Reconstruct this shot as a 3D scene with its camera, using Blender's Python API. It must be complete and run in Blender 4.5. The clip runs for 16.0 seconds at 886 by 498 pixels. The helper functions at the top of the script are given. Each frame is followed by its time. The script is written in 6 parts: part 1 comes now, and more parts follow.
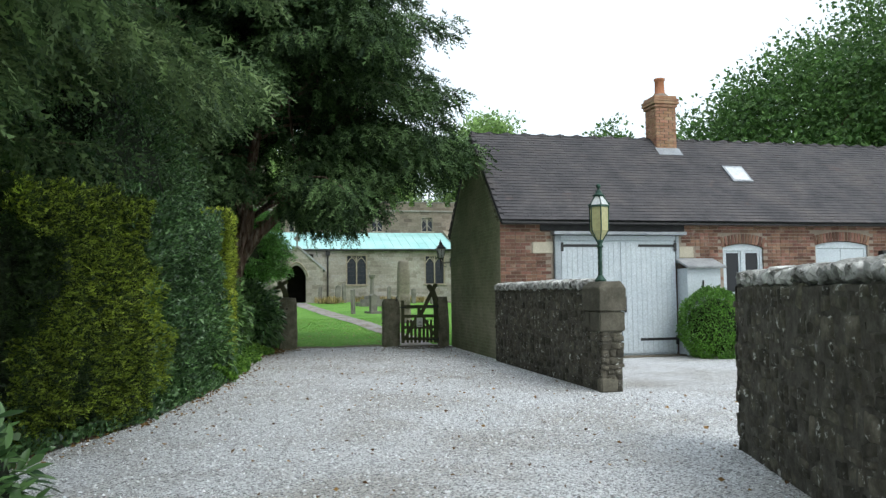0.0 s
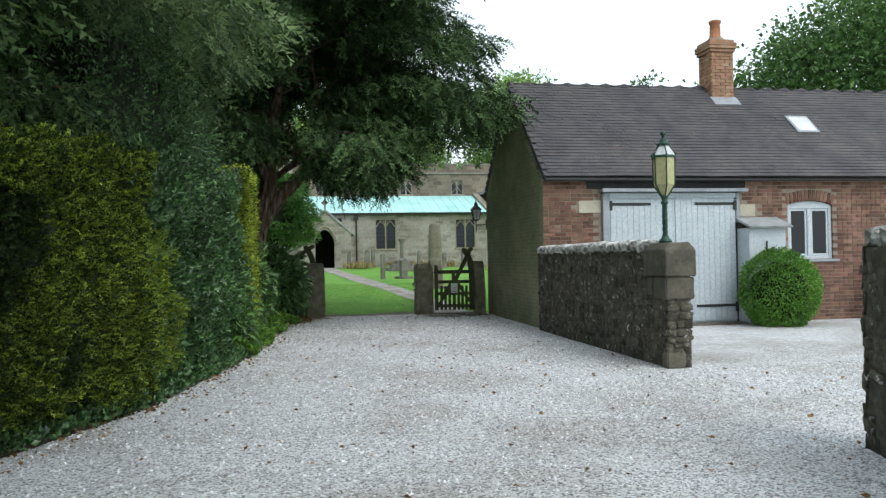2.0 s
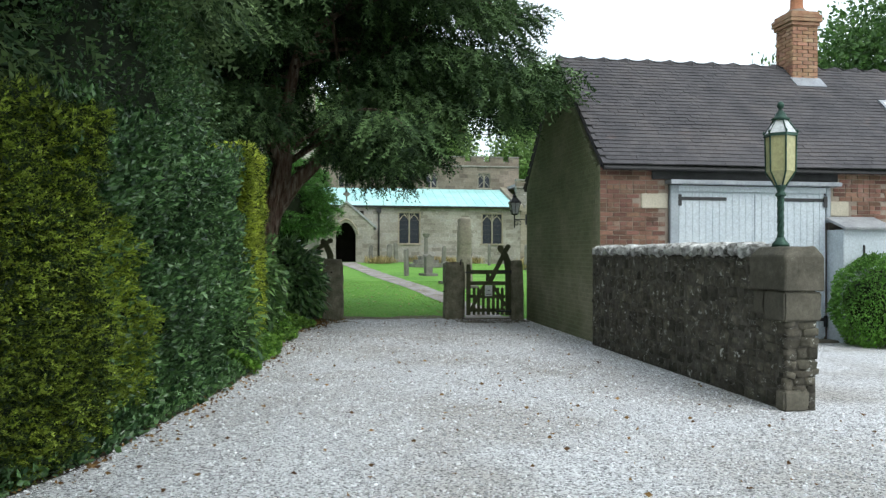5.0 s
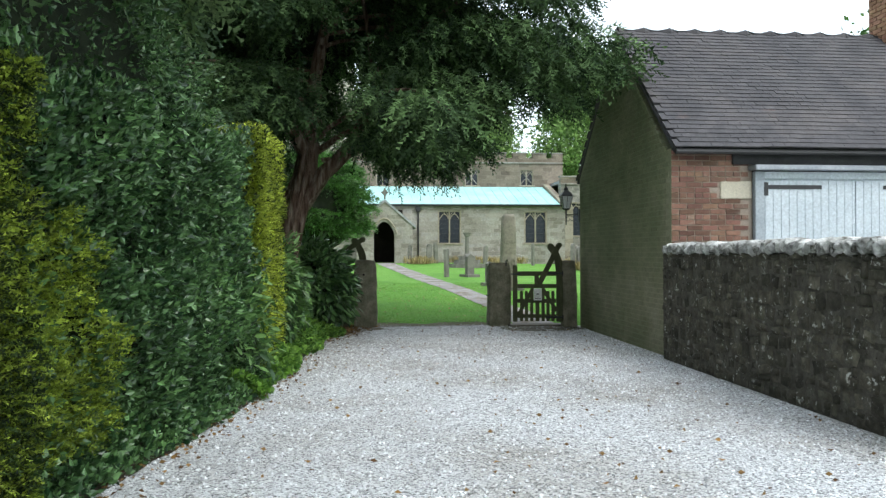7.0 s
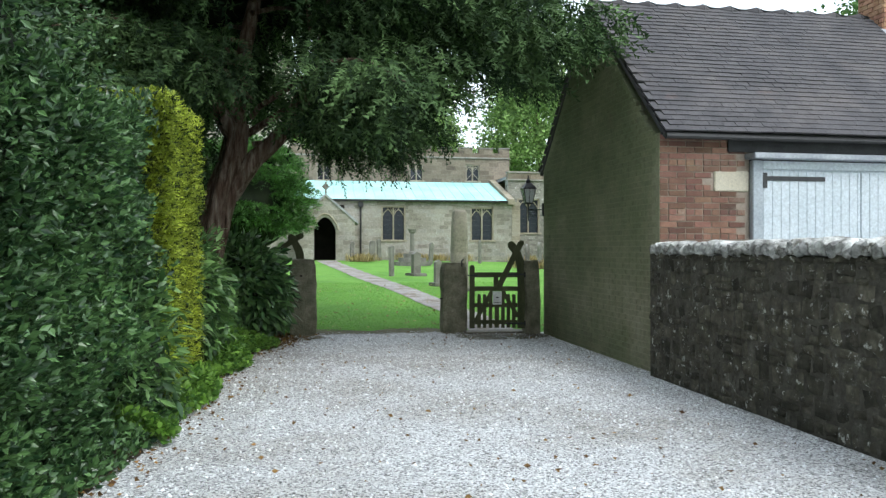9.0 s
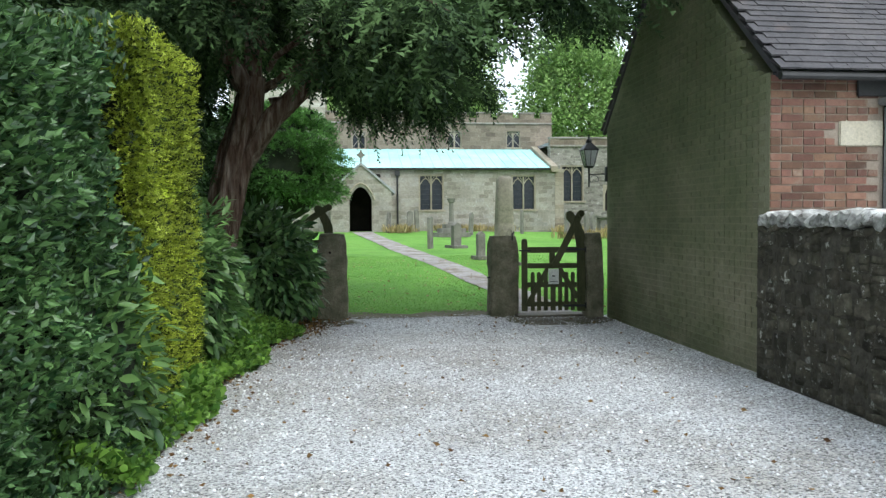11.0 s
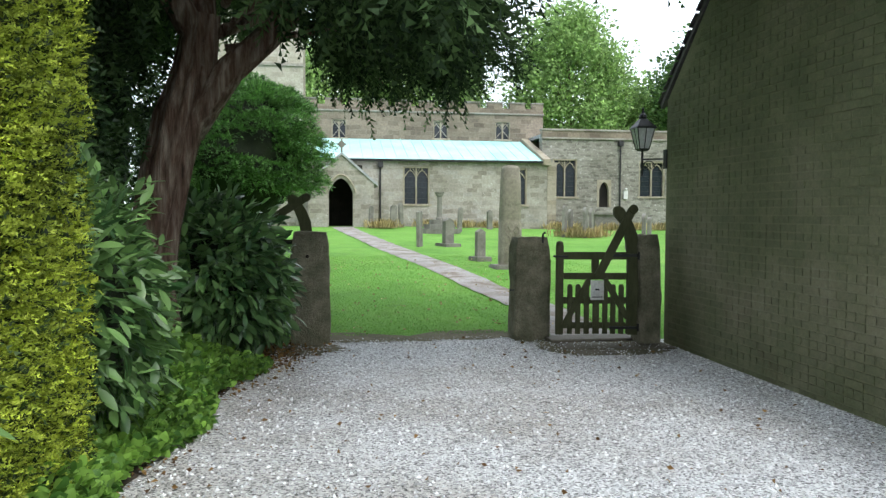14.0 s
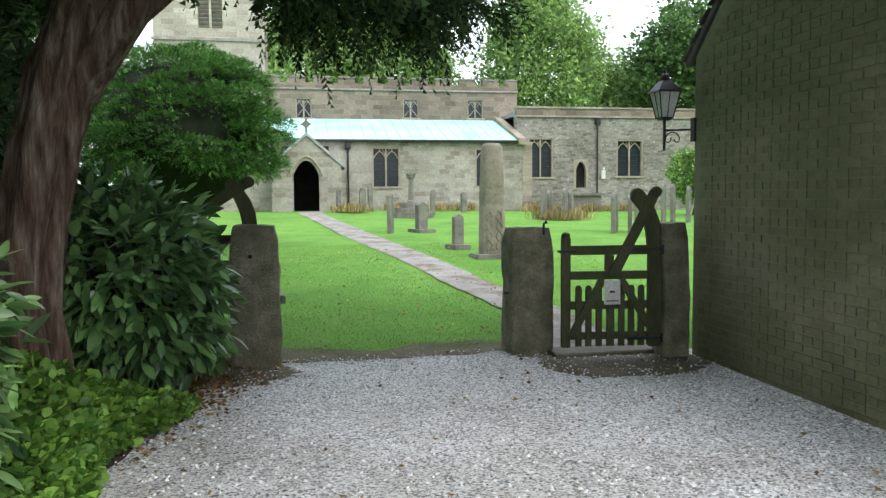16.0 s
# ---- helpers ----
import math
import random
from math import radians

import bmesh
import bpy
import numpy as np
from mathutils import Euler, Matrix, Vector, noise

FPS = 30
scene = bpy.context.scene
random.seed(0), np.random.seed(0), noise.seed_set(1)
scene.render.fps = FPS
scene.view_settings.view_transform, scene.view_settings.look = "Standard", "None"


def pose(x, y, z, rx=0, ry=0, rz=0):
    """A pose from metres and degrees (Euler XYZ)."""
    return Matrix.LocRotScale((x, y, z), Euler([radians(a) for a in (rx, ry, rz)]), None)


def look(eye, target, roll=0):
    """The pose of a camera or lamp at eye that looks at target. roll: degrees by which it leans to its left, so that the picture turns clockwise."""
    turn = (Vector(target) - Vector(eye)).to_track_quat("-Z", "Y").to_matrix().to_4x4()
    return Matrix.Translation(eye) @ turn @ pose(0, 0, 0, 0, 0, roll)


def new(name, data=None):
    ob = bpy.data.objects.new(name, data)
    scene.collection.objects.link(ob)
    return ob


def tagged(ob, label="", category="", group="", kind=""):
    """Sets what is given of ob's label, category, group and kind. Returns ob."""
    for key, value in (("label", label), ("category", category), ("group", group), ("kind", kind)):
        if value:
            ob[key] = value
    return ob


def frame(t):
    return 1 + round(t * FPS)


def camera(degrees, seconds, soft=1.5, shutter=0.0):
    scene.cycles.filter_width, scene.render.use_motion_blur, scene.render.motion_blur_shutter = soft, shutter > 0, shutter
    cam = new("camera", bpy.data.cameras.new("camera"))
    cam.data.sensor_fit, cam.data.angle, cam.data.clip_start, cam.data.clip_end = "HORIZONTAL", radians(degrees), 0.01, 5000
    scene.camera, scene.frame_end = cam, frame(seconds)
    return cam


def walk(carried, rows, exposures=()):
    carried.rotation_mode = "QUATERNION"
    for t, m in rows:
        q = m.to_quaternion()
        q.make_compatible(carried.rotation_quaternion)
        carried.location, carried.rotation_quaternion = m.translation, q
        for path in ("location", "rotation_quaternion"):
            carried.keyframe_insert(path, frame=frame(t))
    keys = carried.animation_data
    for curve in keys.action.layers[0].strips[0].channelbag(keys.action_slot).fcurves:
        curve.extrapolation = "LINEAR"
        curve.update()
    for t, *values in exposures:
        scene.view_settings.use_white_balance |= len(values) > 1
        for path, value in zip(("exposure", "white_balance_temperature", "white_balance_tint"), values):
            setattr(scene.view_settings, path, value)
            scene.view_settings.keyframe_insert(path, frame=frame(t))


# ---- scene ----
cam = camera(60.4, 16.0, soft=1.35)
PATH = [
    (0, (-0.563, -20.173, 1.398), (-0.132, -18.224, 1.515), -0.7),
    (0.5, (-0.514, -19.897, 1.399), (-0.178, -17.932, 1.55), -1.7),
    (1, (-0.462, -19.604, 1.397), (-0.126, -17.635, 1.503), -1.6),
    (1.5, (-0.475, -19.208, 1.395), (-0.094, -17.247, 1.486), -1.1),
    (2, (-0.476, -18.914, 1.404), (-0.118, -16.946, 1.428), -1.1),
    (2.5, (-0.424, -18.596, 1.415), (-0.102, -16.622, 1.469), -0.8),
    (3, (-0.417, -18.134, 1.406), (-0.003, -16.179, 1.476), -0.3),
    (3.5, (-0.45, -17.839, 1.423), (-0.034, -15.883, 1.481), -1.3),
    (4, (-0.397, -17.583, 1.452), (-0.104, -15.605, 1.479), 0.1),
    (4.2, (-0.397, -17.447, 1.459), (-0.093, -15.471, 1.479), 0.1),
    (6.3, (-0.238, -15.643, 1.478), (0.048, -13.664, 1.464), -0.2),
    (6.5, (-0.213, -15.489, 1.473), (0.057, -13.507, 1.448), -0.6),
    (7, (-0.18, -15.168, 1.471), (0.017, -13.178, 1.482), -0.2),
    (7.5, (-0.195, -14.738, 1.484), (0.034, -12.752, 1.45), -0.2),
    (8, (-0.159, -14.348, 1.473), (0.053, -12.36, 1.414), -0.8),
    (8.5, (-0.125, -14.027, 1.505), (0.044, -12.035, 1.466), -0.8),
    (9, (-0.141, -13.516, 1.506), (0.208, -11.546, 1.508), 0.0),
    (9.2, (-0.143, -13.366, 1.503), (0.183, -11.393, 1.471), 0.2),
    (11.3, (0.004, -11.549, 1.551), (0.255, -9.567, 1.473), -0.5),
    (11.5, (-0.015, -11.381, 1.552), (0.243, -9.4, 1.476), -0.5),
    (12, (-0.033, -10.893, 1.539), (0.285, -8.92, 1.475), -0.1),
    (12.5, (-0.035, -10.418, 1.536), (0.216, -8.437, 1.439), 0.3),
    (13, (-0.098, -9.907, 1.533), (0.238, -7.938, 1.437), 0.4),
    (13.5, (-0.106, -9.464, 1.532), (0.235, -7.495, 1.439), 0.1),
    (14, (-0.065, -9.069, 1.55), (0.244, -7.096, 1.459), 0.2),
    (14.5, (-0.043, -8.578, 1.568), (0.357, -6.622, 1.463), 0.2),
    (15, (0.056, -8.112, 1.582), (0.391, -6.142, 1.516), -0.2),
    (15.5, (0.105, -7.688, 1.569), (0.413, -5.713, 1.507), -0.1),
    (16, (0.144, -7.276, 1.598), (0.528, -5.318, 1.459), -0.5),
]
walk(cam, [(t, look(eye, target, roll)) for t, eye, target, roll in PATH], exposures=[(0, -0.2, 6100, 6), (4, -0.15, 6080, 6), (7, 0.16, 6020, 6), (9.2, 0.23, 5970, 6), (12, 0.33, 5980, 7), (16, 0.45, 6170, 9)])

# ---- light ----
world = bpy.data.worlds.new("overcast")
scene.world = world
world.use_nodes = True
wn, wl = world.node_tree.nodes, world.node_tree.links
wn.clear()
sky = wn.new("ShaderNodeTexSky")
sky.sky_type = "NISHITA"
sky.sun_disc = False
sky.sun_elevation, sky.sun_rotation = radians(50), radians(150)
sky.dust_density = 6.0
skystr = wn.new("ShaderNodeBackground")
skystr.inputs["Strength"].default_value = 0.05
cloud = wn.new("ShaderNodeBackground")
cloud.inputs["Color"].default_value = (0.93, 0.97, 1.0, 1)
cloud.inputs["Strength"].default_value = 1.3
addw = wn.new("ShaderNodeAddShader")
outw = wn.new("ShaderNodeOutputWorld")
wl.new(sky.outputs[0], skystr.inputs["Color"])
wl.new(skystr.outputs[0], addw.inputs[0])
wl.new(cloud.outputs[0], addw.inputs[1])
wl.new(addw.outputs[0], outw.inputs["Surface"])
sun = new("sun", bpy.data.lights.new("sun", "SUN"))
sun.data.energy, sun.data.angle, sun.data.color = 1.0, radians(25), (1.0, 0.97, 0.92)
sun.matrix_world = look((6, -10, 14), (0, 0, 0))


# ---- materials ----
def nodes_of(name):
    m = bpy.data.materials.new(name)
    m.use_nodes = True
    nt = m.node_tree
    return m, nt.nodes, nt.links, nt.nodes["Principled BSDF"]


def ramp(n, stops):
    r = n.new("ShaderNodeValToRGB")
    while len(r.color_ramp.elements) < len(stops):
        r.color_ramp.elements.new(0.5)
    for e, (p, c) in zip(r.color_ramp.elements, stops):
        e.position, e.color = p, (*c, 1)
    return r


def coords(n, l, axes="xyz"):
    place = n.new("ShaderNodeNewGeometry").outputs["Position"]
    if axes == "xyz":
        return place
    sep, com = n.new("ShaderNodeSeparateXYZ"), n.new("ShaderNodeCombineXYZ")
    l.new(place, sep.inputs[0])
    for k, a in enumerate(axes):
        l.new(sep.outputs["xyz".index(a)], com.inputs[k])
    return com.outputs[0]


def noise_tex(n, l, vec, scale, detail=5, rough=0.6):
    t = n.new("ShaderNodeTexNoise")
    t.inputs["Scale"].default_value, t.inputs["Detail"].default_value, t.inputs["Roughness"].default_value = scale, detail, rough
    l.new(vec, t.inputs["Vector"])
    return t


def mix(n, l, kind, fac, a, b):
    m = n.new("ShaderNodeMix")
    m.data_type, m.blend_type = "RGBA", kind
    for sock, v in ((m.inputs[0], fac), (m.inputs[6], a), (m.inputs[7], b)):
        if isinstance(v, (int, float)):
            sock.default_value = v
        elif isinstance(v, tuple):
            sock.default_value = (*v, 1)
        else:
            l.new(v, sock)
    return m.outputs[2]


def vary(n, l, col, source, amount, hue=0.0):
    """Brightness and hue differ from piece to piece."""
    hsv = n.new("ShaderNodeHueSaturation")
    mr = n.new("ShaderNodeMapRange")
    mr.inputs[3].default_value, mr.inputs[4].default_value = 1 - amount, 1 + amount
    l.new(source, mr.inputs[0])
    l.new(mr.outputs[0], hsv.inputs["Value"])
    if hue:
        mh = n.new("ShaderNodeMapRange")
        mh.inputs[3].default_value, mh.inputs[4].default_value = 0.5 - hue, 0.5 + hue
        mul = n.new("ShaderNodeMath")
        mul.operation = "FRACT"
        m7 = n.new("ShaderNodeMath")
        m7.operation = "MULTIPLY"
        m7.inputs[1].default_value = 7.31
        l.new(source, m7.inputs[0])
        l.new(m7.outputs[0], mul.inputs[0])
        l.new(mul.outputs[0], mh.inputs[0])
        l.new(mh.outputs[0], hsv.inputs["Hue"])
    l.new(col, hsv.inputs["Color"])
    return hsv.outputs[0]


def surf(name, stops, scale=1.5, fine=30, rough=0.85, bump=0.3, dist=0.01, obj=0.0, island=0.0, hue=0.0, metal=0.0, spots=None, spec=0.3, grain=(1, 1, 1)):
    """A weathered surface: patches at one scale, grain and relief at a finer one, spots of another colour."""
    m, n, l, bs = nodes_of(name)
    vec = coords(n, l)
    if grain != (1, 1, 1):
        mp = n.new("ShaderNodeMapping")
        mp.inputs["Scale"].default_value = grain
        l.new(vec, mp.inputs["Vector"])
        vec = mp.outputs[0]
    big, small = noise_tex(n, l, vec, scale), noise_tex(n, l, vec, fine, 6, 0.7)
    r = ramp(n, stops)
    l.new(big.outputs[0], r.inputs[0])
    g = ramp(n, [(0.25, (0.62, 0.62, 0.62)), (0.75, (1.3, 1.3, 1.3))])
    l.new(small.outputs[0], g.inputs[0])
    col = mix(n, l, "MULTIPLY", 0.8, r.outputs[0], g.outputs[0])
    if spots:
        sc, colr, lo, hi = spots
        sn = noise_tex(n, l, vec, sc, 8, 0.75)
        sr = ramp(n, [(lo, (0, 0, 0)), (hi, (1, 1, 1))])
        l.new(sn.outputs[0], sr.inputs[0])
        col = mix(n, l, "MIX", sr.outputs[0], col, colr)
    if obj:
        col = vary(n, l, col, n.new("ShaderNodeObjectInfo").outputs["Random"], obj, hue)
    if island:
        col = vary(n, l, col, n.new("ShaderNodeNewGeometry").outputs["Random Per Island"], island, hue)
    l.new(col, bs.inputs["Base Color"])
    bs.inputs["Roughness"].default_value, bs.inputs["Metallic"].default_value = rough, metal
    bs.inputs["Specular IOR Level"].default_value = spec
    if bump:
        b = n.new("ShaderNodeBump")
        b.inputs["Strength"].default_value, b.inputs["Distance"].default_value = bump, dist
        l.new(small.outputs[0], b.inputs["Height"])
        l.new(b.outputs[0], bs.inputs["Normal"])
    return m


def leaf_mat(name, dark, light, rough=0.5, through_=0.25, hue=0.02, spec=0.4):
    m, n, l, bs = nodes_of(name)
    rnd = n.new("ShaderNodeNewGeometry").outputs["Random Per Island"]
    r = ramp(n, [(0.0, dark), (0.75, light), (1.0, tuple(min(1, c * 1.5) for c in light))])
    l.new(rnd, r.inputs[0])
    big = noise_tex(n, l, coords(n, l), 1.1, 3)
    g = ramp(n, [(0.3, (0.6, 0.62, 0.6)), (0.7, (1.25, 1.2, 1.1))])
    l.new(big.outputs[0], g.inputs[0])
    col = mix(n, l, "MULTIPLY", 1.0, r.outputs[0], g.outputs[0])
    l.new(col, bs.inputs["Base Color"])
    bs.inputs["Roughness"].default_value, bs.inputs["Specular IOR Level"].default_value = rough, spec
    tr = n.new("ShaderNodeBsdfTranslucent")
    l.new(col, tr.inputs["Color"])
    mx = n.new("ShaderNodeMixShader")
    mx.inputs[0].default_value = through_
    l.new(bs.outputs[0], mx.inputs[1])
    l.new(tr.outputs[0], mx.inputs[2])
    l.new(mx.outputs[0], n["Material Output"].inputs["Surface"])
    return m


def masonry(name, axes, cols, mortar, w, h, joint=0.012, lichen=(0.55, 0.55, 0.5), lichen_lo=0.62, squash=1.0, lichen_scale=2.6, wander=(0.12, 0.10, 0.0)):
    """Coursed stone for walls far off."""
    m, n, l, bs = nodes_of(name)
    vec = coords(n, l, axes)
    wob = noise_tex(n, l, vec, 1.7, 3)
    off = n.new("ShaderNodeVectorMath")
    off.operation = "MULTIPLY_ADD"
    off.inputs[1].default_value = wander
    l.new(wob.outputs["Color"], off.inputs[0])
    l.new(vec, off.inputs[2])
    br = n.new("ShaderNodeTexBrick")
    br.inputs["Scale"].default_value = 1.0
    br.inputs["Brick Width"].default_value, br.inputs["Row Height"].default_value = w, h
    br.inputs["Mortar Size"].default_value = joint
    br.inputs["Mortar Smooth"].default_value = 0.3
    br.squash, br.squash_frequency = squash, 3
    br.inputs["Color1"].default_value, br.inputs["Color2"].default_value = (0, 0, 0, 1), (1, 1, 1, 1)
    br.inputs["Mortar"].default_value = (0.5, 0.5, 0.5, 1)
    l.new(off.outputs[0], br.inputs["Vector"])
    r = ramp(n, [(i / (len(cols) - 1), c) for i, c in enumerate(cols)])
    l.new(br.outputs["Color"], r.inputs[0])
    small = noise_tex(n, l, vec, 9, 8, 0.7)
    g = ramp(n, [(0.25, (0.6, 0.6, 0.6)), (0.75, (1.3, 1.3, 1.3))])
    l.new(small.outputs[0], g.inputs[0])
    col = mix(n, l, "MULTIPLY", 0.9, r.outputs[0], g.outputs[0])
    col = mix(n, l, "MIX", br.outputs["Fac"], col, mortar)
    sn = noise_tex(n, l, vec, lichen_scale, 9, 0.8)
    sr = ramp(n, [(lichen_lo, (0, 0, 0)), (lichen_lo + 0.08, (1, 1, 1))])
    l.new(sn.outputs[0], sr.inputs[0])
    col = mix(n, l, "MIX", sr.outputs[0], col, lichen)
    big = noise_tex(n, l, vec, 0.35, 4)
    bg = ramp(n, [(0.3, (0.72, 0.71, 0.68)), (0.7, (1.12, 1.12, 1.12))])
    l.new(big.outputs[0], bg.inputs[0])
    col = mix(n, l, "MULTIPLY", 1.0, col, bg.outputs[0])
    l.new(col, bs.inputs["Base Color"])
    bs.inputs["Roughness"].default_value = 0.9
    b = n.new("ShaderNodeBump")
    b.inputs["Strength"].default_value, b.inputs["Distance"].default_value = 0.7, 0.03
    inv = mix(n, l, "MIX", br.outputs["Fac"], small.outputs[0], (0, 0, 0))
    l.new(inv, b.inputs["Height"])
    l.new(b.outputs[0], bs.inputs["Normal"])
    return m


def gravel_mat():
    m, n, l, bs = nodes_of("pale_gravel")
    vec = coords(n, l)
    vo = n.new("ShaderNodeTexVoronoi")
    vo.inputs["Scale"].default_value = 72
    l.new(vec, vo.inputs["Vector"])
    sep = n.new("ShaderNodeSeparateColor")
    l.new(vo.outputs["Color"], sep.inputs[0])
    r = ramp(n, [(0.0, (0.10, 0.10, 0.10)), (0.2, (0.37, 0.375, 0.38)), (0.5, (0.66, 0.67, 0.68)), (1.0, (0.95, 0.96, 0.97))])
    l.new(sep.outputs[0], r.inputs[0])
    big = noise_tex(n, l, vec, 0.5, 6, 0.65)
    g = ramp(n, [(0.33, (0.66, 0.63, 0.58)), (0.56, (1.0, 1.0, 1.0))])
    l.new(big.outputs[0], g.inputs[0])
    col = mix(n, l, "MULTIPLY", 1.0, r.outputs[0], g.outputs[0])
    l.new(col, bs.inputs["Base Color"])
    bs.inputs["Roughness"].default_value = 0.85
    b = n.new("ShaderNodeBump")
    b.invert = True
    b.inputs["Strength"].default_value, b.inputs["Distance"].default_value = 0.9, 0.012
    l.new(vo.outputs["Distance"], b.inputs["Height"])
    l.new(b.outputs[0], bs.inputs["Normal"])
    return m


M = {}
M["gravel"] = gravel_mat()
M["stones"] = surf("gravel_stone", [(0.3, (0.60, 0.61, 0.62)), (0.7, (0.80, 0.81, 0.82))], 3, 60, 0.8, 0.2, 0.004, island=0.5)
M["dirt"] = surf("trodden_dirt", [(0.3, (0.10, 0.095, 0.055)), (0.7, (0.20, 0.18, 0.12))], 2.5, 30, 0.95, 0.6, 0.02, spots=(5, (0.30, 0.29, 0.25), 0.62, 0.7))
M["grass"] = surf("lawn", [(0.3, (0.105, 0.25, 0.032)), (0.5, (0.145, 0.325, 0.045)), (0.7, (0.19, 0.36, 0.06))], 0.6, 45, 0.9, 0.7, 0.03, spots=(1.4, (0.10, 0.19, 0.03), 0.52, 0.75))
M["blade"] = leaf_mat("grass_blade", (0.1, 0.25, 0.025), (0.2, 0.44, 0.06), 0.6, 0.35)
M["earth"] = surf("earth", [(0.3, (0.05, 0.04, 0.03)), (0.7, (0.11, 0.085, 0.06))], 2, 25, 0.95, 0.6, 0.03)
M["path"] = surf("worn_path", [(0.3, (0.27, 0.25, 0.235)), (0.7, (0.41, 0.39, 0.375))], 0.9, 22, 0.9, 0.4, 0.02, spots=(1.7, (0.17, 0.135, 0.095), 0.46, 0.62))
M["flag"] = surf("flagstone", [(0.3, (0.10, 0.09, 0.065)), (0.7, (0.19, 0.17, 0.13))], 2, 20, 0.75, 0.4, 0.01)
BRICK = [(0.25, (0.11, 0.06, 0.046)), (0.5, (0.19, 0.102, 0.072)), (0.75, (0.27, 0.165, 0.12))]
M["brick"] = surf("old_brick", BRICK, 2.2, 40, 0.9, 0.5, 0.006, obj=0.42, hue=0.014, spots=(3.5, (0.27, 0.225, 0.185), 0.57, 0.72))
M["brick_far"] = surf("old_brick_joined", BRICK, 2.2, 40, 0.9, 0.5, 0.006, island=0.42, hue=0.014, spots=(3.5, (0.27, 0.225, 0.185), 0.57, 0.72))
M["mortar"] = surf("lime_mortar", [(0.3, (0.235, 0.19, 0.15)), (0.7, (0.36, 0.305, 0.25))], 2, 50, 0.95, 0.5, 0.006)
ALG = [(0.32, (0.13, 0.152, 0.075)), (0.5, (0.215, 0.225, 0.13)), (0.68, (0.33, 0.31, 0.215))]
M["gbrick"] = surf("algae_brick", ALG, 0.55, 30, 0.9, 0.5, 0.006, obj=0.09, spots=(0.7, (0.19, 0.145, 0.10), 0.58, 0.75))
M["gbrick_far"] = surf("algae_brick_joined", ALG, 0.55, 30, 0.9, 0.5, 0.006, island=0.09, spots=(0.7, (0.19, 0.145, 0.10), 0.58, 0.75))
M["gmortar"] = surf("algae_mortar", [(0.32, (0.165, 0.19, 0.10)), (0.5, (0.26, 0.27, 0.165)), (0.68, (0.39, 0.37, 0.265))], 0.55, 40, 0.95, 0.5, 0.006)
TILE = [(0.3, (0.062, 0.060, 0.066)), (0.5, (0.088, 0.083, 0.088)), (0.7, (0.118, 0.106, 0.106))]
M["tile"] = surf("roof_tile", TILE, 1.2, 30, 0.75, 0.4, 0.006, obj=0.1, hue=0.01, spots=(2.6, (0.17, 0.165, 0.16), 0.66, 0.74))
M["tile_far"] = surf("roof_tile_joined", TILE, 1.2, 30, 0.75, 0.4, 0.006, island=0.1, hue=0.01, spots=(1.3, (0.125, 0.09, 0.082), 0.6, 0.75))
M["paint"] = surf("grey_blue_paint", [(0.3, (0.50, 0.56, 0.60)), (0.7, (0.58, 0.635, 0.67))], 2.5, 30, 0.55, 0.15, 0.003, spots=(7, (0.42, 0.45, 0.46), 0.66, 0.8))
M["frame"] = surf("grey_paint_frame", [(0.3, (0.30, 0.34, 0.37)), (0.7, (0.40, 0.44, 0.47))], 2.5, 30, 0.55, 0.15, 0.003)
M["iron"] = surf("black_iron", [(0.3, (0.012, 0.013, 0.014)), (0.7, (0.03, 0.03, 0.032))], 5, 60, 0.5, 0.2, 0.002, spec=0.5)
M["lead"] = surf("lead_sheet", [(0.3, (0.26, 0.28, 0.31)), (0.7, (0.42, 0.44, 0.47))], 3, 25, 0.5, 0.2, 0.004, metal=0.3)
M["timber_dark"] = surf("tarred_timber", [(0.3, (0.02, 0.02, 0.022)), (0.7, (0.05, 0.05, 0.052))], 3, 40, 0.7, 0.3, 0.004)
M["palestone"] = surf("pale_block", [(0.3, (0.42, 0.38, 0.29)), (0.7, (0.56, 0.52, 0.42))], 3, 40, 0.9, 0.3, 0.005)
M["wallstone"] = surf("rubble_stone", [(0.25, (0.036, 0.034, 0.025)), (0.5, (0.088, 0.081, 0.06)), (0.75, (0.18, 0.165, 0.128))], 8, 30, 0.9, 0.9, 0.015, obj=0.45, hue=0.008, spots=(11, (0.5, 0.5, 0.46), 0.58, 0.63))
M["wallcore"] = surf("rubble_core", [(0.3, (0.06, 0.056, 0.044)), (0.7, (0.17, 0.158, 0.13))], 7, 30, 0.95, 1.0, 0.03, spots=(7, (0.44, 0.44, 0.41), 0.60, 0.68))
M["coping"] = surf("lichen_coping", [(0.32, (0.11, 0.105, 0.09)), (0.46, (0.33, 0.33, 0.31)), (0.64, (0.70, 0.70, 0.68))], 8, 24, 0.9, 0.9, 0.02, obj=0.3, spots=(9, (0.09, 0.085, 0.07), 0.56, 0.62))
M["quoin"] = surf("dressed_quoin", [(0.25, (0.075, 0.07, 0.055)), (0.5, (0.12, 0.112, 0.085)), (0.75, (0.19, 0.172, 0.135))], 3.5, 26, 0.9, 0.8, 0.012, obj=0.2, spots=(5, (0.34, 0.34, 0.29), 0.64, 0.70))
M["post"] = surf("mossy_gatepost", [(0.25, (0.10, 0.104, 0.06)), (0.5, (0.22, 0.21, 0.145)), (0.75, (0.37, 0.34, 0.26))], 4.5, 34, 0.9, 1.0, 0.03, spots=(7, (0.33, 0.33, 0.28), 0.62, 0.74))
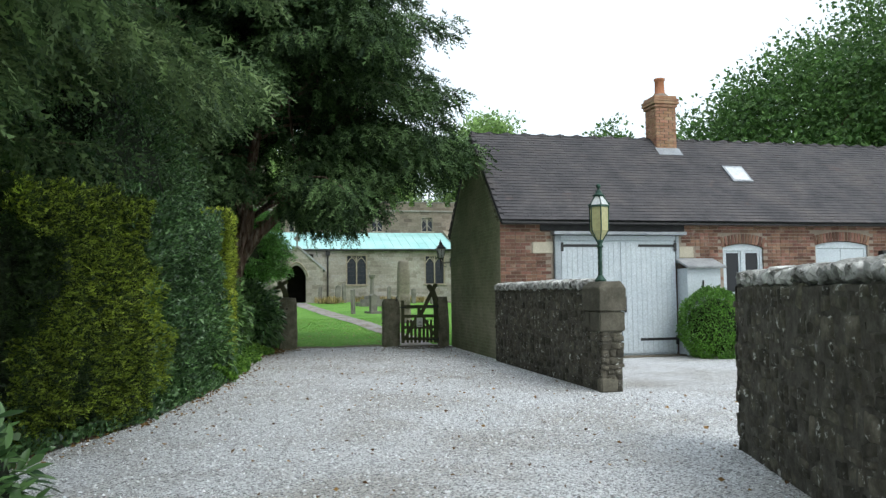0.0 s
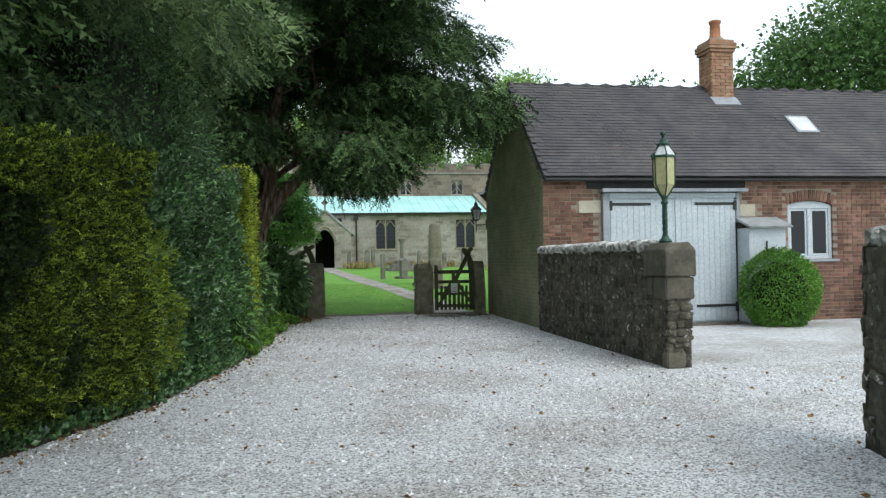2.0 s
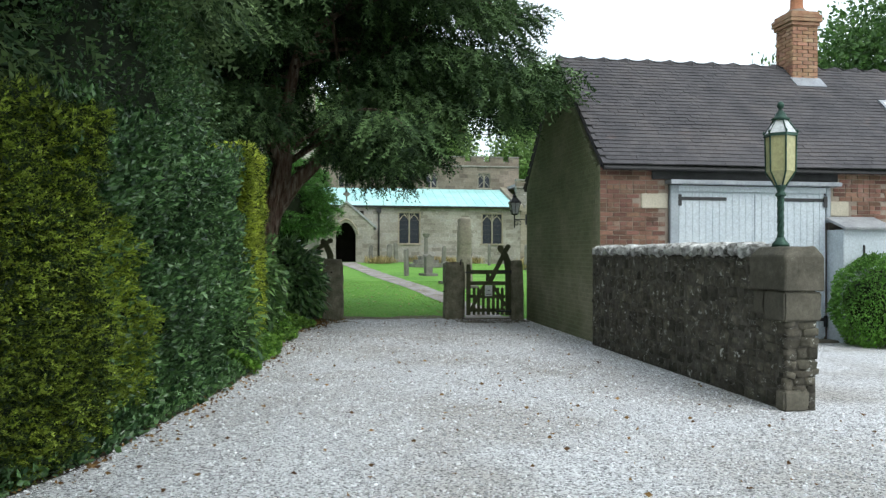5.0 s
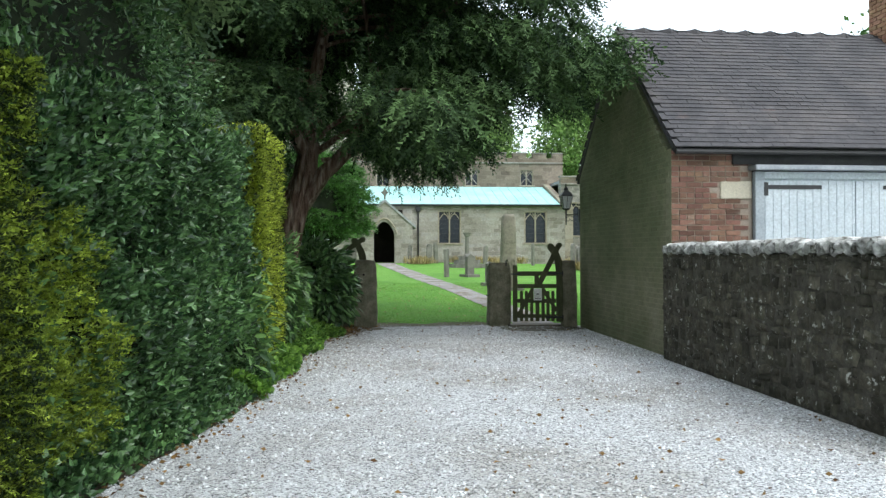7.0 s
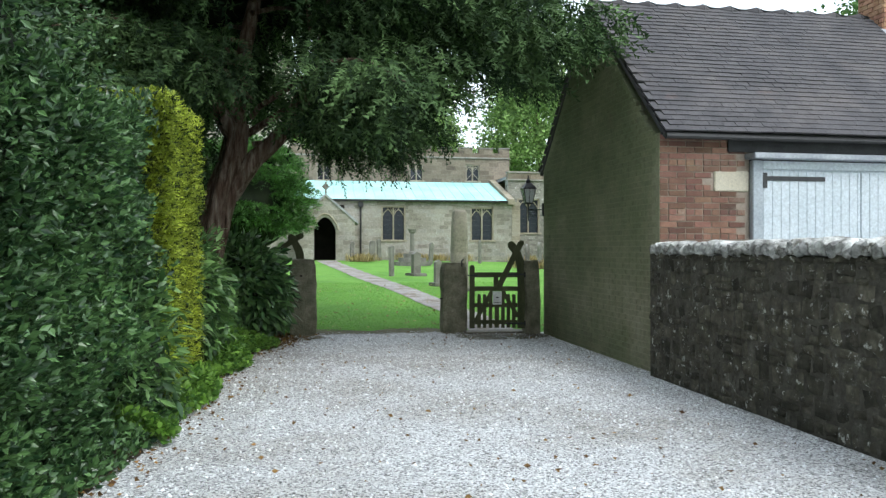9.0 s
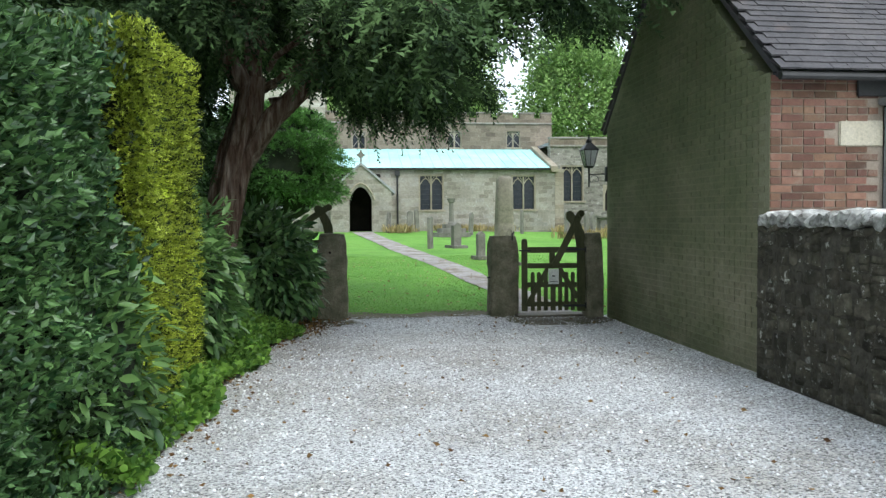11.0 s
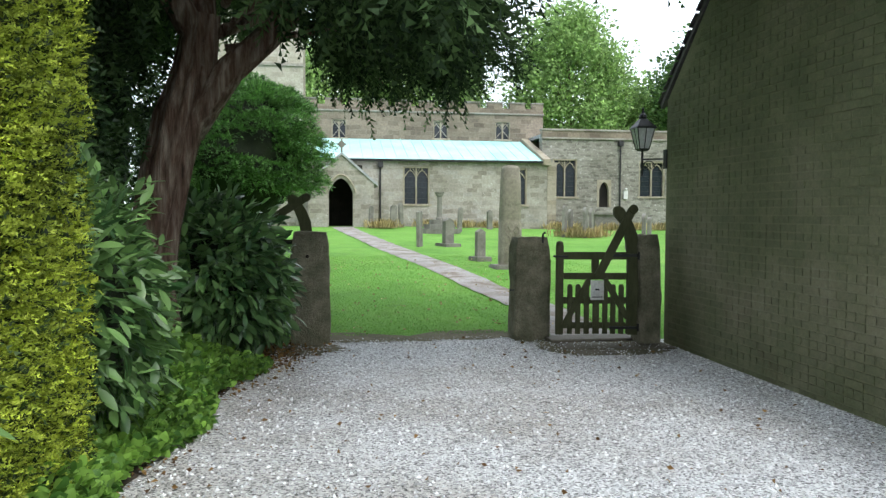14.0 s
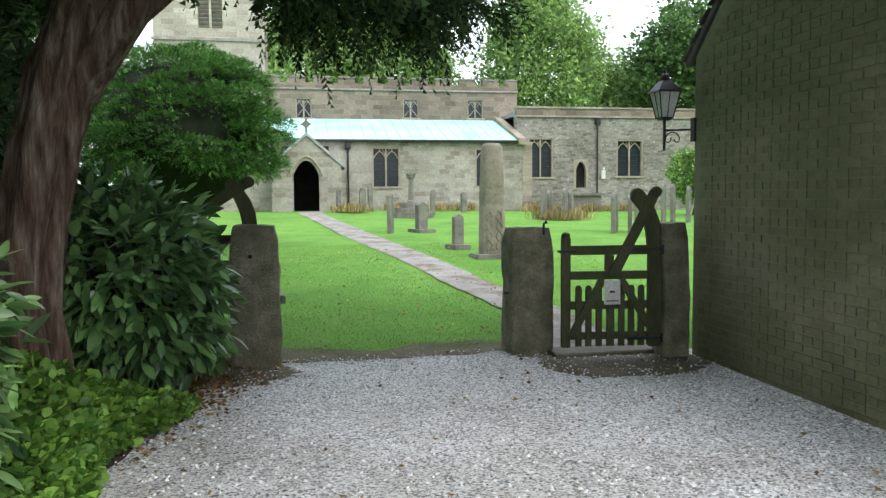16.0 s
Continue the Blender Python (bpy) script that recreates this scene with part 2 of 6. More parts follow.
M["gatewood"] = surf("mossy_oak", [(0.3, (0.055, 0.062, 0.028)), (0.7, (0.10, 0.105, 0.055))], 4, 40, 0.85, 0.5, 0.006, grain=(1, 1, 0.3))
M["copper"] = surf("verdigris_sheet", [(0.3, (0.36, 0.66, 0.63)), (0.5, (0.45, 0.76, 0.73)), (0.7, (0.53, 0.81, 0.78))], 0.7, 9, 0.6, 0.1, 0.004, spots=(0.6, (0.55, 0.66, 0.62), 0.6, 0.8))
M["aisle"] = masonry("aisle_ashlar", "xzy", [(0.25, 0.23, 0.19), (0.33, 0.31, 0.265), (0.41, 0.385, 0.335), (0.37, 0.355, 0.325)], (0.36, 0.335, 0.295), 0.55, 0.24, lichen_lo=0.58, lichen_scale=4.0, wander=(0.3, 0.2, 0.0))
M["nave"] = masonry("nave_ashlar", "xzy", [(0.16, 0.13, 0.10), (0.235, 0.195, 0.15), (0.30, 0.25, 0.195)], (0.25, 0.215, 0.17), 0.66, 0.28, lichen_lo=0.64, lichen_scale=4.0, wander=(0.3, 0.2, 0.0))
M["chancel"] = masonry("chancel_rubble", "xzy", [(0.16, 0.15, 0.13), (0.25, 0.24, 0.21), (0.34, 0.325, 0.29)], (0.27, 0.255, 0.22), 0.33, 0.16, 0.02, (0.68, 0.68, 0.64), 0.565, lichen_scale=5.5, wander=(0.5, 0.35, 0.0))
M["side"] = masonry("side_ashlar", "yzx", [(0.24, 0.20, 0.15), (0.34, 0.30, 0.23), (0.42, 0.38, 0.31)], (0.36, 0.32, 0.26), 0.6, 0.27)
M["tower"] = masonry("tower_ashlar", "xzy", [(0.36, 0.33, 0.27), (0.46, 0.43, 0.36), (0.56, 0.53, 0.46)], (0.46, 0.43, 0.37), 0.66, 0.30, 0.015, (0.62, 0.6, 0.54), 0.64)
M["dressing"] = surf("window_stone", [(0.3, (0.27, 0.235, 0.17)), (0.7, (0.42, 0.38, 0.30))], 2, 15, 0.9, 0.3, 0.01, spots=(2, (0.25, 0.21, 0.16), 0.58, 0.72))
M["coursestone"] = surf("string_course", [(0.3, (0.22, 0.2, 0.17)), (0.7, (0.4, 0.38, 0.34))], 1.4, 12, 0.9, 0.4, 0.02, spots=(2.4, (0.55, 0.55, 0.52), 0.6, 0.7))
M["leaded"] = surf("leaded_glass", [(0.3, (0.012, 0.016, 0.024)), (0.7, (0.03, 0.036, 0.048))], 8, 40, 0.25, 0.3, 0.01, spec=0.5)
# Near-black colour that stands for the shade inside openings.
M["dark"] = surf("painted_interior_shade", [(0.3, (0.012, 0.01, 0.009)), (0.7, (0.03, 0.026, 0.022))], 2, 20, 0.9, 0.2, 0.01)
M["tomb"] = surf("gravestone", [(0.3, (0.13, 0.125, 0.105)), (0.7, (0.26, 0.25, 0.22))], 2.5, 22, 0.9, 0.5, 0.01, spots=(4, (0.42, 0.42, 0.38), 0.62, 0.74))
M["shaft"] = surf("carved_shaft", [(0.25, (0.17, 0.155, 0.12)), (0.5, (0.25, 0.23, 0.18)), (0.75, (0.33, 0.30, 0.24))], 2.0, 18, 0.9, 0.8, 0.02, spots=(3, (0.13, 0.14, 0.09), 0.56, 0.7))
M["bark"] = surf("yew_bark", [(0.3, (0.03, 0.019, 0.013)), (0.45, (0.13, 0.08, 0.056)), (0.55, (0.20, 0.15, 0.115)), (0.7, (0.36, 0.30, 0.245))], 5, 16, 0.9, 1.0, 0.05, grain=(3.2, 3.2, 0.4))
M["yew"] = leaf_mat("yew_needles", (0.014, 0.033, 0.016), (0.09, 0.155, 0.06), 0.7, 0.12, spec=0.2)
M["holm"] = leaf_mat("dark_evergreen_sprays", (0.045, 0.09, 0.042), (0.2, 0.29, 0.13), 0.6, 0.3, spec=0.3)
# Near-black colour that paints the shade deep in the crown.
M["yewcore"] = surf("painted_yew_shade", [(0.3, (0.006, 0.009, 0.005)), (0.7, (0.015, 0.02, 0.01))], 3, 20, 0.95, 0.5, 0.03)
M["topi"] = leaf_mat("clipped_yew", (0.03, 0.085, 0.022), (0.125, 0.27, 0.065), 0.5, 0.2)
# Golden foliage in a dimmer and a brighter copy; the difference in light is painted.
M["goldgreen"] = leaf_mat("golden_conifer_less_lit", (0.11, 0.17, 0.022), (0.36, 0.47, 0.065), 0.6, 0.3)
M["gold"] = leaf_mat("golden_conifer_lit", (0.22, 0.29, 0.03), (0.54, 0.65, 0.09), 0.55, 0.3)
# Near-black copy of the golden sprays: hedge shade put into leaf colour.
M["goldin"] = leaf_mat("conifer_painted_shade", (0.008, 0.02, 0.007), (0.038, 0.07, 0.016), 0.6, 0.25)
M["holly"] = leaf_mat("holly_leaf", (0.014, 0.05, 0.019), (0.115, 0.22, 0.08), 0.28, 0.15, spec=0.6)
M["laurel"] = leaf_mat("laurel_leaf", (0.038, 0.10, 0.038), (0.145, 0.265, 0.095), 0.3, 0.15, spec=0.6)
M["privet"] = leaf_mat("light_laurel_leaf", (0.04, 0.11, 0.035), (0.17, 0.30, 0.10), 0.35, 0.25, spec=0.5)
M["cover"] = leaf_mat("ground_cover_leaf", (0.065, 0.17, 0.03), (0.23, 0.41, 0.075), 0.5, 0.35)
M["box"] = leaf_mat("box_leaf", (0.075, 0.19, 0.025), (0.17, 0.36, 0.06), 0.4, 0.25)
M["tree"] = leaf_mat("broad_leaf", (0.15, 0.26, 0.085), (0.34, 0.5, 0.18), 0.5, 0.4)
M["treedark"] = leaf_mat("dark_broad_leaf", (0.05, 0.115, 0.035), (0.12, 0.22, 0.065), 0.5, 0.3)
M["straw"] = leaf_mat("dry_grass", (0.26, 0.21, 0.09), (0.46, 0.38, 0.2), 0.7, 0.3)
M["litter"] = leaf_mat("fallen_leaf", (0.10, 0.05, 0.02), (0.28, 0.17, 0.06), 0.7, 0.2)
# Near-black core colour paints the shade behind the leaves.
M["hedgecore"] = surf("painted_hedge_shade", [(0.3, (0.008, 0.012, 0.006)), (0.7, (0.02, 0.03, 0.012))], 4, 25, 0.95, 0.5, 0.03)
M["verdigris"] = surf("verdigris_bronze", [(0.3, (0.02, 0.045, 0.035)), (0.7, (0.06, 0.12, 0.09))], 8, 50, 0.5, 0.3, 0.003, metal=0.4)
M["lampglass"] = surf("amber_frosted_glass", [(0.3, (0.40, 0.38, 0.19)), (0.7, (0.52, 0.50, 0.27))], 3, 30, 0.25, 0.05, 0.002, spec=0.5)
M["clearglass"] = surf("pale_lantern_glass", [(0.3, (0.55, 0.58, 0.58)), (0.7, (0.68, 0.7, 0.7))], 4, 30, 0.15, 0.05, 0.002, spec=0.6)
M["white"] = surf("white_sign", [(0.3, (0.62, 0.62, 0.6)), (0.7, (0.74, 0.74, 0.72))], 6, 40, 0.6, 0.1, 0.002)
M["ink"] = surf("sign_ink", [(0.3, (0.03, 0.03, 0.03)), (0.7, (0.06, 0.06, 0.06))], 6, 40, 0.6, 0)
M["terracotta"] = surf("terracotta", [(0.3, (0.36, 0.15, 0.08)), (0.7, (0.48, 0.23, 0.13))], 4, 30, 0.85, 0.3, 0.005)
M["chim"] = surf("chimney_brick", [(0.25, (0.28, 0.14, 0.09)), (0.5, (0.38, 0.22, 0.14)), (0.75, (0.46, 0.33, 0.22))], 4, 40, 0.9, 0.4, 0.006, obj=0.22, hue=0.012, spots=(4, (0.2, 0.15, 0.1), 0.6, 0.75))
M["slate"] = surf("lichened_slate", [(0.3, (0.26, 0.27, 0.28)), (0.7, (0.44, 0.45, 0.46))], 3, 25, 0.7, 0.4, 0.006)


def glass_mat():
    m, n, l, bs = nodes_of("window_glass")
    bs.inputs["Base Color"].default_value = (0.02, 0.022, 0.025, 1)
    bs.inputs["Roughness"].default_value, bs.inputs["Specular IOR Level"].default_value = 0.04, 0.35
    wob = noise_tex(n, l, coords(n, l), 3, 2)
    b = n.new("ShaderNodeBump")
    b.inputs["Strength"].default_value, b.inputs["Distance"].default_value = 0.05, 0.01
    l.new(wob.outputs[0], b.inputs["Height"])
    l.new(b.outputs[0], bs.inputs["Normal"])
    return m


M["glass"] = glass_mat()
# Pale base colour paints the sky's reflection into the rooflight.
M["skyglass"] = surf("sky_painted_glass", [(0.3, (0.6, 0.62, 0.64)), (0.7, (0.72, 0.74, 0.75))], 2, 10, 0.08, 0, spec=1.0)


# ---- building helpers ----
rng = np.random.default_rng(7)


def mesh_from(bm, name):
    me = bpy.data.meshes.new(name)
    bm.normal_update()
    bm.to_mesh(me)
    bm.free()
    return me


def part(name, bm, material, parent=None, label="", smooth=False):
    """Links a bmesh as one mesh object under a thing or a part."""
    me = mesh_from(bm, name) if isinstance(bm, bmesh.types.BMesh) else bm
    if not me.materials:
        me.materials.append(material)
    if smooth:
        me.polygons.foreach_set("use_smooth", [True] * len(me.polygons))
    ob = new(name, me)
    ob.parent = parent
    return tagged(ob, label)


def thing(name, label, category, group="", kind="", at=(0, 0, 0)):
    ob = new(name)
    ob.location = at
    ob.empty_display_size = 0.1
    return tagged(ob, label, category, group, kind)


def box(bm, x0, y0, z0, x1, y1, z1, m=None):
    r = bmesh.ops.create_cube(bm, size=1)
    t = Matrix.Translation(((x0 + x1) / 2, (y0 + y1) / 2, (z0 + z1) / 2)) @ Matrix.Diagonal((x1 - x0, y1 - y0, z1 - z0, 1))
    bmesh.ops.transform(bm, matrix=(m @ t) if m else t, verts=r["verts"])
    return r["verts"]


def boxes(*dims, bevel=0.0, m=None):
    bm = bmesh.new()
    for d in dims:
        box(bm, *d, m=m)
    if bevel:
        bmesh.ops.bevel(bm, geom=bm.edges[:], offset=bevel, segments=2, affect="EDGES", clamp_overlap=True)
    return bm


def rough(bm, amount, scale=3.0, cuts=0):
    """Uneven, worn surfaces."""
    if cuts:
        bmesh.ops.subdivide_edges(bm, edges=bm.edges[:], cuts=cuts, use_grid_fill=True)
    for v in bm.verts:
        v.co += noise.noise_vector(v.co * scale) * amount
    return bm


def prism(points, depth, m):
    """A flat outline in x, z, with depth along y, set by m."""
    bm = bmesh.new()
    a = [bm.verts.new((x, 0, z)) for x, z in points]
    b = [bm.verts.new((x, depth, z)) for x, z in points]
    n = len(points)
    bm.faces.new(a)
    bm.faces.new(b[::-1])
    for i in range(n):
        bm.faces.new((a[i], b[i], b[(i + 1) % n], a[(i + 1) % n]))
    bmesh.ops.recalc_face_normals(bm, faces=bm.faces[:])
    bmesh.ops.transform(bm, matrix=m, verts=bm.verts[:])
    return bm


def tube(points, radii, sides=10, bm=None, wobble=0.0):
    """A round bar or limb along points."""
    bm = bm or bmesh.new()
    pts = [Vector(p) for p in points]
    rings = []
    for i, p in enumerate(pts):
        d = (pts[min(i + 1, len(pts) - 1)] - pts[max(i - 1, 0)]).normalized()
        u = d.orthogonal().normalized() if abs(d.z) > 0.9 or not rings else d.cross(Vector((0, 0, 1))).normalized()
        if abs(d.z) > 0.9:
            u = (Vector((1, 0, 0)) - d * d.x).normalized()
        w = d.cross(u)
        ring = []
        for k in range(sides):
            a = 2 * math.pi * k / sides
            r = radii[i] * (1 + wobble * noise.noise(Vector((math.cos(a) * 2, math.sin(a) * 2, p.z * 0.7 + p.x))))
            ring.append(bm.verts.new(p + (u * math.cos(a) + w * math.sin(a)) * r))
        rings.append(ring)
    for a, b in zip(rings, rings[1:]):
        for k in range(sides):
            bm.faces.new((a[k], a[(k + 1) % sides], b[(k + 1) % sides], b[k]))
    bm.faces.new(rings[0][::-1])
    bm.faces.new(rings[-1])
    return bm


def lathe(profile, at, sides=16):
    return tube([(at[0], at[1], at[2] + z) for r, z in profile], [max(r, 0.002) for r, z in profile], sides)


def fast_mesh(name, verts, faces, flat=False):
    me = bpy.data.meshes.new(name)
    verts, faces = np.asarray(verts, np.float32), np.asarray(faces, np.int32)
    me.vertices.add(len(verts))
    me.vertices.foreach_set("co", verts.ravel())
    k = faces.shape[1]
    me.loops.add(faces.size)
    me.loops.foreach_set("vertex_index", faces.ravel())
    me.polygons.add(len(faces))
    me.polygons.foreach_set("loop_start", np.arange(0, faces.size, k, dtype=np.int32))
    me.polygons.foreach_set("use_smooth", np.full(len(faces), not flat))
    me.update()
    me.validate()
    return me


def unit(v):
    return v / np.maximum(np.linalg.norm(v, axis=1, keepdims=True), 1e-6)


def leaf_mesh(name, pos, out, size, aspect=0.5, droop=0.2, spread=0.9, fold=0.25):
    """Many small folded leaves: at pos, growing roughly along out."""
    n = len(pos)
    d = unit(out + rng.normal(0, spread, (n, 3)) * 0.7 + np.array([0, 0, -droop]))
    side = unit(np.cross(d, rng.normal(0, 1, (n, 3))))
    up = np.cross(side, d)
    ln = (size * rng.uniform(0.6, 1.3, n))[:, None]
    w = ln * aspect * 0.5
    base = pos
    tip = pos + d * ln
    mid = pos + d * ln * 0.45 + up * ln * fold * 0.4
    v = np.stack([base, mid + side * w, tip, mid - side * w], 1).reshape(-1, 3)
    i = np.arange(n)[:, None] * 4
    f = np.concatenate([i + [0, 1, 2], i + [0, 2, 3]], 1).reshape(-1, 3)
    return fast_mesh(name, v, f, True)


def oval_leaves(name, pos, out, size, aspect=0.45, droop=0.2, spread=0.9):
    """Broad leaves with an oval outline, folded along the midrib and bent at the tip."""
    n = len(pos)
    d = unit(out + rng.normal(0, spread, (n, 3)) * 0.7 + np.array([0, 0, -droop]))
    side = unit(np.cross(d, np.array([0, 0, 1.0]) + rng.normal(0, 0.5, (n, 3))))
    up = np.cross(side, d)
    ln = (size * rng.uniform(0.6, 1.25, n))[:, None]
    w = ln * aspect * 0.5
    bend = rng.uniform(-0.05, 0.2, n)[:, None]
    rows_ = [pos]
    for t, k in ((0.22, 0.72), (0.55, 1.0), (0.82, 0.6)):
        mid = pos + d * ln * t - up * ln * bend * t * t
        rows_ += [mid + side * w * k + up * w * 0.3 * k, mid, mid - side * w * k + up * w * 0.3 * k]
    rows_.append(pos + d * ln - up * ln * bend)
    v = np.stack(rows_, 1).reshape(-1, 3)
    tri = [[0, 1, 2], [0, 2, 3], [10, 8, 7], [10, 9, 8]]
    for a in (1, 4):
        tri += [[a, a + 3, a + 4], [a, a + 4, a + 1], [a + 1, a + 4, a + 5], [a + 1, a + 5, a + 2]]
    i = np.arange(n)[:, None, None] * 11
    return fast_mesh(name, v, (i + np.array(tri)).reshape(-1, 3))


def sprigs(name, pos, out, length, needles, needle, width, droop=0.3, spread=0.5):
    """Feathery twigs: pairs of narrow pointed needles along a short drooping axis."""
    n = len(pos)
    d = unit(out + rng.normal(0, spread, (n, 3)) + np.array([0, 0, -droop]))
    side = unit(np.cross(d, np.array([0, 0, 1.0]) + rng.normal(0, 0.45, (n, 3))))
    ln = (length * rng.uniform(0.6, 1.3, n))[:, None]
    axis = [pos + d * ln * t + np.array([0, 0, -0.25]) * ln * t * t for t in np.linspace(0, 1, needles + 1)]
    tips = []
    for k in range(needles):
        t = k / needles
        w = unit(d * 0.75 + side * (1 if k % 2 else -1) * 0.85 * (1 - 0.6 * t) + rng.normal(0, 0.2, (n, 3)))
        tips.append(axis[k] + w * needle * (1 - 0.35 * t) * rng.uniform(0.7, 1.2, (n, 1)))
    wide = side * width * 0.25
    v = np.stack([q + wide * (1 if k % 2 else -1) for k, q in enumerate(axis)] + tips, 1).reshape(-1, 3)
    tri = [[k, k + 1, needles + 1 + k] for k in range(needles)]
    i = np.arange(n)[:, None, None] * (2 * needles + 1)
    return fast_mesh(name, v, (i + np.array(tri)).reshape(-1, 3), True)


def shell(n, centre, radii, inner=0.75, lump=0.18, freq=0.9, low=-1.0):
    """Points in the outer part of a lumpy round crown, with the ways out."""
    d = unit(rng.normal(0, 1, (int(n * 1.6), 3)))
    d = d[d[:, 2] > low][:n]
    k = np.array([1 + lump * noise.noise(Vector(q) * freq * 3) + lump * 0.6 * noise.noise(Vector(q) * freq * 8) for q in d])
    r = k * rng.uniform(inner, 1.03, len(d))
    return np.array(centre) + d * r[:, None] * np.array(radii), d


def clumps(centres, radius, per, flat=0.7):
    """Points scattered in small clumps round centres."""
    c = np.repeat(np.asarray(centres), per, 0)
    o = rng.normal(0, 1, c.shape) * np.array([1, 1, flat]) * radius * 0.5
    return c + o, unit(o + 1e-3)


def blob(centre, radii, lump=0.15, sub=4, freq=1.4):
    bm = bmesh.new()
    bmesh.ops.create_icosphere(bm, subdivisions=sub, radius=1)
    for v in bm.verts:
        k = 1 + lump * noise.noise(v.co * freq) + lump * 0.5 * noise.noise(v.co * freq * 3)
        v.co = Vector(centre) + Vector((v.co.x * radii[0], v.co.y * radii[1], v.co.z * radii[2])) * k
    return bm


# ---- ground ----
def gz(x, y):
    """The churchyard rises gently from the gate to the church."""
    z = float(np.interp(y, [0.2, 2, 7.5, 15, 24, 30, 60], [0, 0.14, 0.36, 0.52, 0.75, 0.9, 0.95]))
    return z - 0.018 * max(0.0, min(x - 3, 12)) * min(1, max(0, y - 5) / 20)


def sheet(xs, ys, h):
    v = [(x, y, h(x, y)) for y in ys for x in xs]
    nx = len(xs)
    f = [(j * nx + i, j * nx + i + 1, (j + 1) * nx + i + 1, (j + 1) * nx + i) for j in range(len(ys) - 1) for i in range(nx - 1)]
    return fast_mesh("sheet", v, f)


xs = np.concatenate([[-900, -300, -100, -50], np.linspace(-30, 40, 71), [60, 100, 300, 900]])
ys = np.concatenate([[-600, -200, -80, -40], np.linspace(-26, 0.1, 20), np.linspace(0.4, 45, 90), [60, 100, 300, 1500]])
lawn_sheet = part("ground", sheet(xs, ys, lambda x, y: gz(x, y) - 0.04 + (0.02 * noise.noise(Vector((x * 0.4, y * 0.4, 0))) * min(1, y) + 0.04 if y > 0.3 else 0)), M["grass"])
lawn_sheet.data.polygons.foreach_set("use_smooth", [True] * len(lawn_sheet.data.polygons))
tagged(lawn_sheet, "mown green churchyard lawn rising towards the church", "lawn", kind="structure")

# the edge of the gravel along the hedge foot and the gateway
EDGE = [(-5.2, -30), (-3.6, -16), (-2.8, -13), (-2.05, -11.2), (-1.5, -8.3), (-1.3, -6.5), (-1.28, -5), (-1.1, -3.2), (-0.95, -2.2), (-0.75, -0.9), (-0.6, -0.1), (0.0, 0.28), (1.2, 0.42), (2.3, 0.22)]


def edge_x(y):
    ex = np.interp(y, [p[1] for p in EDGE[:11]], [p[0] for p in EDGE[:11]])
    return float(ex)


bm = bmesh.new()
ring = [bm.verts.new((x + 0.04 * noise.noise(Vector((x * 5, y * 5, 0))), y, 0.0)) for x, y in EDGE]
ring += [bm.verts.new(p) for p in ((2.3, -0.12, 0), (4.2, -0.12, 0), (26, -4.5, 0), (26, -30, 0))]
bm.faces.new(ring)
bmesh.ops.triangulate(bm, faces=bm.faces[:])
tagged(part("gravel_drive", bm, M["gravel"]), "pale crushed limestone gravel drive with stray leaves", "driveway", kind="structure")

# loose stones lying proud of the drive
n = 52000
py = -19.5 + 20.3 * rng.random(n) ** 0.8
px = rng.uniform(-2.9, 7.5, n)
keep = np.array([(x > edge_x(y) + 0.03) and (y < 0.1 or x < 2.2) and not (x > 4.0 and y > -5.1) and not (x > 3.85 and -10.3 < y < -5) for x, y in zip(px, py)])
px, py = px[keep], py[keep]
n = len(px)
s = rng.uniform(0.006, 0.015, n)[:, None, None]
octa = np.array([[1, 0, 0], [0, 1, 0], [-1, 0, 0], [0, -1, 0], [0, 0, 0.8], [0, 0, -0.8]])
ov = octa[None] * s * rng.uniform(0.6, 1.35, (n, 6, 1)) + rng.normal(0, 0.15, (n, 6, 3)) * s
an = rng.uniform(0, 6.28, n)
ca, sa = np.cos(an)[:, None], np.sin(an)[:, None]
ov = np.stack([ov[..., 0] * ca - ov[..., 1] * sa, ov[..., 0] * sa + ov[..., 1] * ca, ov[..., 2]], -1)
ov += np.stack([px, py, np.where((py > -1.4) & (px > -1.5), 0.007, 0.004)], 1)[:, None]
of = np.array([[0, 1, 4], [1, 2, 4], [2, 3, 4], [3, 0, 4], [1, 0, 5], [2, 1, 5], [3, 2, 5], [0, 3, 5]])
tagged(part("gravel_stones", fast_mesh("gravel_stones", ov.reshape(-1, 3), (np.arange(n)[:, None, None] * 6 + of).reshape(-1, 3), True), M["stones"]), "loose angular limestone chippings on the drive", "gravel", kind="stuff")

# dark soil along the hedge foot and round the gate posts
bm = bmesh.new()
a = [bm.verts.new((edge_x(y) + 0.06 + 0.07 * noise.noise(Vector((0, y * 4, 1))), y, 0.004)) for y in np.linspace(-16, -0.1, 90)]
b = [bm.verts.new((edge_x(y) - 1.6, y, 0.03)) for y in np.linspace(-16, -0.1, 90)]
for i in range(89):
    bm.faces.new((a[i], a[i + 1], b[i + 1], b[i]))
tagged(part("soil_border", bm, M["earth"]), "dark leaf-strewn soil along the hedge foot", "soil", kind="structure")
bm = bmesh.new()
for x0, y0, x1, y1 in ((2.65, -0.75, 3.35, -0.3), (3.3, -0.85, 4.0, -0.38), (2.7, -1.1, 3.2, -0.78), (2.62, -0.28, 3.98, 0.1)):
    box(bm, x0 + 0.01, y0 + 0.01, -0.05, x1 - 0.01, y1 - 0.01, 0.012 + 0.03 * (y0 > -0.5))
bmesh.ops.bevel(bm, geom=bm.edges[:], offset=0.012, segments=1, affect="EDGES")
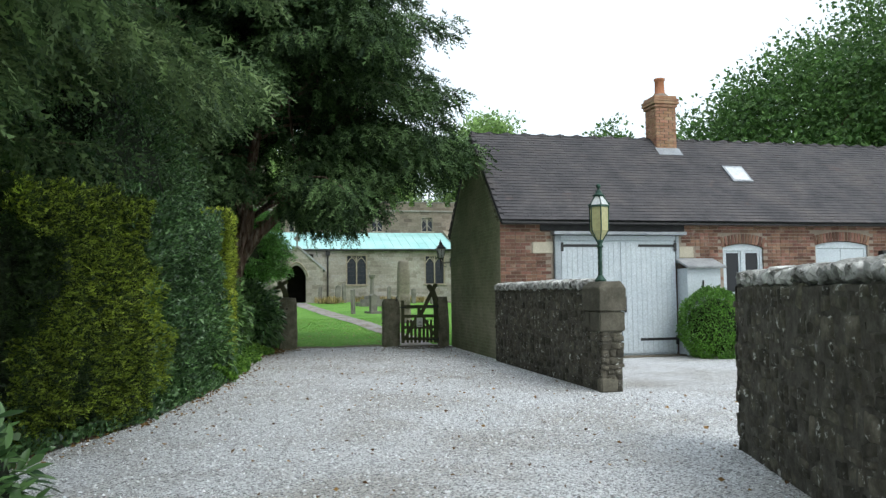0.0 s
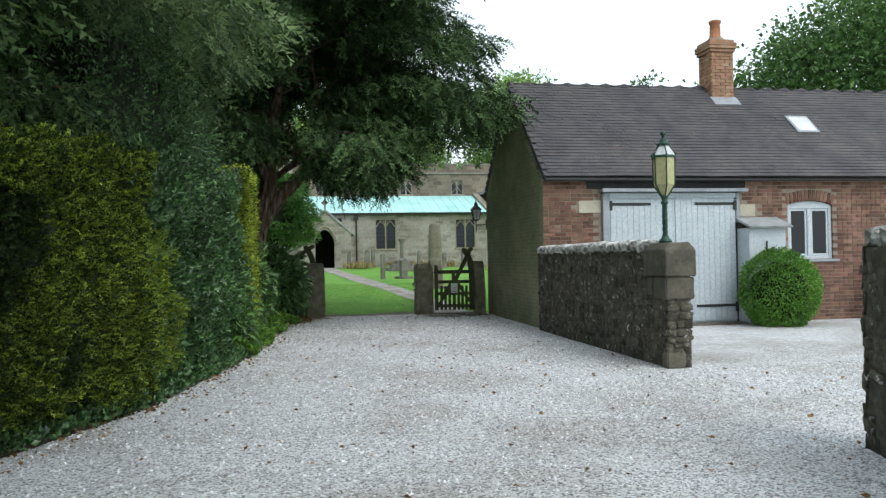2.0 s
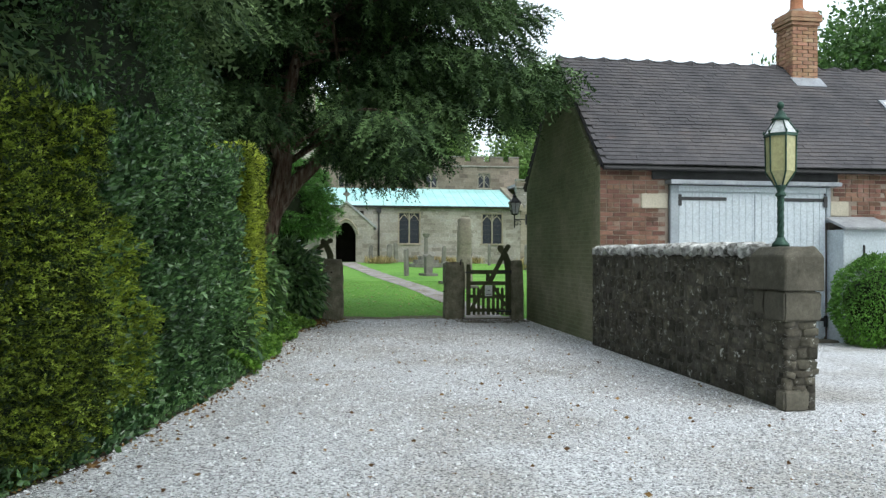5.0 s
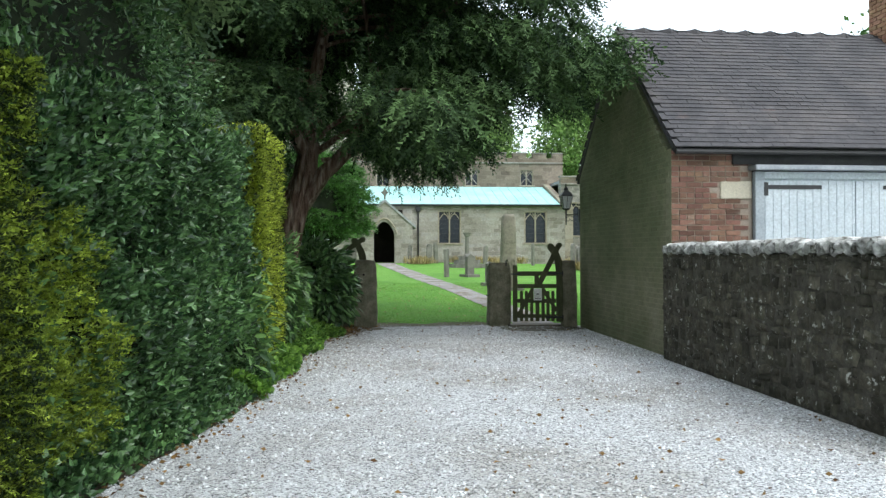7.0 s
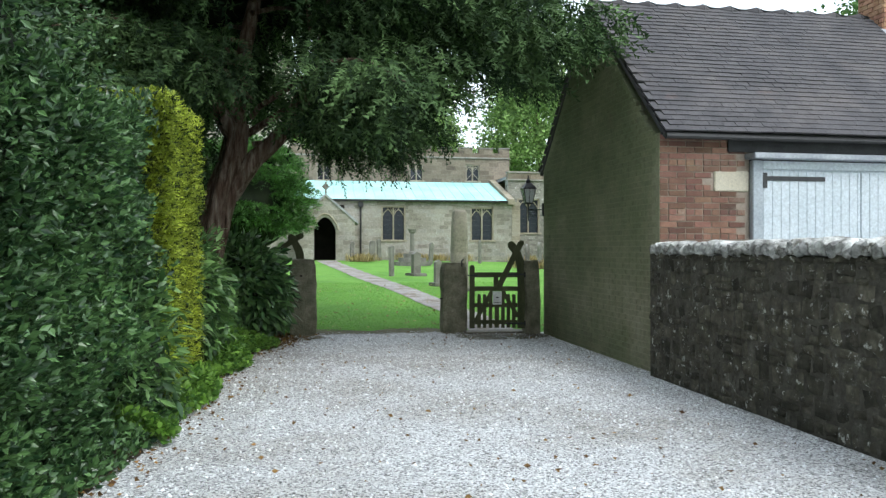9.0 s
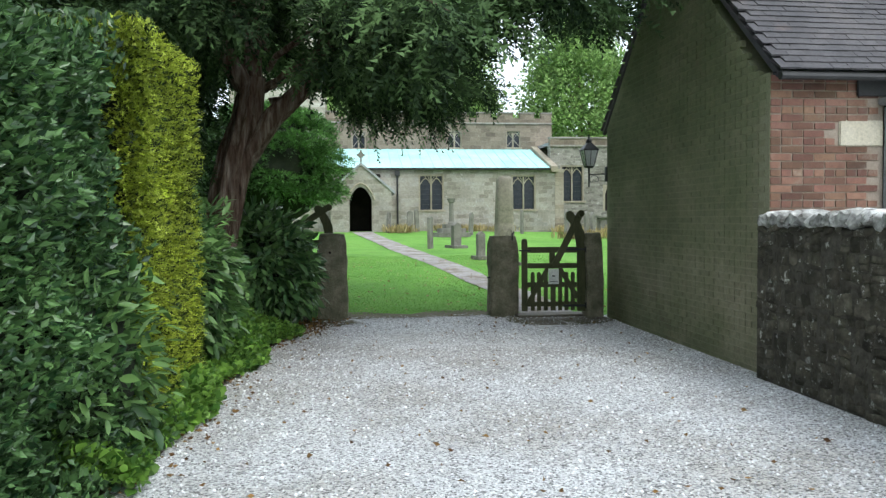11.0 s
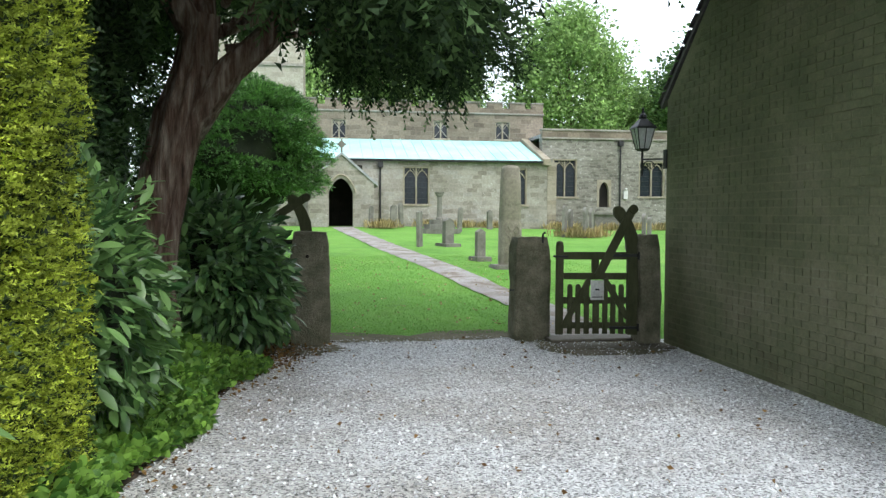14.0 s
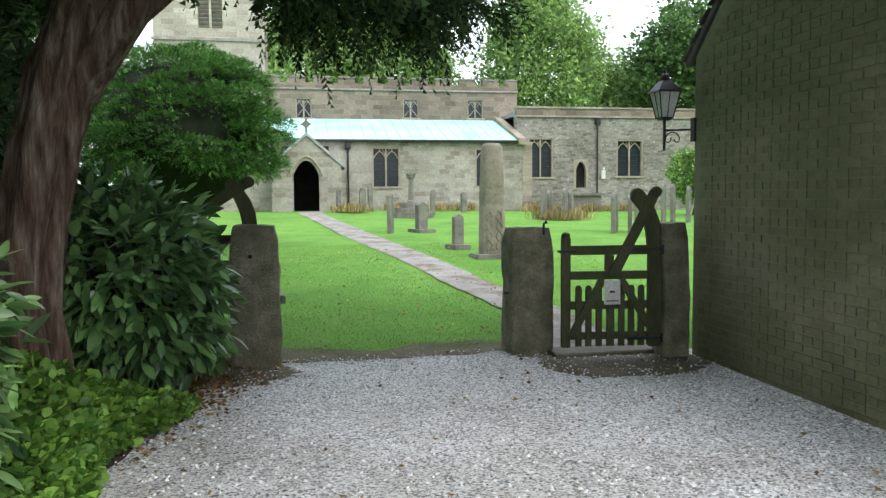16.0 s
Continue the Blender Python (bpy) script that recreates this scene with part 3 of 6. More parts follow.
tagged(part("threshold_flags", bm, M["flag"]), "worn brown threshold flagstones before the wicket gate", "paving", kind="structure")

def irregular(name, label, cx, cy, rx, ry, z):
    """A patch of ground with a ragged edge."""
    bm_ = bmesh.new()
    ring_ = []
    for k in range(90):
        a_ = 2 * math.pi * k / 90
        f_ = 1 + 0.2 * noise.noise(Vector((math.cos(a_) * 2, math.sin(a_) * 2, cx))) + 0.22 * noise.noise(Vector((math.cos(a_) * 9, math.sin(a_) * 9, cx)))
        x_, y_ = cx + rx * f_ * math.cos(a_), cy + ry * f_ * math.sin(a_)
        ring_.append(bm_.verts.new((min(x_, 4.01), y_, max(z, gz(x_, y_) + 0.003))))
    mid_ = bm_.verts.new((cx, cy, max(z, gz(cx, cy)) + 0.004))
    for k in range(90):
        bm_.faces.new((ring_[k], ring_[(k + 1) % 90], mid_))
    tagged(part(name, bm_, M["dirt"]), label, "soil", kind="structure")


irregular("threshold_soil", "damp trodden soil before the wicket gate", 3.2, -0.55, 0.85, 0.62, 0.004)
irregular("lawn_edge_soil", "bare leaf-strewn soil where lawn meets gravel", 1.0, 0.38, 1.5, 0.3, 0.004)
irregular("post_foot_soil", "dark soil and leaves at the gatepost foot", -0.6, -0.25, 0.75, 0.5, 0.004)

# the path to the porch
PATHC = [(3.2, 0.1, 0.5), (3.15, 1.8, 0.42), (2.85, 3.7, 0.38), (2.46, 8.2, 0.43), (1.95, 14, 0.5), (1.5, 20, 0.5), (1.1, 25, 0.55), (0.85, 29.5, 0.62)]
bm = bmesh.new()
rows = []
for y in np.linspace(0.1, 29.5, 80):
    c, w = np.interp(y, [p[1] for p in PATHC], [p[0] for p in PATHC]), np.interp(y, [p[1] for p in PATHC], [p[2] for p in PATHC])
    wob = 0.05 * noise.noise(Vector((y, 0, 3)))
    rows.append([bm.verts.new((c + k * w * 0.88 + wob + 0.05 * noise.noise(Vector((y * 2, k, 0))), y, gz(c, y) + 0.03 - 0.012 * abs(k))) for k in (-1, -0.5, 0, 0.5, 1)])
for p, q in zip(rows, rows[1:]):
    for k in range(4):
        bm.faces.new((p[k], p[k + 1], q[k + 1], q[k]))
tagged(part("footpath", bm, M["path"], smooth=True), "worn grey-pink footpath crossing the lawn to the porch", "path", kind="structure")


# ---- barn ----
GX, FY, BY, RY, EZ, RZ, EX = 4.02, -4.95, -0.38, -2.66, 2.92, 5.2, 22.0
barn = thing("barn", "long red-brick outbuilding with dark tiled roof and algae-green gable", "outbuilding")


def brick_meshes(depth):
    """A few shared bricks, slightly different from one another."""
    out = []
    for k in range(6):
        bm = boxes((-0.1045, 0, -0.0305, 0.1045, depth, 0.0305), bevel=0.0)
        for v in bm.verts:
            v.co += Vector((rng.uniform(-1, 1) * 0.003, rng.uniform(-1, 1) * 0.0012 * (v.co.y < depth / 2), rng.uniform(-1, 1) * 0.003))
        out.append(mesh_from(bm, "brick"))
    return out


def brick_field(parent, m, u0, u1, z0, z1, solid, near, mat, mat_far, name="brick", course=0.075, length=0.225, header=True, proud=0.010):
    """Courses of brick on a wall face: u along, z up, y into the wall by m. solid(u, z): is there brick; near(u, z): its own object."""
    shared = brick_meshes(0.05)
    for me in shared:
        me.materials.append(mat)
    joined_v, joined_f, made = [], [], 0
    rows_ = int((z1 - z0) / course)
    for j in range(rows_):
        z = z0 + (j + 0.5) * course
        head = header and j % 4 == 3
        ln = length / 2 if head else length
        row, u = [], u0
        if j % 2 == 0:
            row.append((u0 + ln / 4, ln / 2))
            u = u0 + ln / 2
        while u < u1:
            row.append((u + ln / 2, ln))
            u += ln
        for u, bl in row:
            if solid(u - bl * 0.42, z) and solid(u + bl * 0.42, z):
                mm = m @ Matrix.Translation((u, rng.uniform(-1, 1) * proud * 0.3 - proud, z)) @ Matrix.Rotation(rng.normal(0, 0.006), 4, "Y")
                if near(u, z) and made < 300:
                    ob = new(name, shared[rng.integers(6)])
                    ob.parent, ob.matrix_basis = parent, mm @ Matrix.Diagonal(((bl - 0.016) / 0.209, 1, 1, 1))
                    made += 1
                else:
                    b0 = len(joined_v)
                    hx, hz = bl / 2 - 0.008, 0.0305
                    for y in (0, 0.05):
                        for sx, sz in ((-1, -1), (1, -1), (1, 1), (-1, 1)):
                            joined_v.append(mm @ Vector((sx * hx + rng.uniform(-1, 1) * 0.002, y, sz * hz + rng.uniform(-1, 1) * 0.002)))
                    for q in ((0, 1, 2, 3), (0, 4, 5, 1), (1, 5, 6, 2), (2, 6, 7, 3), (3, 7, 4, 0)):
                        joined_f.append([b0 + k for k in q])
    if joined_v:
        ob = part(name + "work", fast_mesh(name + "work", [tuple(v) for v in joined_v], joined_f, True), mat_far, parent)
        tagged(ob, kind="stuff")


# wall openings on the front: (x0, x1, z0, z1)
DOOR = (5.2, 8.1, 0, 2.72)
WIN = (9.2, 10.22, 1.24, 2.44)
SHUT = (11.58, 12.98, 1.42, 2.5)
bm = bmesh.new()
cuts_x = [GX + 0.015, DOOR[0], DOOR[1], WIN[0], WIN[1], SHUT[0], SHUT[1], EX]
for x0, x1 in zip(cuts_x, cuts_x[1:]):
    opening = next((o for o in (DOOR, WIN, SHUT) if abs(o[0] - x0) < 1e-6), None)
    if opening is None:
        box(bm, x0, FY, -0.2, x1, FY + 0.23, EZ)
    else:
        if opening[2] > 0:
            box(bm, x0, FY, -0.2, x1, FY + 0.23, opening[2])
        box(bm, x0, FY, opening[3], x1, FY + 0.23, EZ)
bmesh.ops.remove_doubles(bm, verts=bm.verts[:], dist=0.001)
front_wall = part("wall", bm, M["mortar"], barn, "red brick front wall with pale mortar")
bm = prism([(FY + 0.231, -0.2), (BY, -0.2), (BY, EZ), (RY, RZ - 0.12), (FY + 0.231, EZ)], 0.23, Matrix.Translation((GX + 0.23, 0, 0)) @ Matrix.Rotation(radians(90), 4, "Z"))
bmesh.ops.transform(bm, matrix=Matrix.Translation((0.002, 0, 0)), verts=bm.verts[:])
gable_wall = part("wall", bm, M["gmortar"], barn, "algae-green stained brick gable wall")
part("wall", boxes((GX + 0.26, BY - 0.23, -0.2, EX, BY, EZ), (EX - 0.23, FY + 0.24, -0.2, EX, BY - 0.24, EZ)), M["mortar"], barn)
part("wall", boxes((GX + 0.002, FY + 0.002, -0.2, GX + 0.242, FY + 0.229, EZ)), M["gmortar"], barn)
FM = Matrix.Translation((0, FY, 0))
GM = Matrix.Translation((GX, 0, 0)) @ Matrix.Rotation(radians(-90), 4, "Z")


def front_solid(u, z):
    for o in (DOOR, WIN, SHUT):
        if o[0] - 0.0 < u < o[1] and o[2] < z < o[3] + (0.24 if o is not DOOR else 0):
            return False
    for x0, x1, z0, z1 in ((4.72, 5.2, 2.21, 2.48), (8.1, 8.48, 2.1, 2.38), (8.0, 9.0, -1, 2.0)):
        if x0 < u < x1 and z0 < z < z1:
            return False
    return GX - 0.02 < u and z < EZ - 0.03


def gable_solid(u, z):
    y = -u
    top = EZ + (RZ - 0.12 - EZ) * (1 - abs(y - RY) / (RY - FY)) - 0.1
    return FY + 0.005 < y < BY - 0.02 and z < top


# doors of the coach house
door = thing("coach_house_doors", "pale grey-blue boarded double doors with black iron straps", "door")
for x0, x1 in ((5.36, 6.70), (6.71, 8.0)):
    k = 0
    u = x0
    while u < x1 - 0.02:
        w = min(0.118, x1 - u)
        ob = part("board", boxes((u + 0.0015, FY - 0.06, 0.07, u + w - 0.0015, FY - 0.02, 2.47), bevel=0.004), M["paint"], door)
        u += w
for x0, x1 in ((5.345, 6.4), (7.0, 8.02)):
    for z in (2.38, 0.36):
        s0, s1 = (x0, x0 + 0.85) if x0 < 6 else (x1 - 0.9, x1)
        part("strap_hinge", boxes((s0, FY - 0.075, z - 0.025, s1, FY - 0.061, z + 0.03), bevel=0.004), M["iron"], door)
        px0 = s0 if x0 < 6 else s1 - 0.05
        part("hinge_plate", boxes((px0 - 0.02, FY - 0.09, z - 0.12, px0 + 0.05, FY - 0.0755, z + 0.07), bevel=0.004), M["iron"], door)
part("backing", boxes((5.36, FY - 0.019, 0.03, 8.0, FY + 0.05, 2.5)), M["paint"], door)
part("frame", boxes((5.2, FY - 0.09, 0, 5.345, FY - 0.005, 2.6), bevel=0.008), M["frame"], door, "grey-painted door post")
part("frame", boxes((8.022, FY - 0.06, 2.0, 8.1, FY - 0.005, 2.6), bevel=0.008), M["frame"], door)
part("head", boxes((5.346, FY - 0.055, 2.5, 8.02, FY - 0.005, 2.6), bevel=0.006), M["paint"], door)
part("flashing", rough(boxes((5.14, FY - 0.22, 2.61, 8.2, FY - 0.002, 2.68), bevel=0.01), 0.01, 4), M["lead"], door, "dull lead flashing over the doors")
part("latch", boxes((6.76, FY - 0.1, 0.95, 6.8, FY - 0.062, 1.3), bevel=0.004), M["iron"], door)
part("lintel", boxes((4.9, FY - 0.04, 2.70, 8.25, FY - 0.015, 2.87), bevel=0.008), M["timber_dark"], barn, "black timber lintel")
part("stone_block", boxes((4.73, FY - 0.02, 2.22, 5.19, FY + 0.02, 2.47), bevel=0.01), M["palestone"], front_wall, "pale cut stone block")
part("stone_block", boxes((8.12, FY - 0.02, 2.12, 8.47, FY + 0.02, 2.37), bevel=0.01), M["palestone"], front_wall, "pale cut stone block")
part("step", boxes((5.3, FY - 0.35, -0.05, 8.05, FY - 0.1, 0.035), bevel=0.01), M["flag"], barn)

# meter box beside the doors
cup = thing("lean_to_cupboard", "low grey-blue painted lean-to cupboard with lichened slate lid", "cupboard")
part("body", boxes((8.05, FY - 0.45, 0, 8.84, FY - 0.013, 1.88), bevel=0.01), M["paint"], cup)
bm = boxes((8.0, -0.56, 0, 8.93, 0.03, 0.045), bevel=0.008)
bmesh.ops.transform(bm, matrix=Matrix.Translation((0, FY - 0.03, 2.06)) @ Matrix.Rotation(radians(20), 4, "X"), verts=bm.verts[:])
part("lid", bm, M["slate"], cup, "lichened slate lid")
part("latch", boxes((8.4, FY - 0.475, 1.3, 8.43, FY - 0.452, 1.62), bevel=0.004), M["iron"], cup)


def arch_pts(x0, x1, z0, zs, rise, n=12):
    pts = [(x0, z0), (x1, z0)]
    for k in range(n + 1):
        t = k / n
        pts.append((x1 + (x0 - x1) * t, zs + rise * math.sin(math.pi * t) ** 0.8))
    return pts


def brick_arch(parent, x0, x1, z, rise):
    """A row of upright bricks over an opening."""
    n_ = int((x1 - x0) / 0.078)
    for k in range(n_):
        t = (k + 0.5) / n_
        x = x0 + (x1 - x0) * t
        zz = z + rise * math.sin(math.pi * t) ** 0.8
        a = (t - 0.5) * 0.5
        bm_ = boxes((-0.031, 0, 0, 0.031, 0.04, 0.215))
        ob = part("brick", bm_, M["brick"], parent)
        ob.matrix_basis = Matrix.Translation((x, FY - 0.013, zz)) @ Matrix.Rotation(a, 4, "Y")


def cottage_window(name, label, x0, x1, z0, z1, shutter=False):
    w = thing(name, label, "window")
    y = FY + 0.07
    zs, rise = z1 - 0.1, 0.09
    part("head", prism(arch_pts(x0, x1, z1 - 0.16, zs, rise), 0.07, Matrix.Translation((0, y - 0.03, 0))), M["paint"], w)
    part("frame", boxes((x0, y - 0.03, z0, x0 + 0.07, y + 0.04, z1 - 0.162), bevel=0.006), M["paint"], w)
    part("frame", boxes((x1 - 0.07, y - 0.03, z0, x1, y + 0.04, z1 - 0.162), bevel=0.006), M["paint"], w)
    part("frame", boxes((x0 + 0.072, y - 0.03, z0, x1 - 0.072, y + 0.04, z0 + 0.07), bevel=0.006), M["paint"], w)
    mid = (x0 + x1) / 2
    if shutter:
        for a, b in ((x0 + 0.072, mid - 0.004), (mid + 0.004, x1 - 0.072)):
            part("shutter", boxes((a, y - 0.015, z0 + 0.072, b, y + 0.02, z1 - 0.165), bevel=0.006), M["paint"], w)
    else:
        part("mullion", boxes((mid - 0.045, y - 0.035, z0 + 0.071, mid + 0.045, y + 0.04, z1 - 0.163), bevel=0.006), M["paint"], w)
        for a, b in ((x0 + 0.072, mid - 0.047), (mid + 0.047, x1 - 0.072)):
            c = part("casement", boxes((a, y - 0.01, z0 + 0.072, a + 0.04, y + 0.025, z1 - 0.165), (b - 0.04, y - 0.01, z0 + 0.072, b, y + 0.025, z1 - 0.165), (a + 0.041, y - 0.01, z0 + 0.072, b - 0.041, y + 0.025, z0 + 0.115), (a + 0.041, y - 0.01, z1 - 0.21, b - 0.041, y + 0.025, z1 - 0.165)), M["paint"], w)
            part("pane", boxes((a + 0.041, y + 0.004, z0 + 0.116, b - 0.041, y + 0.010, z1 - 0.211)), M["glass"], c, "dark reflecting glass")
            for k in (1, 2, 3):
                zz = z0 + 0.1 + k * (z1 - z0 - 0.3) / 4
                part("bar", boxes((a + 0.042, y + 0.011, zz - 0.008, b - 0.042, y + 0.02, zz + 0.008)), M["paint"], c)
    part("sill", boxes((x0 - 0.1, FY - 0.07, z0 - 0.055, x1 + 0.1, FY + 0.06, z0 - 0.004), bevel=0.008), M["frame"], w)
    brick_arch(w, x0 - 0.02, x1 + 0.02, z1 - 0.1, rise + 0.01)
    return w


cottage_window("window_1", "two-light grey-blue casement window under a brick arch", *WIN)
cottage_window("window_2", "grey-blue shuttered window under a shallow brick arch", *SHUT, shutter=True)
# Added dark panel behind the windows in place of an unlit room.
part("room_back", boxes((8.3, FY + 0.9, 0.2, 11.4, FY + 0.95, 2.8)), M["dark"], barn)
wl_ = thing("wall_lantern", "small black iron box lantern on the brick wall", "lantern")
part("body", boxes((13.25, FY - 0.16, 1.95, 13.47, FY - 0.012, 2.28), bevel=0.012), M["iron"], wl_)
part("pane", boxes((13.28, FY - 0.165, 2.0, 13.44, FY - 0.1605, 2.2)), M["clearglass"], wl_)

# roof
ang = math.atan2(RZ - EZ, RY - (FY - 0.16))
slope = math.hypot(RZ - EZ + 0.05, RY - FY + 0.16)
part("roof_deck", prism([(FY - 0.14, EZ - 0.05), (RY, RZ - 0.07), (BY + 0.14, EZ - 0.05), (BY + 0.14, EZ + 0.0), (RY, RZ - 0.02), (FY - 0.14, EZ + 0.0)], EX - GX - 0.02, Matrix.Translation((GX + 0.04, 0, 0)) @ Matrix.Rotation(radians(90), 4, "Z") @ Matrix.Diagonal((1, -1, 1, 1))), M["timber_dark"], barn)
part("gutter", tube([(GX - 0.01, FY - 0.19, EZ - 0.065), (EX, FY - 0.19, EZ - 0.065)], [0.04, 0.04], 10), M["iron"], barn, "black cast iron gutter")
roof = part("roof", boxes((GX - 0.03, FY - 0.13, EZ - 0.045, GX + 0.0, FY - 0.1, EZ - 0.02)), M["timber_dark"], barn, "dark plain tiled roof with half-round ridge")
RM = Matrix.Translation((0, FY - 0.2, EZ - 0.03)) @ Matrix.Rotation(ang, 4, "X")
RMB = Matrix.Translation((0, BY + 0.2, EZ - 0.03)) @ Matrix.Rotation(math.pi, 4, "Z") @ Matrix.Rotation(ang, 4, "X")
tile_me = []
for k in range(5):
    bm = boxes((-0.086, 0, 0, 0.086, 0.2, 0.018))
    for v in bm.verts:
        v.co += Vector((rng.uniform(-1, 1) * 0.003, rng.uniform(-1, 1) * 0.005, rng.uniform(-1, 1) * 0.003))
    me = mesh_from(bm, "roof_tile")
    me.materials.append(M["tile"])
    tile_me.append(me)
TG = 0.108
jv, jf, made = [], [], 0
SK = (10.12, 10.66, 1.55, 2.2)
for side_m, front in ((RM, True), (RMB, False)):
    for j in range(int(slope / TG)):
        v0 = j * TG
        u = (GX + 0.06) + (0.088 if j % 2 else 0)
        while u < EX:
            sag = 0.012 * noise.noise(Vector((u * 0.6, v0 * 0.8, 0)))
            mm = side_m @ Matrix.Translation((u if front else -u, v0, 0.028 + sag + rng.uniform(0, 0.003))) @ Matrix.Rotation(-0.1 + rng.normal(0, 0.006), 4, "X") @ Matrix.Rotation(rng.normal(0, 0.006), 4, "Z")
            if front and u < 6.6 and v0 > 0.9 and made < 300:
                ob = new("roof_tile", tile_me[rng.integers(5)])
                ob.parent, ob.matrix_basis = roof, mm
                made += 1
            else:
                b0 = len(jv)
                for z in (0.0, 0.018):
                    for x, y in ((-0.086, 0), (0.086, 0), (0.086, 0.19), (-0.086, 0.19)):
                        jv.append(mm @ Vector((x + rng.uniform(-1, 1) * 0.002, y + rng.uniform(-1, 1) * 0.004 * (y == 0), z)))
                for q in ((4, 5, 6, 7), (0, 1, 5, 4), (1, 2, 6, 5), (3, 0, 4, 7)):
                    jf.append([b0 + k for k in q])
            u += 0.176
tagged(part("roof_tiles", fast_mesh("roof_tiles", [tuple(v) for v in jv], jf, True), M["tile_far"], roof), kind="stuff")
x = GX + 0.01
while x < EX:
    bm = tube([(x, RY, RZ - 0.02), (x + 0.445, RY, RZ - 0.02)], [0.112, 0.108], 12)
    part("ridge_tile", bm, M["tile"], roof)
    x += 0.45
sk = part("rooflight", boxes((SK[0], SK[2], 0.04, SK[1], SK[3], 0.075)), M["lead"], roof, "small sloping rooflight")
sk.matrix_basis = RM
sp = part("pane", boxes((SK[0] + 0.05, SK[2] + 0.05, 0.076, SK[1] - 0.05, SK[3] - 0.08, 0.082)), M["skyglass"], sk, "glass pane with the white sky's reflection painted in")
part("verge", prism([(FY - 0.14, EZ - 0.075), (RY, RZ - 0.10), (RY, RZ - 0.05), (FY - 0.17, EZ - 0.025)], 0.05, Matrix.Translation((GX + 0.036, 0, 0)) @ Matrix.Rotation(radians(90), 4, "Z")), M["tile"], barn)
part("verge", prism([(BY + 0.14, EZ - 0.075), (RY, RZ - 0.10), (RY, RZ - 0.05), (BY + 0.17, EZ - 0.025)], 0.05, Matrix.Translation((GX + 0.036, 0, 0)) @ Matrix.Rotation(radians(90), 4, "Z")), M["tile"], barn)

# chimney
ch = thing("chimney", "orange brick chimney stack with terracotta pot and lead apron", "chimney")
part("core", boxes((8.73, -2.98, 4.7, 9.25, -2.46, 6.0)), M["mortar"], ch)
for face in range(4):
    w = 0.56
    fm = Matrix.Translation((8.99, -2.72, 0)) @ Matrix.Rotation(face * math.pi / 2, 4, "Z") @ Matrix.Translation((0, -0.27, 0))
    for j in range(16):
        z = 4.85 + j * 0.075
        for k in ((-0.17, 0.1), (0.06, 0.11), (0.225, 0.04)) if j % 2 else ((-0.225, 0.04), (-0.06, 0.11), (0.17, 0.1)):
            ob = part("brick", boxes((k[0] - k[1] + 0.004, -0.01, z, k[0] + k[1] - 0.004, 0.012, z + 0.065)), M["chim"], ch)
            ob.matrix_basis = fm
for j, o in enumerate((0.04, 0.07, 0.07, 0.03)):
    part("brick_band", rough(boxes((8.72 - o, -2.99 - o, 6.0 + j * 0.072, 9.26 + o, -2.45 + o, 6.066 + j * 0.072), bevel=0.006), 0.006, 9), M["chim"], ch)
part("flaunching", lathe([(0.28, 0), (0.2, 0.05), (0.16, 0.09)], (8.99, -2.72, 6.286)), M["mortar"], ch)
part("pot", lathe([(0.155, 0), (0.15, 0.03), (0.125, 0.06), (0.115, 0.35), (0.135, 0.37), (0.14, 0.42), (0.12, 0.43)], (8.99, -2.72, 6.36)), M["terracotta"], ch, "round terracotta chimney pot", smooth=True)
bm = boxes((8.67, 0, 0, 9.31, 0.32, 0.012))
bmesh.ops.transform(bm, matrix=Matrix.Translation((0, -3.22, EZ + (-3.22 - FY + 0.16) * math.tan(ang) + 0.06)) @ Matrix.Rotation(ang, 4, "X"), verts=bm.verts[:])
part("lead_apron", bm, M["lead"], ch)

# ---- drive walls of rubble ----
stone_me = []
for k in range(12):
    bm = bmesh.new()
    rings_ = []
    for y, sc in ((0.5, 1.0), (0.0, 1.0), (-0.42, 0.86), (-0.55, 0.6)):
        rings_.append([bm.verts.new((sx * 0.5 * sc + rng.normal(0, 0.05), y + rng.normal(0, 0.05) * (y < 0), sz * 0.5 * sc + rng.normal(0, 0.05))) for sx, sz in ((-1, -1), (0.1, -1.03), (1, -1), (1, 1), (-0.1, 1.03), (-1, 1))])
    for a, b in zip(rings_, rings_[1:]):
        for i in range(6):
            bm.faces.new((a[i], a[(i + 1) % 6], b[(i + 1) % 6], b[i]))
    bm.faces.new(rings_[-1])
    bmesh.ops.recalc_face_normals(bm, faces=bm.faces[:])
    me = mesh_from(bm, "stone")
    me.materials.append(M["wallstone"])
    me.polygons.foreach_set("use_smooth", [True] * len(me.polygons))
    stone_me.append(me)


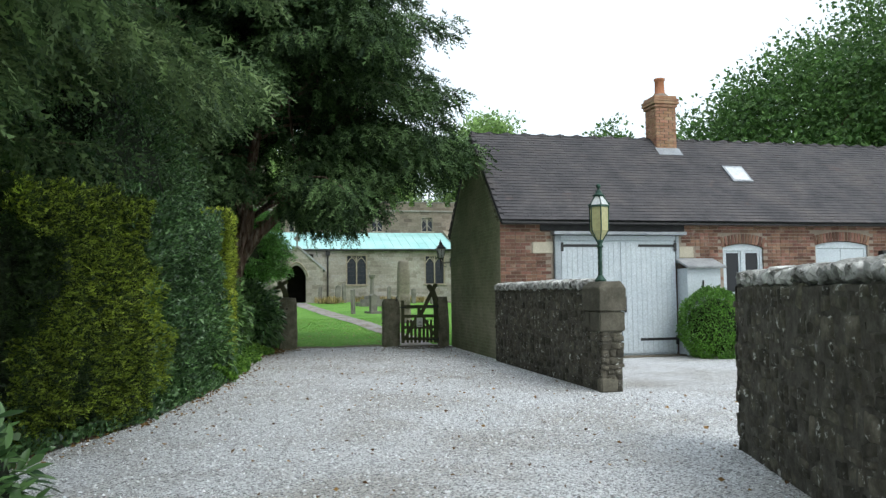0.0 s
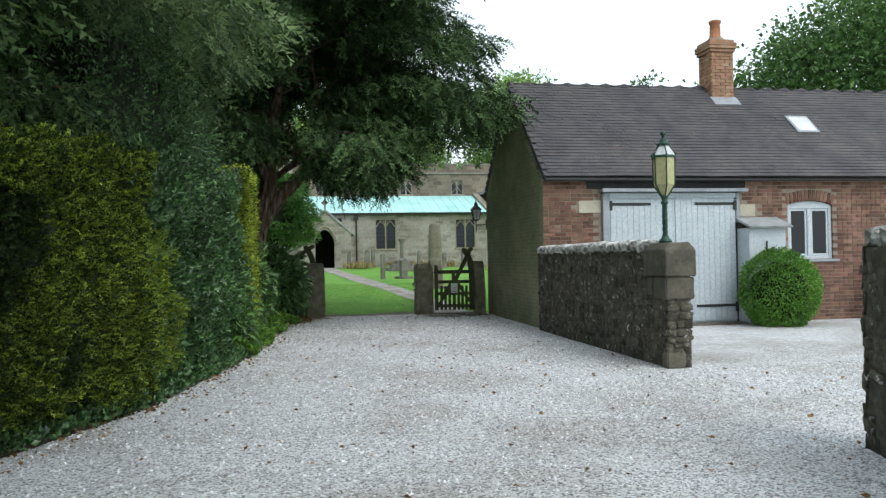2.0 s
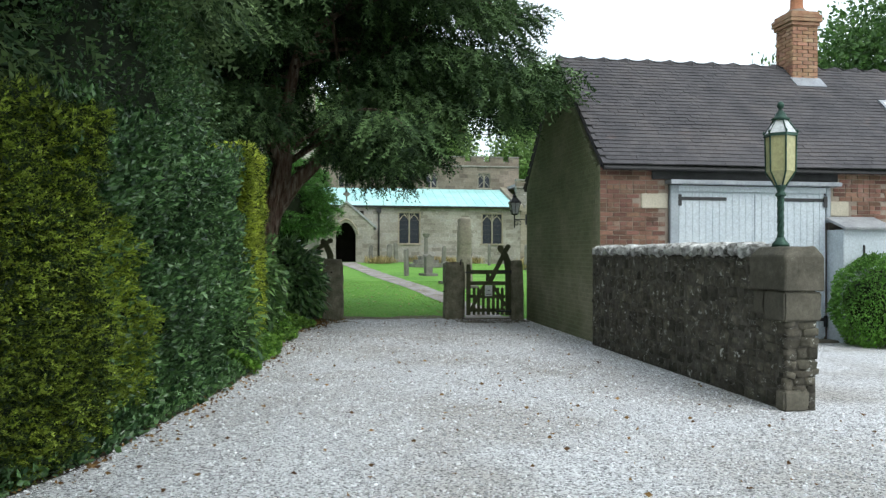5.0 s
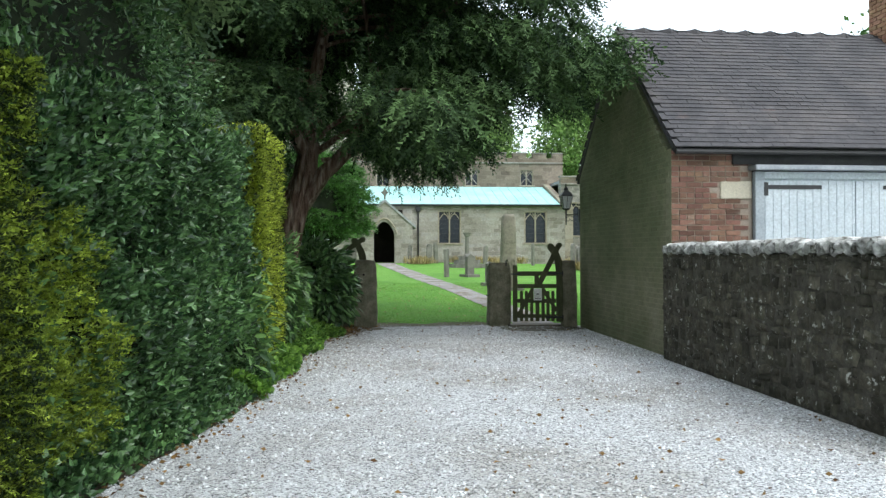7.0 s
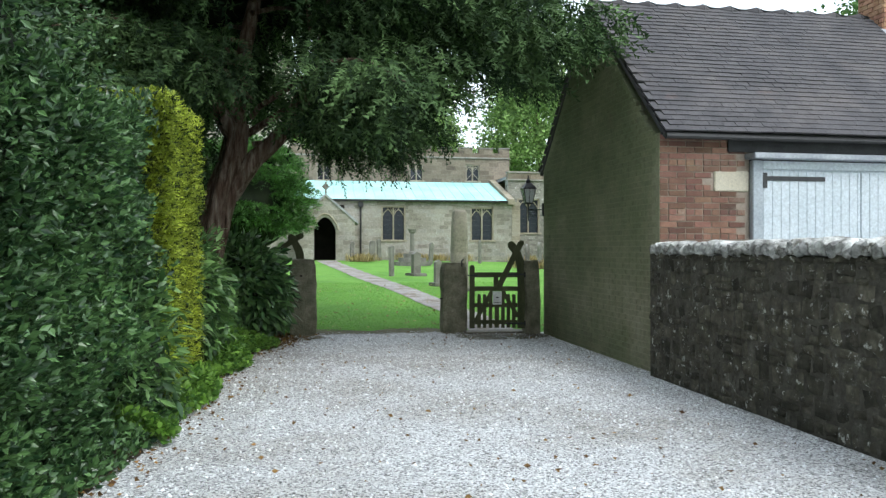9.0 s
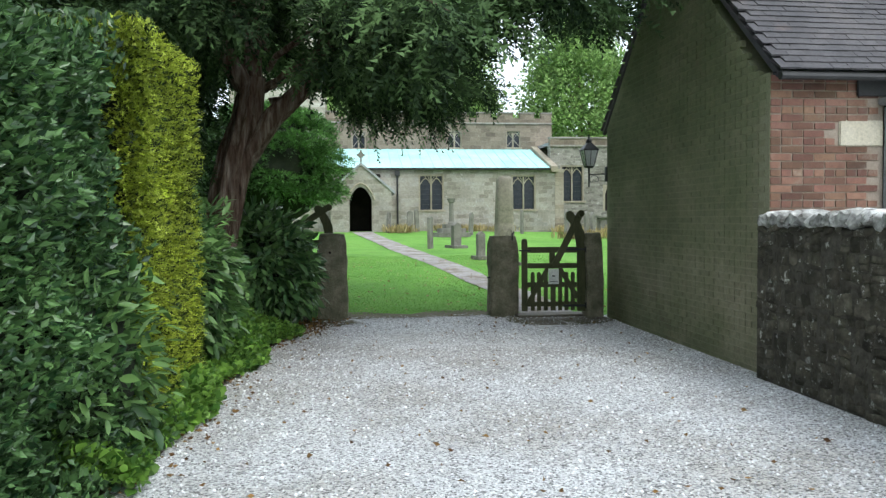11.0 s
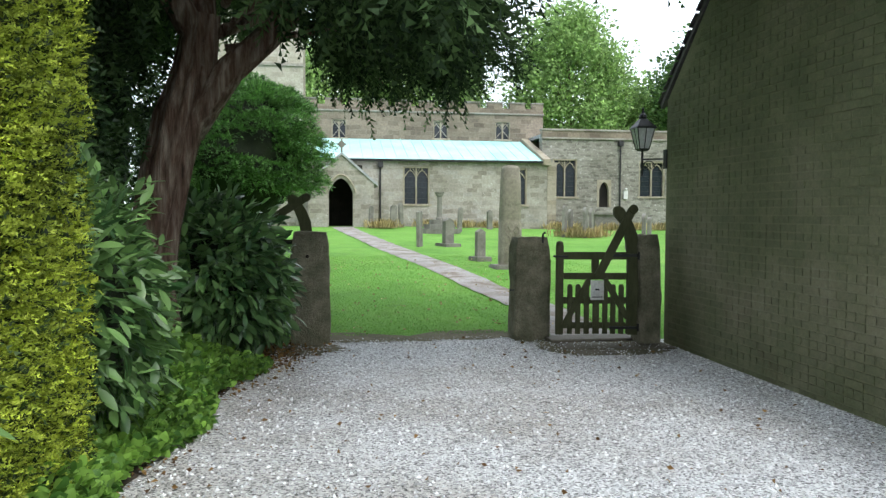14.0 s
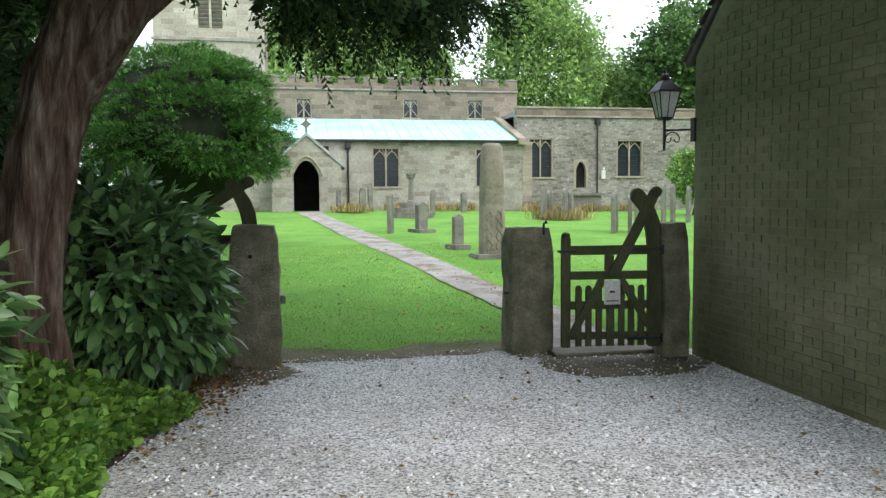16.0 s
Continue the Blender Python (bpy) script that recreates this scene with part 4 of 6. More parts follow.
def rubble_face(parent, m, length, height, limit=300):
    """Random-coursed stones on one face: x along, z up, y into the wall."""
    def lay(u0, u1, z0, z1):
        ob = new("stone", stone_me[rng.integers(12)])
        ob.parent = parent
        ob.matrix_basis = m @ Matrix.Translation(((u0 + u1) / 2, rng.uniform(-0.004, 0.022), (z0 + z1) / 2 + rng.normal(0, 0.008))) @ Matrix.Rotation(rng.normal(0, 0.13), 4, "Y") @ Matrix.Diagonal(((u1 - u0) * rng.uniform(0.82, 1.02), 0.062, (z1 - z0) * rng.uniform(0.78, 1.04), 1))

    z = 0.0
    while z < height - 0.05:
        h = min(rng.uniform(0.08, 0.19), height - z)
        u = -rng.uniform(0, 0.1)
        while u < length - 0.03:
            w = rng.uniform(0.07, 0.27)
            u0, u1 = max(u, 0), min(u + w, length)
            if u1 - u0 > 0.04:
                if rng.random() < 0.4 and h > 0.13:
                    c = z + h * rng.uniform(0.35, 0.65)
                    lay(u0, u1, z, c)
                    if w > 0.26 and rng.random() < 0.5:
                        c2 = u0 + (u1 - u0) * rng.uniform(0.4, 0.6)
                        lay(u0, c2, c, z + h)
                        lay(c2, u1, c, z + h)
                    else:
                        lay(u0, u1, c, z + h)
                else:
                    lay(u0, u1, z, z + h)
            u += w
        z += h


def coping(parent, p0, p1, thick, z, lean=0.5):
    """Slanting coping stones set on edge along the top of a wall."""
    d = (Vector(p1) - Vector(p0))
    ln = d.length
    a = math.atan2(d.y, d.x)
    u = 0.0
    while u < ln - 0.05:
        w = rng.uniform(0.07, 0.15)
        bm_ = bmesh.new()
        bmesh.ops.create_icosphere(bm_, subdivisions=2, radius=1)
        sd = rng.uniform(0, 50)
        for v in bm_.verts:
            q = v.co.copy()
            v.co = Vector((math.copysign(abs(q.x) ** 0.7, q.x), math.copysign(abs(q.y) ** 0.6, q.y), math.copysign(abs(q.z) ** 0.7, q.z)))
            v.co += noise.noise_vector(q * 1.8 + Vector((sd, 0, 0))) * 0.22
            v.co = Vector((v.co.x * w * 0.56, v.co.y * thick * 0.535, v.co.z * 0.08))
        ob = part("coping_stone", bm_, M["coping"], parent)
        ob.matrix_basis = Matrix.Translation(Vector((*p0[:2], 0)) + d * ((u + w / 2) / ln) + Vector((0, 0, z + 0.05 + rng.uniform(-0.015, 0.02)))) @ Matrix.Rotation(a, 4, "Z") @ Matrix.Rotation(lean + rng.normal(0, 0.12), 4, "Y")
        u += w * 0.92


wall1 = thing("drive_wall", "low dark rubble-stone wall with pale lichened coping, dressed end pier", "wall")
WX0, WX1 = 3.86, 4.22
part("core", boxes((WX0 + 0.036, -10.225, -0.1, WX1 - 0.03, FY - 0.02, 1.43)), M["wallcore"], wall1)
rubble_face(wall1, Matrix.Translation((WX0 + 0.05, FY - 0.02, 0)) @ Matrix.Rotation(radians(-90), 4, "Z"), 9.72 + FY - 0.02, 1.46)
coping(wall1, (4.04, -9.7, 0), (4.04, FY - 0.06, 0), 0.37, 1.46, lean=-0.55)
rubble_face(wall1, Matrix.Translation((WX0 + 0.05, -9.72, 0)) @ Matrix.Rotation(radians(-90), 4, "Z"), 0.50, 0.84)
rubble_face(wall1, Matrix.Translation((WX0 + 0.01, -10.22, 0)), WX1 - WX0 - 0.01, 0.84)
for x0, y0, z0, x1, y1, z1 in ((WX0 - 0.01, -10.27, 0.84, WX1 + 0.01, -9.93, 1.125), (WX0 + 0.0, -9.915, 0.88, WX1 - 0.02, -9.70, 1.12), (WX0 - 0.008, -10.265, 0.0, WX1 - 0.12, -10.12, 0.2)):
    part("quoin", rough(boxes((x0, y0, z0, x1, y1, z1), bevel=0.016), 0.016, 5, 2), M["quoin"], wall1)
bm = bmesh.new()
lo, hi = (WX0 - 0.025, -10.29, WX1 + 0.02, -9.69), (WX0 + 0.06, -10.23, WX1 - 0.03, -9.74)
levels = []
for (x0, y0, x1, y1), z0 in ((lo, 1.13), (lo, 1.3), (lo, 1.455), (hi, 1.545)):
    levels.append([bm.verts.new((x, y, z0)) for x, y in ((x0, y0), (x1, y0), (x1, y1), (x0, y1))])
for a, b in zip(levels, levels[1:]):
    for i in range(4):
        bm.faces.new((a[i], a[(i + 1) % 4], b[(i + 1) % 4], b[i]))
bm.faces.new(levels[-1])
bm.faces.new(levels[0][::-1])
bmesh.ops.bevel(bm, geom=bm.edges[:], offset=0.012, segments=1, affect="EDGES")
part("cap", rough(bm, 0.014, 5, 2), M["quoin"], wall1, "large weathered cap stone with chamfered top")

wall2 = thing("drive_wall", "dark rubble-stone drive wall with slanting pale coping stones", "wall")
p0, p1 = Vector((3.42, -14.08, 0)), Vector((2.0, -18.6, 0))
d2 = p1 - p0
L2 = d2.length
a2 = math.atan2(d2.y, d2.x)
W2 = Matrix.Translation(p0) @ Matrix.Rotation(a2, 4, "Z")
part("core", boxes((0.035, 0.018, -0.1, L2, 0.44, 1.42), m=W2), M["wallcore"], wall2)
rubble_face(wall2, W2 @ Matrix.Translation((0, 0.035, 0)), L2, 1.44)
rubble_face(wall2, W2 @ Matrix.Translation((0.05, 0.47, 0)) @ Matrix.Rotation(radians(-90), 4, "Z"), 0.47, 1.44)
q0, q1 = W2 @ Vector((0.0, 0.24, 0)), W2 @ Vector((L2, 0.24, 0))
coping(wall2, q0, q1, 0.41, 1.44, lean=-0.6)

# lamp on the pier
lamp = thing("pier_lamp", "verdigris bronze lantern with amber panes on twisted post", "lamp")
LX, LY = 4.03, -9.92
part("base", lathe([(0.085, 0), (0.08, 0.03), (0.05, 0.06), (0.04, 0.09)], (LX, LY, 1.545), 16), M["verdigris"], lamp, smooth=True)
bm = bmesh.new()
for k in range(3):
    pts = [(LX + 0.016 * math.cos(k * 2.09 + t * 11), LY + 0.016 * math.sin(k * 2.09 + t * 11), 1.62 + t * 0.42) for t in np.linspace(0, 1, 26)]
    tube(pts, [0.021] * 26, 6, bm)
part("post", bm, M["verdigris"], lamp, "twisted barley-sugar post", smooth=True)
part("collar", lathe([(0.03, 0), (0.05, 0.015), (0.05, 0.03), (0.03, 0.05), (0.045, 0.09), (0.06, 0.11)], (LX, LY, 2.03), 16), M["verdigris"], lamp, smooth=True)


def hexa(r0, r1, z0, z1, grow=0.0):
    bm_ = bmesh.new()
    a = [bm_.verts.new((LX + r0 * math.cos(k * math.pi / 3 + 0.3), LY + r0 * math.sin(k * math.pi / 3 + 0.3), z0)) for k in range(6)]
    b = [bm_.verts.new((LX + r1 * math.cos(k * math.pi / 3 + 0.3), LY + r1 * math.sin(k * math.pi / 3 + 0.3), z1)) for k in range(6)]
    for k in range(6):
        bm_.faces.new((a[k], a[(k + 1) % 6], b[(k + 1) % 6], b[k]))
    bm_.faces.new(a[::-1])
    bm_.faces.new(b)
    return bm_


lan = part("lantern", hexa(0.135, 0.14, 2.28, 2.62), M["lampglass"], lamp, "six amber frosted panes")
part("lower_glass", hexa(0.05, 0.133, 2.15, 2.279), M["lampglass"], lamp)
for k in range(6):
    a = k * math.pi / 3 + 0.3
    ca_, sa_ = math.cos(a), math.sin(a)
    part("glazing_bar", tube([(LX + 0.05 * ca_, LY + 0.05 * sa_, 2.14), (LX + 0.138 * ca_, LY + 0.138 * sa_, 2.28), (LX + 0.144 * ca_, LY + 0.144 * sa_, 2.63)], [0.008, 0.009, 0.009], 6), M["verdigris"], lamp)
    part("roof_bar", tube([(LX + 0.155 * ca_, LY + 0.155 * sa_, 2.65), (LX + 0.07 * ca_, LY + 0.07 * sa_, 2.78)], [0.007, 0.007], 6), M["verdigris"], lamp)
part("eave", hexa(0.16, 0.155, 2.622, 2.65), M["verdigris"], lamp)
part("roof", hexa(0.15, 0.065, 2.651, 2.78), M["clearglass"], lamp, "pale glazed lantern roof")
part("crown", lathe([(0.075, 0), (0.09, 0.015), (0.06, 0.03), (0.045, 0.07), (0.03, 0.085), (0.015, 0.11), (0.03, 0.13), (0.036, 0.15), (0.025, 0.175), (0.005, 0.19)], (LX, LY, 2.781), 14), M["verdigris"], lamp, "finial", smooth=True)
for k in range(6):
    a = k * math.pi / 3 + 0.3
    part("knob", lathe([(0.008, 0), (0.012, 0.015), (0.003, 0.035)], (LX + 0.155 * math.cos(a), LY + 0.155 * math.sin(a), 2.651), 8), M["verdigris"], lamp)

# ---- gateway ----
def gatepost(label, x0, x1, y0, y1, h, seed, lean=0.0):
    bm_ = boxes((x0, y0, -0.15, x1, y1, h), bevel=0.0)
    bmesh.ops.subdivide_edges(bm_, edges=bm_.edges[:], cuts=9, use_grid_fill=True)
    cx_, cy_ = (x0 + x1) / 2, (y0 + y1) / 2
    for v in bm_.verts:
        k = max(0, (v.co.z - h + 0.08) / 0.08)
        t = v.co.z / h
        v.co.x = cx_ + (v.co.x - cx_) * (1 - 0.12 * k * k - 0.04 * t) + lean * t
        v.co.y = cy_ + (v.co.y - cy_) * (1 - 0.12 * k * k - 0.04 * t)
        v.co += noise.noise_vector(v.co * 3.1 + Vector((seed, 0, 0))) * 0.022 + noise.noise_vector(v.co * 11 + Vector((seed, 0, 0))) * 0.014
    t_ = thing("stone_gatepost", label, "gatepost", "gateposts")
    part("shaft", bm_, M["post"], t_, smooth=True)
    return t_


gp = gatepost("weathered squared stone gatepost with drilled hinge hole", -0.46, 0.0, 0.0, 0.38, 1.33, 1)
# The hole is a near-black disc, its shade painted on.
part("hinge_hole", lathe([(0.02, 0), (0.02, 0.01)], (0, 0, 0), 10), M["dark"], gp).matrix_basis = Matrix.Translation((-0.26, -0.005, 1.05)) @ Matrix.Rotation(radians(90), 4, "X")
gp = gatepost("broad rough stone gatepost with mossy rounded top", 2.25, 2.70, -0.02, 0.34, 1.27, 5, 0.0)
part("latch_pin", tube([(2.6, 0.0, 1.2), (2.6, 0.0, 1.31), (2.63, 0.0, 1.33)], [0.012, 0.012, 0.018], 8), M["iron"], gp, "small black iron latch pin")
part("hinge_pin", tube([(2.2, 0.05, 0.62), (2.27, 0.05, 0.62)], [0.014, 0.014], 8), M["iron"], gp)
gp = gatepost("narrow mossy stone gatepost beside the brick gable", 3.66, 3.93, -0.5, -0.2, 1.31, 9, -0.02)
for zp in (1.06, 0.2):
    part("hinge_pin", tube([(3.64, -0.49, zp - 0.04), (3.64, -0.49, zp + 0.05)], [0.013, 0.013], 8), M["iron"], gp)


def wicket(label, m, w=0.99, foot=(0.50, 0.80), pickets=True):
    """A gate with curved heel stile and scrolled brace; u from the slam stile, z from the ground."""
    g = thing("wicket_gate", label, "gate", "wicket gates")

    def bar(name, u0, z0, u1, z1, y0=0.0, y1=0.05, bev=0.006):
        part(name, boxes((u0, y0, z0, u1, y1, z1), bevel=bev, m=None), M["gatewood"], g).matrix_basis = m

    def slant(name, a, b, width, y0, y1):
        d = Vector((b[0] - a[0], b[1] - a[1])).normalized()
        nx, nz = -d.y * width / 2, d.x * width / 2
        bm_ = prism([(a[0] + nx, a[1] + nz), (a[0] - nx, a[1] - nz), (b[0] - nx, b[1] - nz), (b[0] + nx, b[1] + nz)], y1 - y0, Matrix.Translation((0, y0, 0)))
        part(name, bm_, M["gatewood"], g).matrix_basis = m

    bar("slam_stile", 0, 0.09, 0.09, 1.17)
    part("stile_top", lathe([(0.045, 0), (0.04, 0.03), (0.02, 0.045)], (0.045, 0.025, 1.17), 12), M["gatewood"], g).matrix_basis = m
    bar("top_rail", 0.092, 0.995, w - 0.135, 1.085)
    bar("middle_rail", 0.092, 0.755, w - 0.135, 0.835)
    if pickets:
        bar("lower_rail", 0.092, 0.46, w - 0.135, 0.54, 0.03, 0.055)
        bar("bottom_rail", 0.092, 0.16, w - 0.135, 0.235, 0.03, 0.055)
    # heel stile, curving to a scroll
    prof = [(w - 0.13, 0.09), (w, 0.09), (w, 1.1), (w - 0.02, 1.3), (w - 0.07, 1.43), (w - 0.16, 1.57), (w - 0.2, 1.625), (w - 0.25, 1.64), (w - 0.295, 1.62), (w - 0.305, 1.57), (w - 0.295, 1.52), (w - 0.225, 1.44), (w - 0.175, 1.32), (w - 0.15, 1.2), (w - 0.13, 1.0)]
    bm_ = prism(prof, 0.08, Matrix.Translation((0, -0.01, 0)))
    bmesh.ops.bevel(bm_, geom=bm_.edges[:], offset=0.008, segments=2, affect="EDGES")
    part("heel_stile", bm_, M["gatewood"], g, "curved heel stile with scrolled top").matrix_basis = m
    slant("brace", foot, (w - 0.085, 1.6), 0.1, -0.04, -0.012)
    part("brace_scroll", lathe([(0.05, 0), (0.055, 0.01), (0.055, 0.03), (0.05, 0.04)], (0, 0, 0), 14), M["gatewood"], g).matrix_basis = m @ Matrix.Translation((w - 0.075, -0.01, 1.6)) @ Matrix.Rotation(radians(90), 4, "X")
    bar("middle_post", 0.43, 0.836, 0.515, 0.994)
    if pickets:
        for k, u in enumerate((0.17, 0.268, 0.372, 0.485, 0.595, 0.692, 0.79)):
            hw = 0.038 if k == 3 else 0.03
            top = 0.70 if k in (0, 1, 5, 6) else 0.75
            pts = [(u - hw, 0.1), (u + hw, 0.1), (u + hw, top - 0.03), (u + hw * 0.6, top - 0.006), (u, top), (u - hw * 0.6, top - 0.006), (u - hw, top - 0.03)]
            part("picket", prism(pts, 0.024, Matrix.Translation((0, 0.004, 0))), M["gatewood"], g).matrix_basis = m
        slant("brace", (0.09, 0.2), (0.40, 0.76), 0.07, -0.03, 0.0)
        slant("brace", (0.58, 0.76), (w - 0.13, 0.3), 0.07, -0.03, 0.0)
    for zs in (1.03, 0.16):
        part("strap", boxes((w - 0.35, -0.026, zs, w + 0.06, -0.012, zs + 0.035), bevel=0.003), M["iron"], g).matrix_basis = m
    part("latch", boxes((-0.04, -0.02, 1.02, 0.14, -0.004, 1.045), bevel=0.003), M["iron"], g).matrix_basis = m
    return g


gm = Matrix.Translation((2.68, -0.30, 0.02)) @ Matrix.Rotation(math.atan2(-0.13, 0.97), 4, "Z")
wicket("mossy green oak wicket gate with pickets and scrolled brace", gm)
board = thing("gate_notice", "small white notice with a dark pictogram on the gate", "sign")
part("plate", boxes((0.405, -0.052, 0.515, 0.565, -0.045, 0.75), bevel=0.002), M["white"], board).matrix_basis = gm
part("pictogram", boxes((0.46, -0.054, 0.63, 0.51, -0.0525, 0.65)), M["ink"], board).matrix_basis = gm
part("text_line", boxes((0.425, -0.054, 0.545, 0.545, -0.0525, 0.556)), M["ink"], board).matrix_basis = gm
gm2 = Matrix.Translation((-1.2, 0.42, 0.02))
wicket("mossy oak gate with scrolled brace standing behind the shrub", gm2 @ Matrix.Translation((-0.2, 0, 0.13)), w=1.2, foot=(0.35, 1.1), pickets=False)

# piece of coursed stone wall by the post
sw = thing("garden_wall", "short coursed sandstone wall end behind the laurel", "wall")
z = 0.0
while z < 1.0:
    h = rng.uniform(0.13, 0.2)
    u = -1.9 + rng.uniform(-0.2, 0)
    while u < -0.56:
        w = rng.uniform(0.2, 0.4)
        part("stone", rough(boxes((u, 0.02, z, min(u + w, -0.54) - 0.012, 0.34, z + h - 0.012), bevel=0.015), 0.018, 5), M["quoin"], sw)
        u += w
    z += h

# lantern on the barn corner
ln_ = thing("bracket_lantern", "black wrought iron lantern on a scrolled bracket", "lantern")
BX, BYY, BZ = 3.79, -0.2, 2.36


def quad_frustum(r0, r1, z0, z1):
    bm_ = bmesh.new()
    a = [bm_.verts.new((BX + sx * r0, BYY + sy * r0, z0)) for sx, sy in ((-1, -1), (1, -1), (1, 1), (-1, 1))]
    b = [bm_.verts.new((BX + sx * r1, BYY + sy * r1, z1)) for sx, sy in ((-1, -1), (1, -1), (1, 1), (-1, 1))]
    for k in range(4):
        bm_.faces.new((a[k], a[(k + 1) % 4], b[(k + 1) % 4], b[k]))
    bm_.faces.new(a[::-1])
    bm_.faces.new(b)
    return bm_


part("glass", quad_frustum(0.058, 0.108, BZ, BZ + 0.24), M["clearglass"], ln_, "clear glass panes")
for sx, sy in ((-1, -1), (1, -1), (1, 1), (-1, 1)):
    part("glazing_bar", tube([(BX + sx * 0.06, BYY + sy * 0.06, BZ - 0.01), (BX + sx * 0.111, BYY + sy * 0.111, BZ + 0.25)], [0.007, 0.007], 6), M["iron"], ln_)
for sx, sy in ((0, -1), (1, 0), (0, 1), (-1, 0)):
    part("glazing_bar", tube([(BX + sx * 0.06, BYY + sy * 0.06, BZ), (BX + sx * 0.111, BYY + sy * 0.111, BZ + 0.24)], [0.005, 0.005], 6), M["iron"], ln_)
part("foot", quad_frustum(0.045, 0.066, BZ - 0.03, BZ - 0.001), M["iron"], ln_)
part("eave", quad_frustum(0.125, 0.12, BZ + 0.241, BZ + 0.26), M["iron"], ln_)
part("roof", quad_frustum(0.115, 0.04, BZ + 0.261, BZ + 0.36), M["iron"], ln_)
part("vent", lathe([(0.045, 0), (0.05, 0.02), (0.04, 0.05), (0.02, 0.07), (0.01, 0.11), (0.016, 0.125), (0.002, 0.14)], (BX, BYY, BZ + 0.361), 10), M["iron"], ln_)
part("stem", tube([(BX, BYY, BZ - 0.03), (BX, BYY, BZ - 0.33)], [0.017, 0.013], 8), M["iron"], ln_)
part("arm", tube([(BX, BYY, BZ - 0.13), (4.05, -0.34, BZ - 0.13)], [0.014, 0.014], 8), M["iron"], ln_)
pts = [(BX + 0.02 + 0.10 * t + 0.05 * math.cos(t * 9), BYY - 0.06 * t, BZ - 0.2 - 0.05 * math.sin(t * 9)) for t in np.linspace(0, 1, 22)]
part("scroll", tube(pts, [0.007] * 22, 6), M["iron"], ln_)
part("wall_plate", boxes((4.0, -0.40, BZ - 0.25, 4.05, -0.33, BZ - 0.02)), M["iron"], ln_)


# ---- church ----
church = thing("church", "old parish church with pale green copper aisle roof", "church")
AY, NY, CY, PY = 32.6, 37.3, 34.0, 29.6


def holed_wall(name, x0, x1, z0, z1, y, thick, holes, mat, label=""):
    """A wall along x with rectangular openings through it."""
    bm_ = bmesh.new()
    cur = x0
    for a, b, c, d in sorted(holes):
        box(bm_, cur, y, z0, a, y + thick, z1)
        box(bm_, a, y, z0, b, y + thick, c)
        box(bm_, a, y, d, b, y + thick, z1)
        cur = b
    box(bm_, cur, y, z0, x1, y + thick, z1)
    bmesh.ops.remove_doubles(bm_, verts=bm_.verts[:], dist=0.001)
    return part(name, bm_, mat, church, label)


def church_window(x0, x1, z0, z1, y, lights=2, frame=0.1, tracery=True, hood=True):
    """A square-headed mullioned window with tracery in its hole."""
    w = part("window", boxes((x0, y + 0.02, z0, x0 + frame, y + 0.3, z1), (x1 - frame, y + 0.02, z0, x1, y + 0.3, z1), (x0 + frame, y + 0.02, z1 - frame, x1 - frame, y + 0.3, z1), bevel=0.02), M["dressing"], church, "mullioned window in warm dressed stone")
    part("sill", boxes((x0 - 0.1, y - 0.06, z0 - 0.12, x1 + 0.1, y + 0.3, z0 - 0.002), bevel=0.02), M["dressing"], w)
    part("glass", boxes((x0 + frame, y + 0.2, z0, x1 - frame, y + 0.22, z1 - frame)), M["leaded"], w, "dark leaded glass")
    lw = (x1 - x0 - 2 * frame) / lights
    for k in range(1, lights):
        xm = x0 + frame + k * lw
        part("mullion", boxes((xm - 0.045, y + 0.08, z0, xm + 0.045, y + 0.199, z1 - frame), bevel=0.015), M["dressing"], w)
    if tracery:
        h = min(0.5, (z1 - z0) * 0.3)
        for k in range(lights):
            xa = x0 + frame + k * lw
            for sgn in (0, 1):
                pts_ = [(xa + lw * (1 - t / 2 if sgn else t / 2), y + 0.15, z1 - frame - h + h * 0.75 * math.sin(t * 1.5)) for t in np.linspace(0, 1, 8)]
                part("tracery", tube(pts_, [0.035] * 8, 6), M["dressing"], w)
            part("tracery", tube([(xa + lw / 2, y + 0.15, z1 - frame - h * 0.28), (xa + lw / 2, y + 0.15, z1 - frame)], [0.035] * 2, 6), M["dressing"], w)
        for k in range(1, lights):
            xm = x0 + frame + k * lw
            for sgn in (-1, 1):
                part("tracery", tube([(xm, y + 0.15, z1 - frame - h * 0.7), (xm + sgn * lw * 0.3, y + 0.15, z1 - frame)], [0.03] * 2, 6), M["dressing"], w)
    for zz in np.arange(z0 + 0.3, z1 - frame - 0.3, 0.3):
        part("glazing_bar", boxes((x0 + frame, y + 0.188, zz - 0.008, x1 - frame, y + 0.198, zz + 0.008)), M["iron"], w)
    return w


holes_a = [(4.22, 5.72, 2.12, 4.18), (9.75, 11.25, 2.12, 4.15)]
holed_wall("wall", -6.0, 12.4, 0.2, 4.5, AY, 0.6, holes_a, M["aisle"], "coursed pale sandstone aisle wall")
for a, b, c, d in holes_a:
    church_window(a, b, c, d, AY)
holes_n = [(0.42, 1.3, 6.15, 7.25), (6.58, 7.5, 6.2, 7.28), (10.45, 11.4, 6.22, 7.3)]
holed_wall("wall", -1.4, 13.5, 4.4, 7.72, NY, 0.6, holes_n, M["nave"], "brown sandstone clerestory wall")
for a, b, c, d in holes_n:
    w = church_window(a, b, c, d, NY, 2, 0.06)
    for sgn in (0, 1):
        part("grille_bar", tube([(a + 0.1, NY + 0.1, d - 0.1 if sgn else c + 0.1), (b - 0.1, NY + 0.1, c + 0.1 if sgn else d - 0.1)], [0.03, 0.03], 6), M["coursestone"], w)
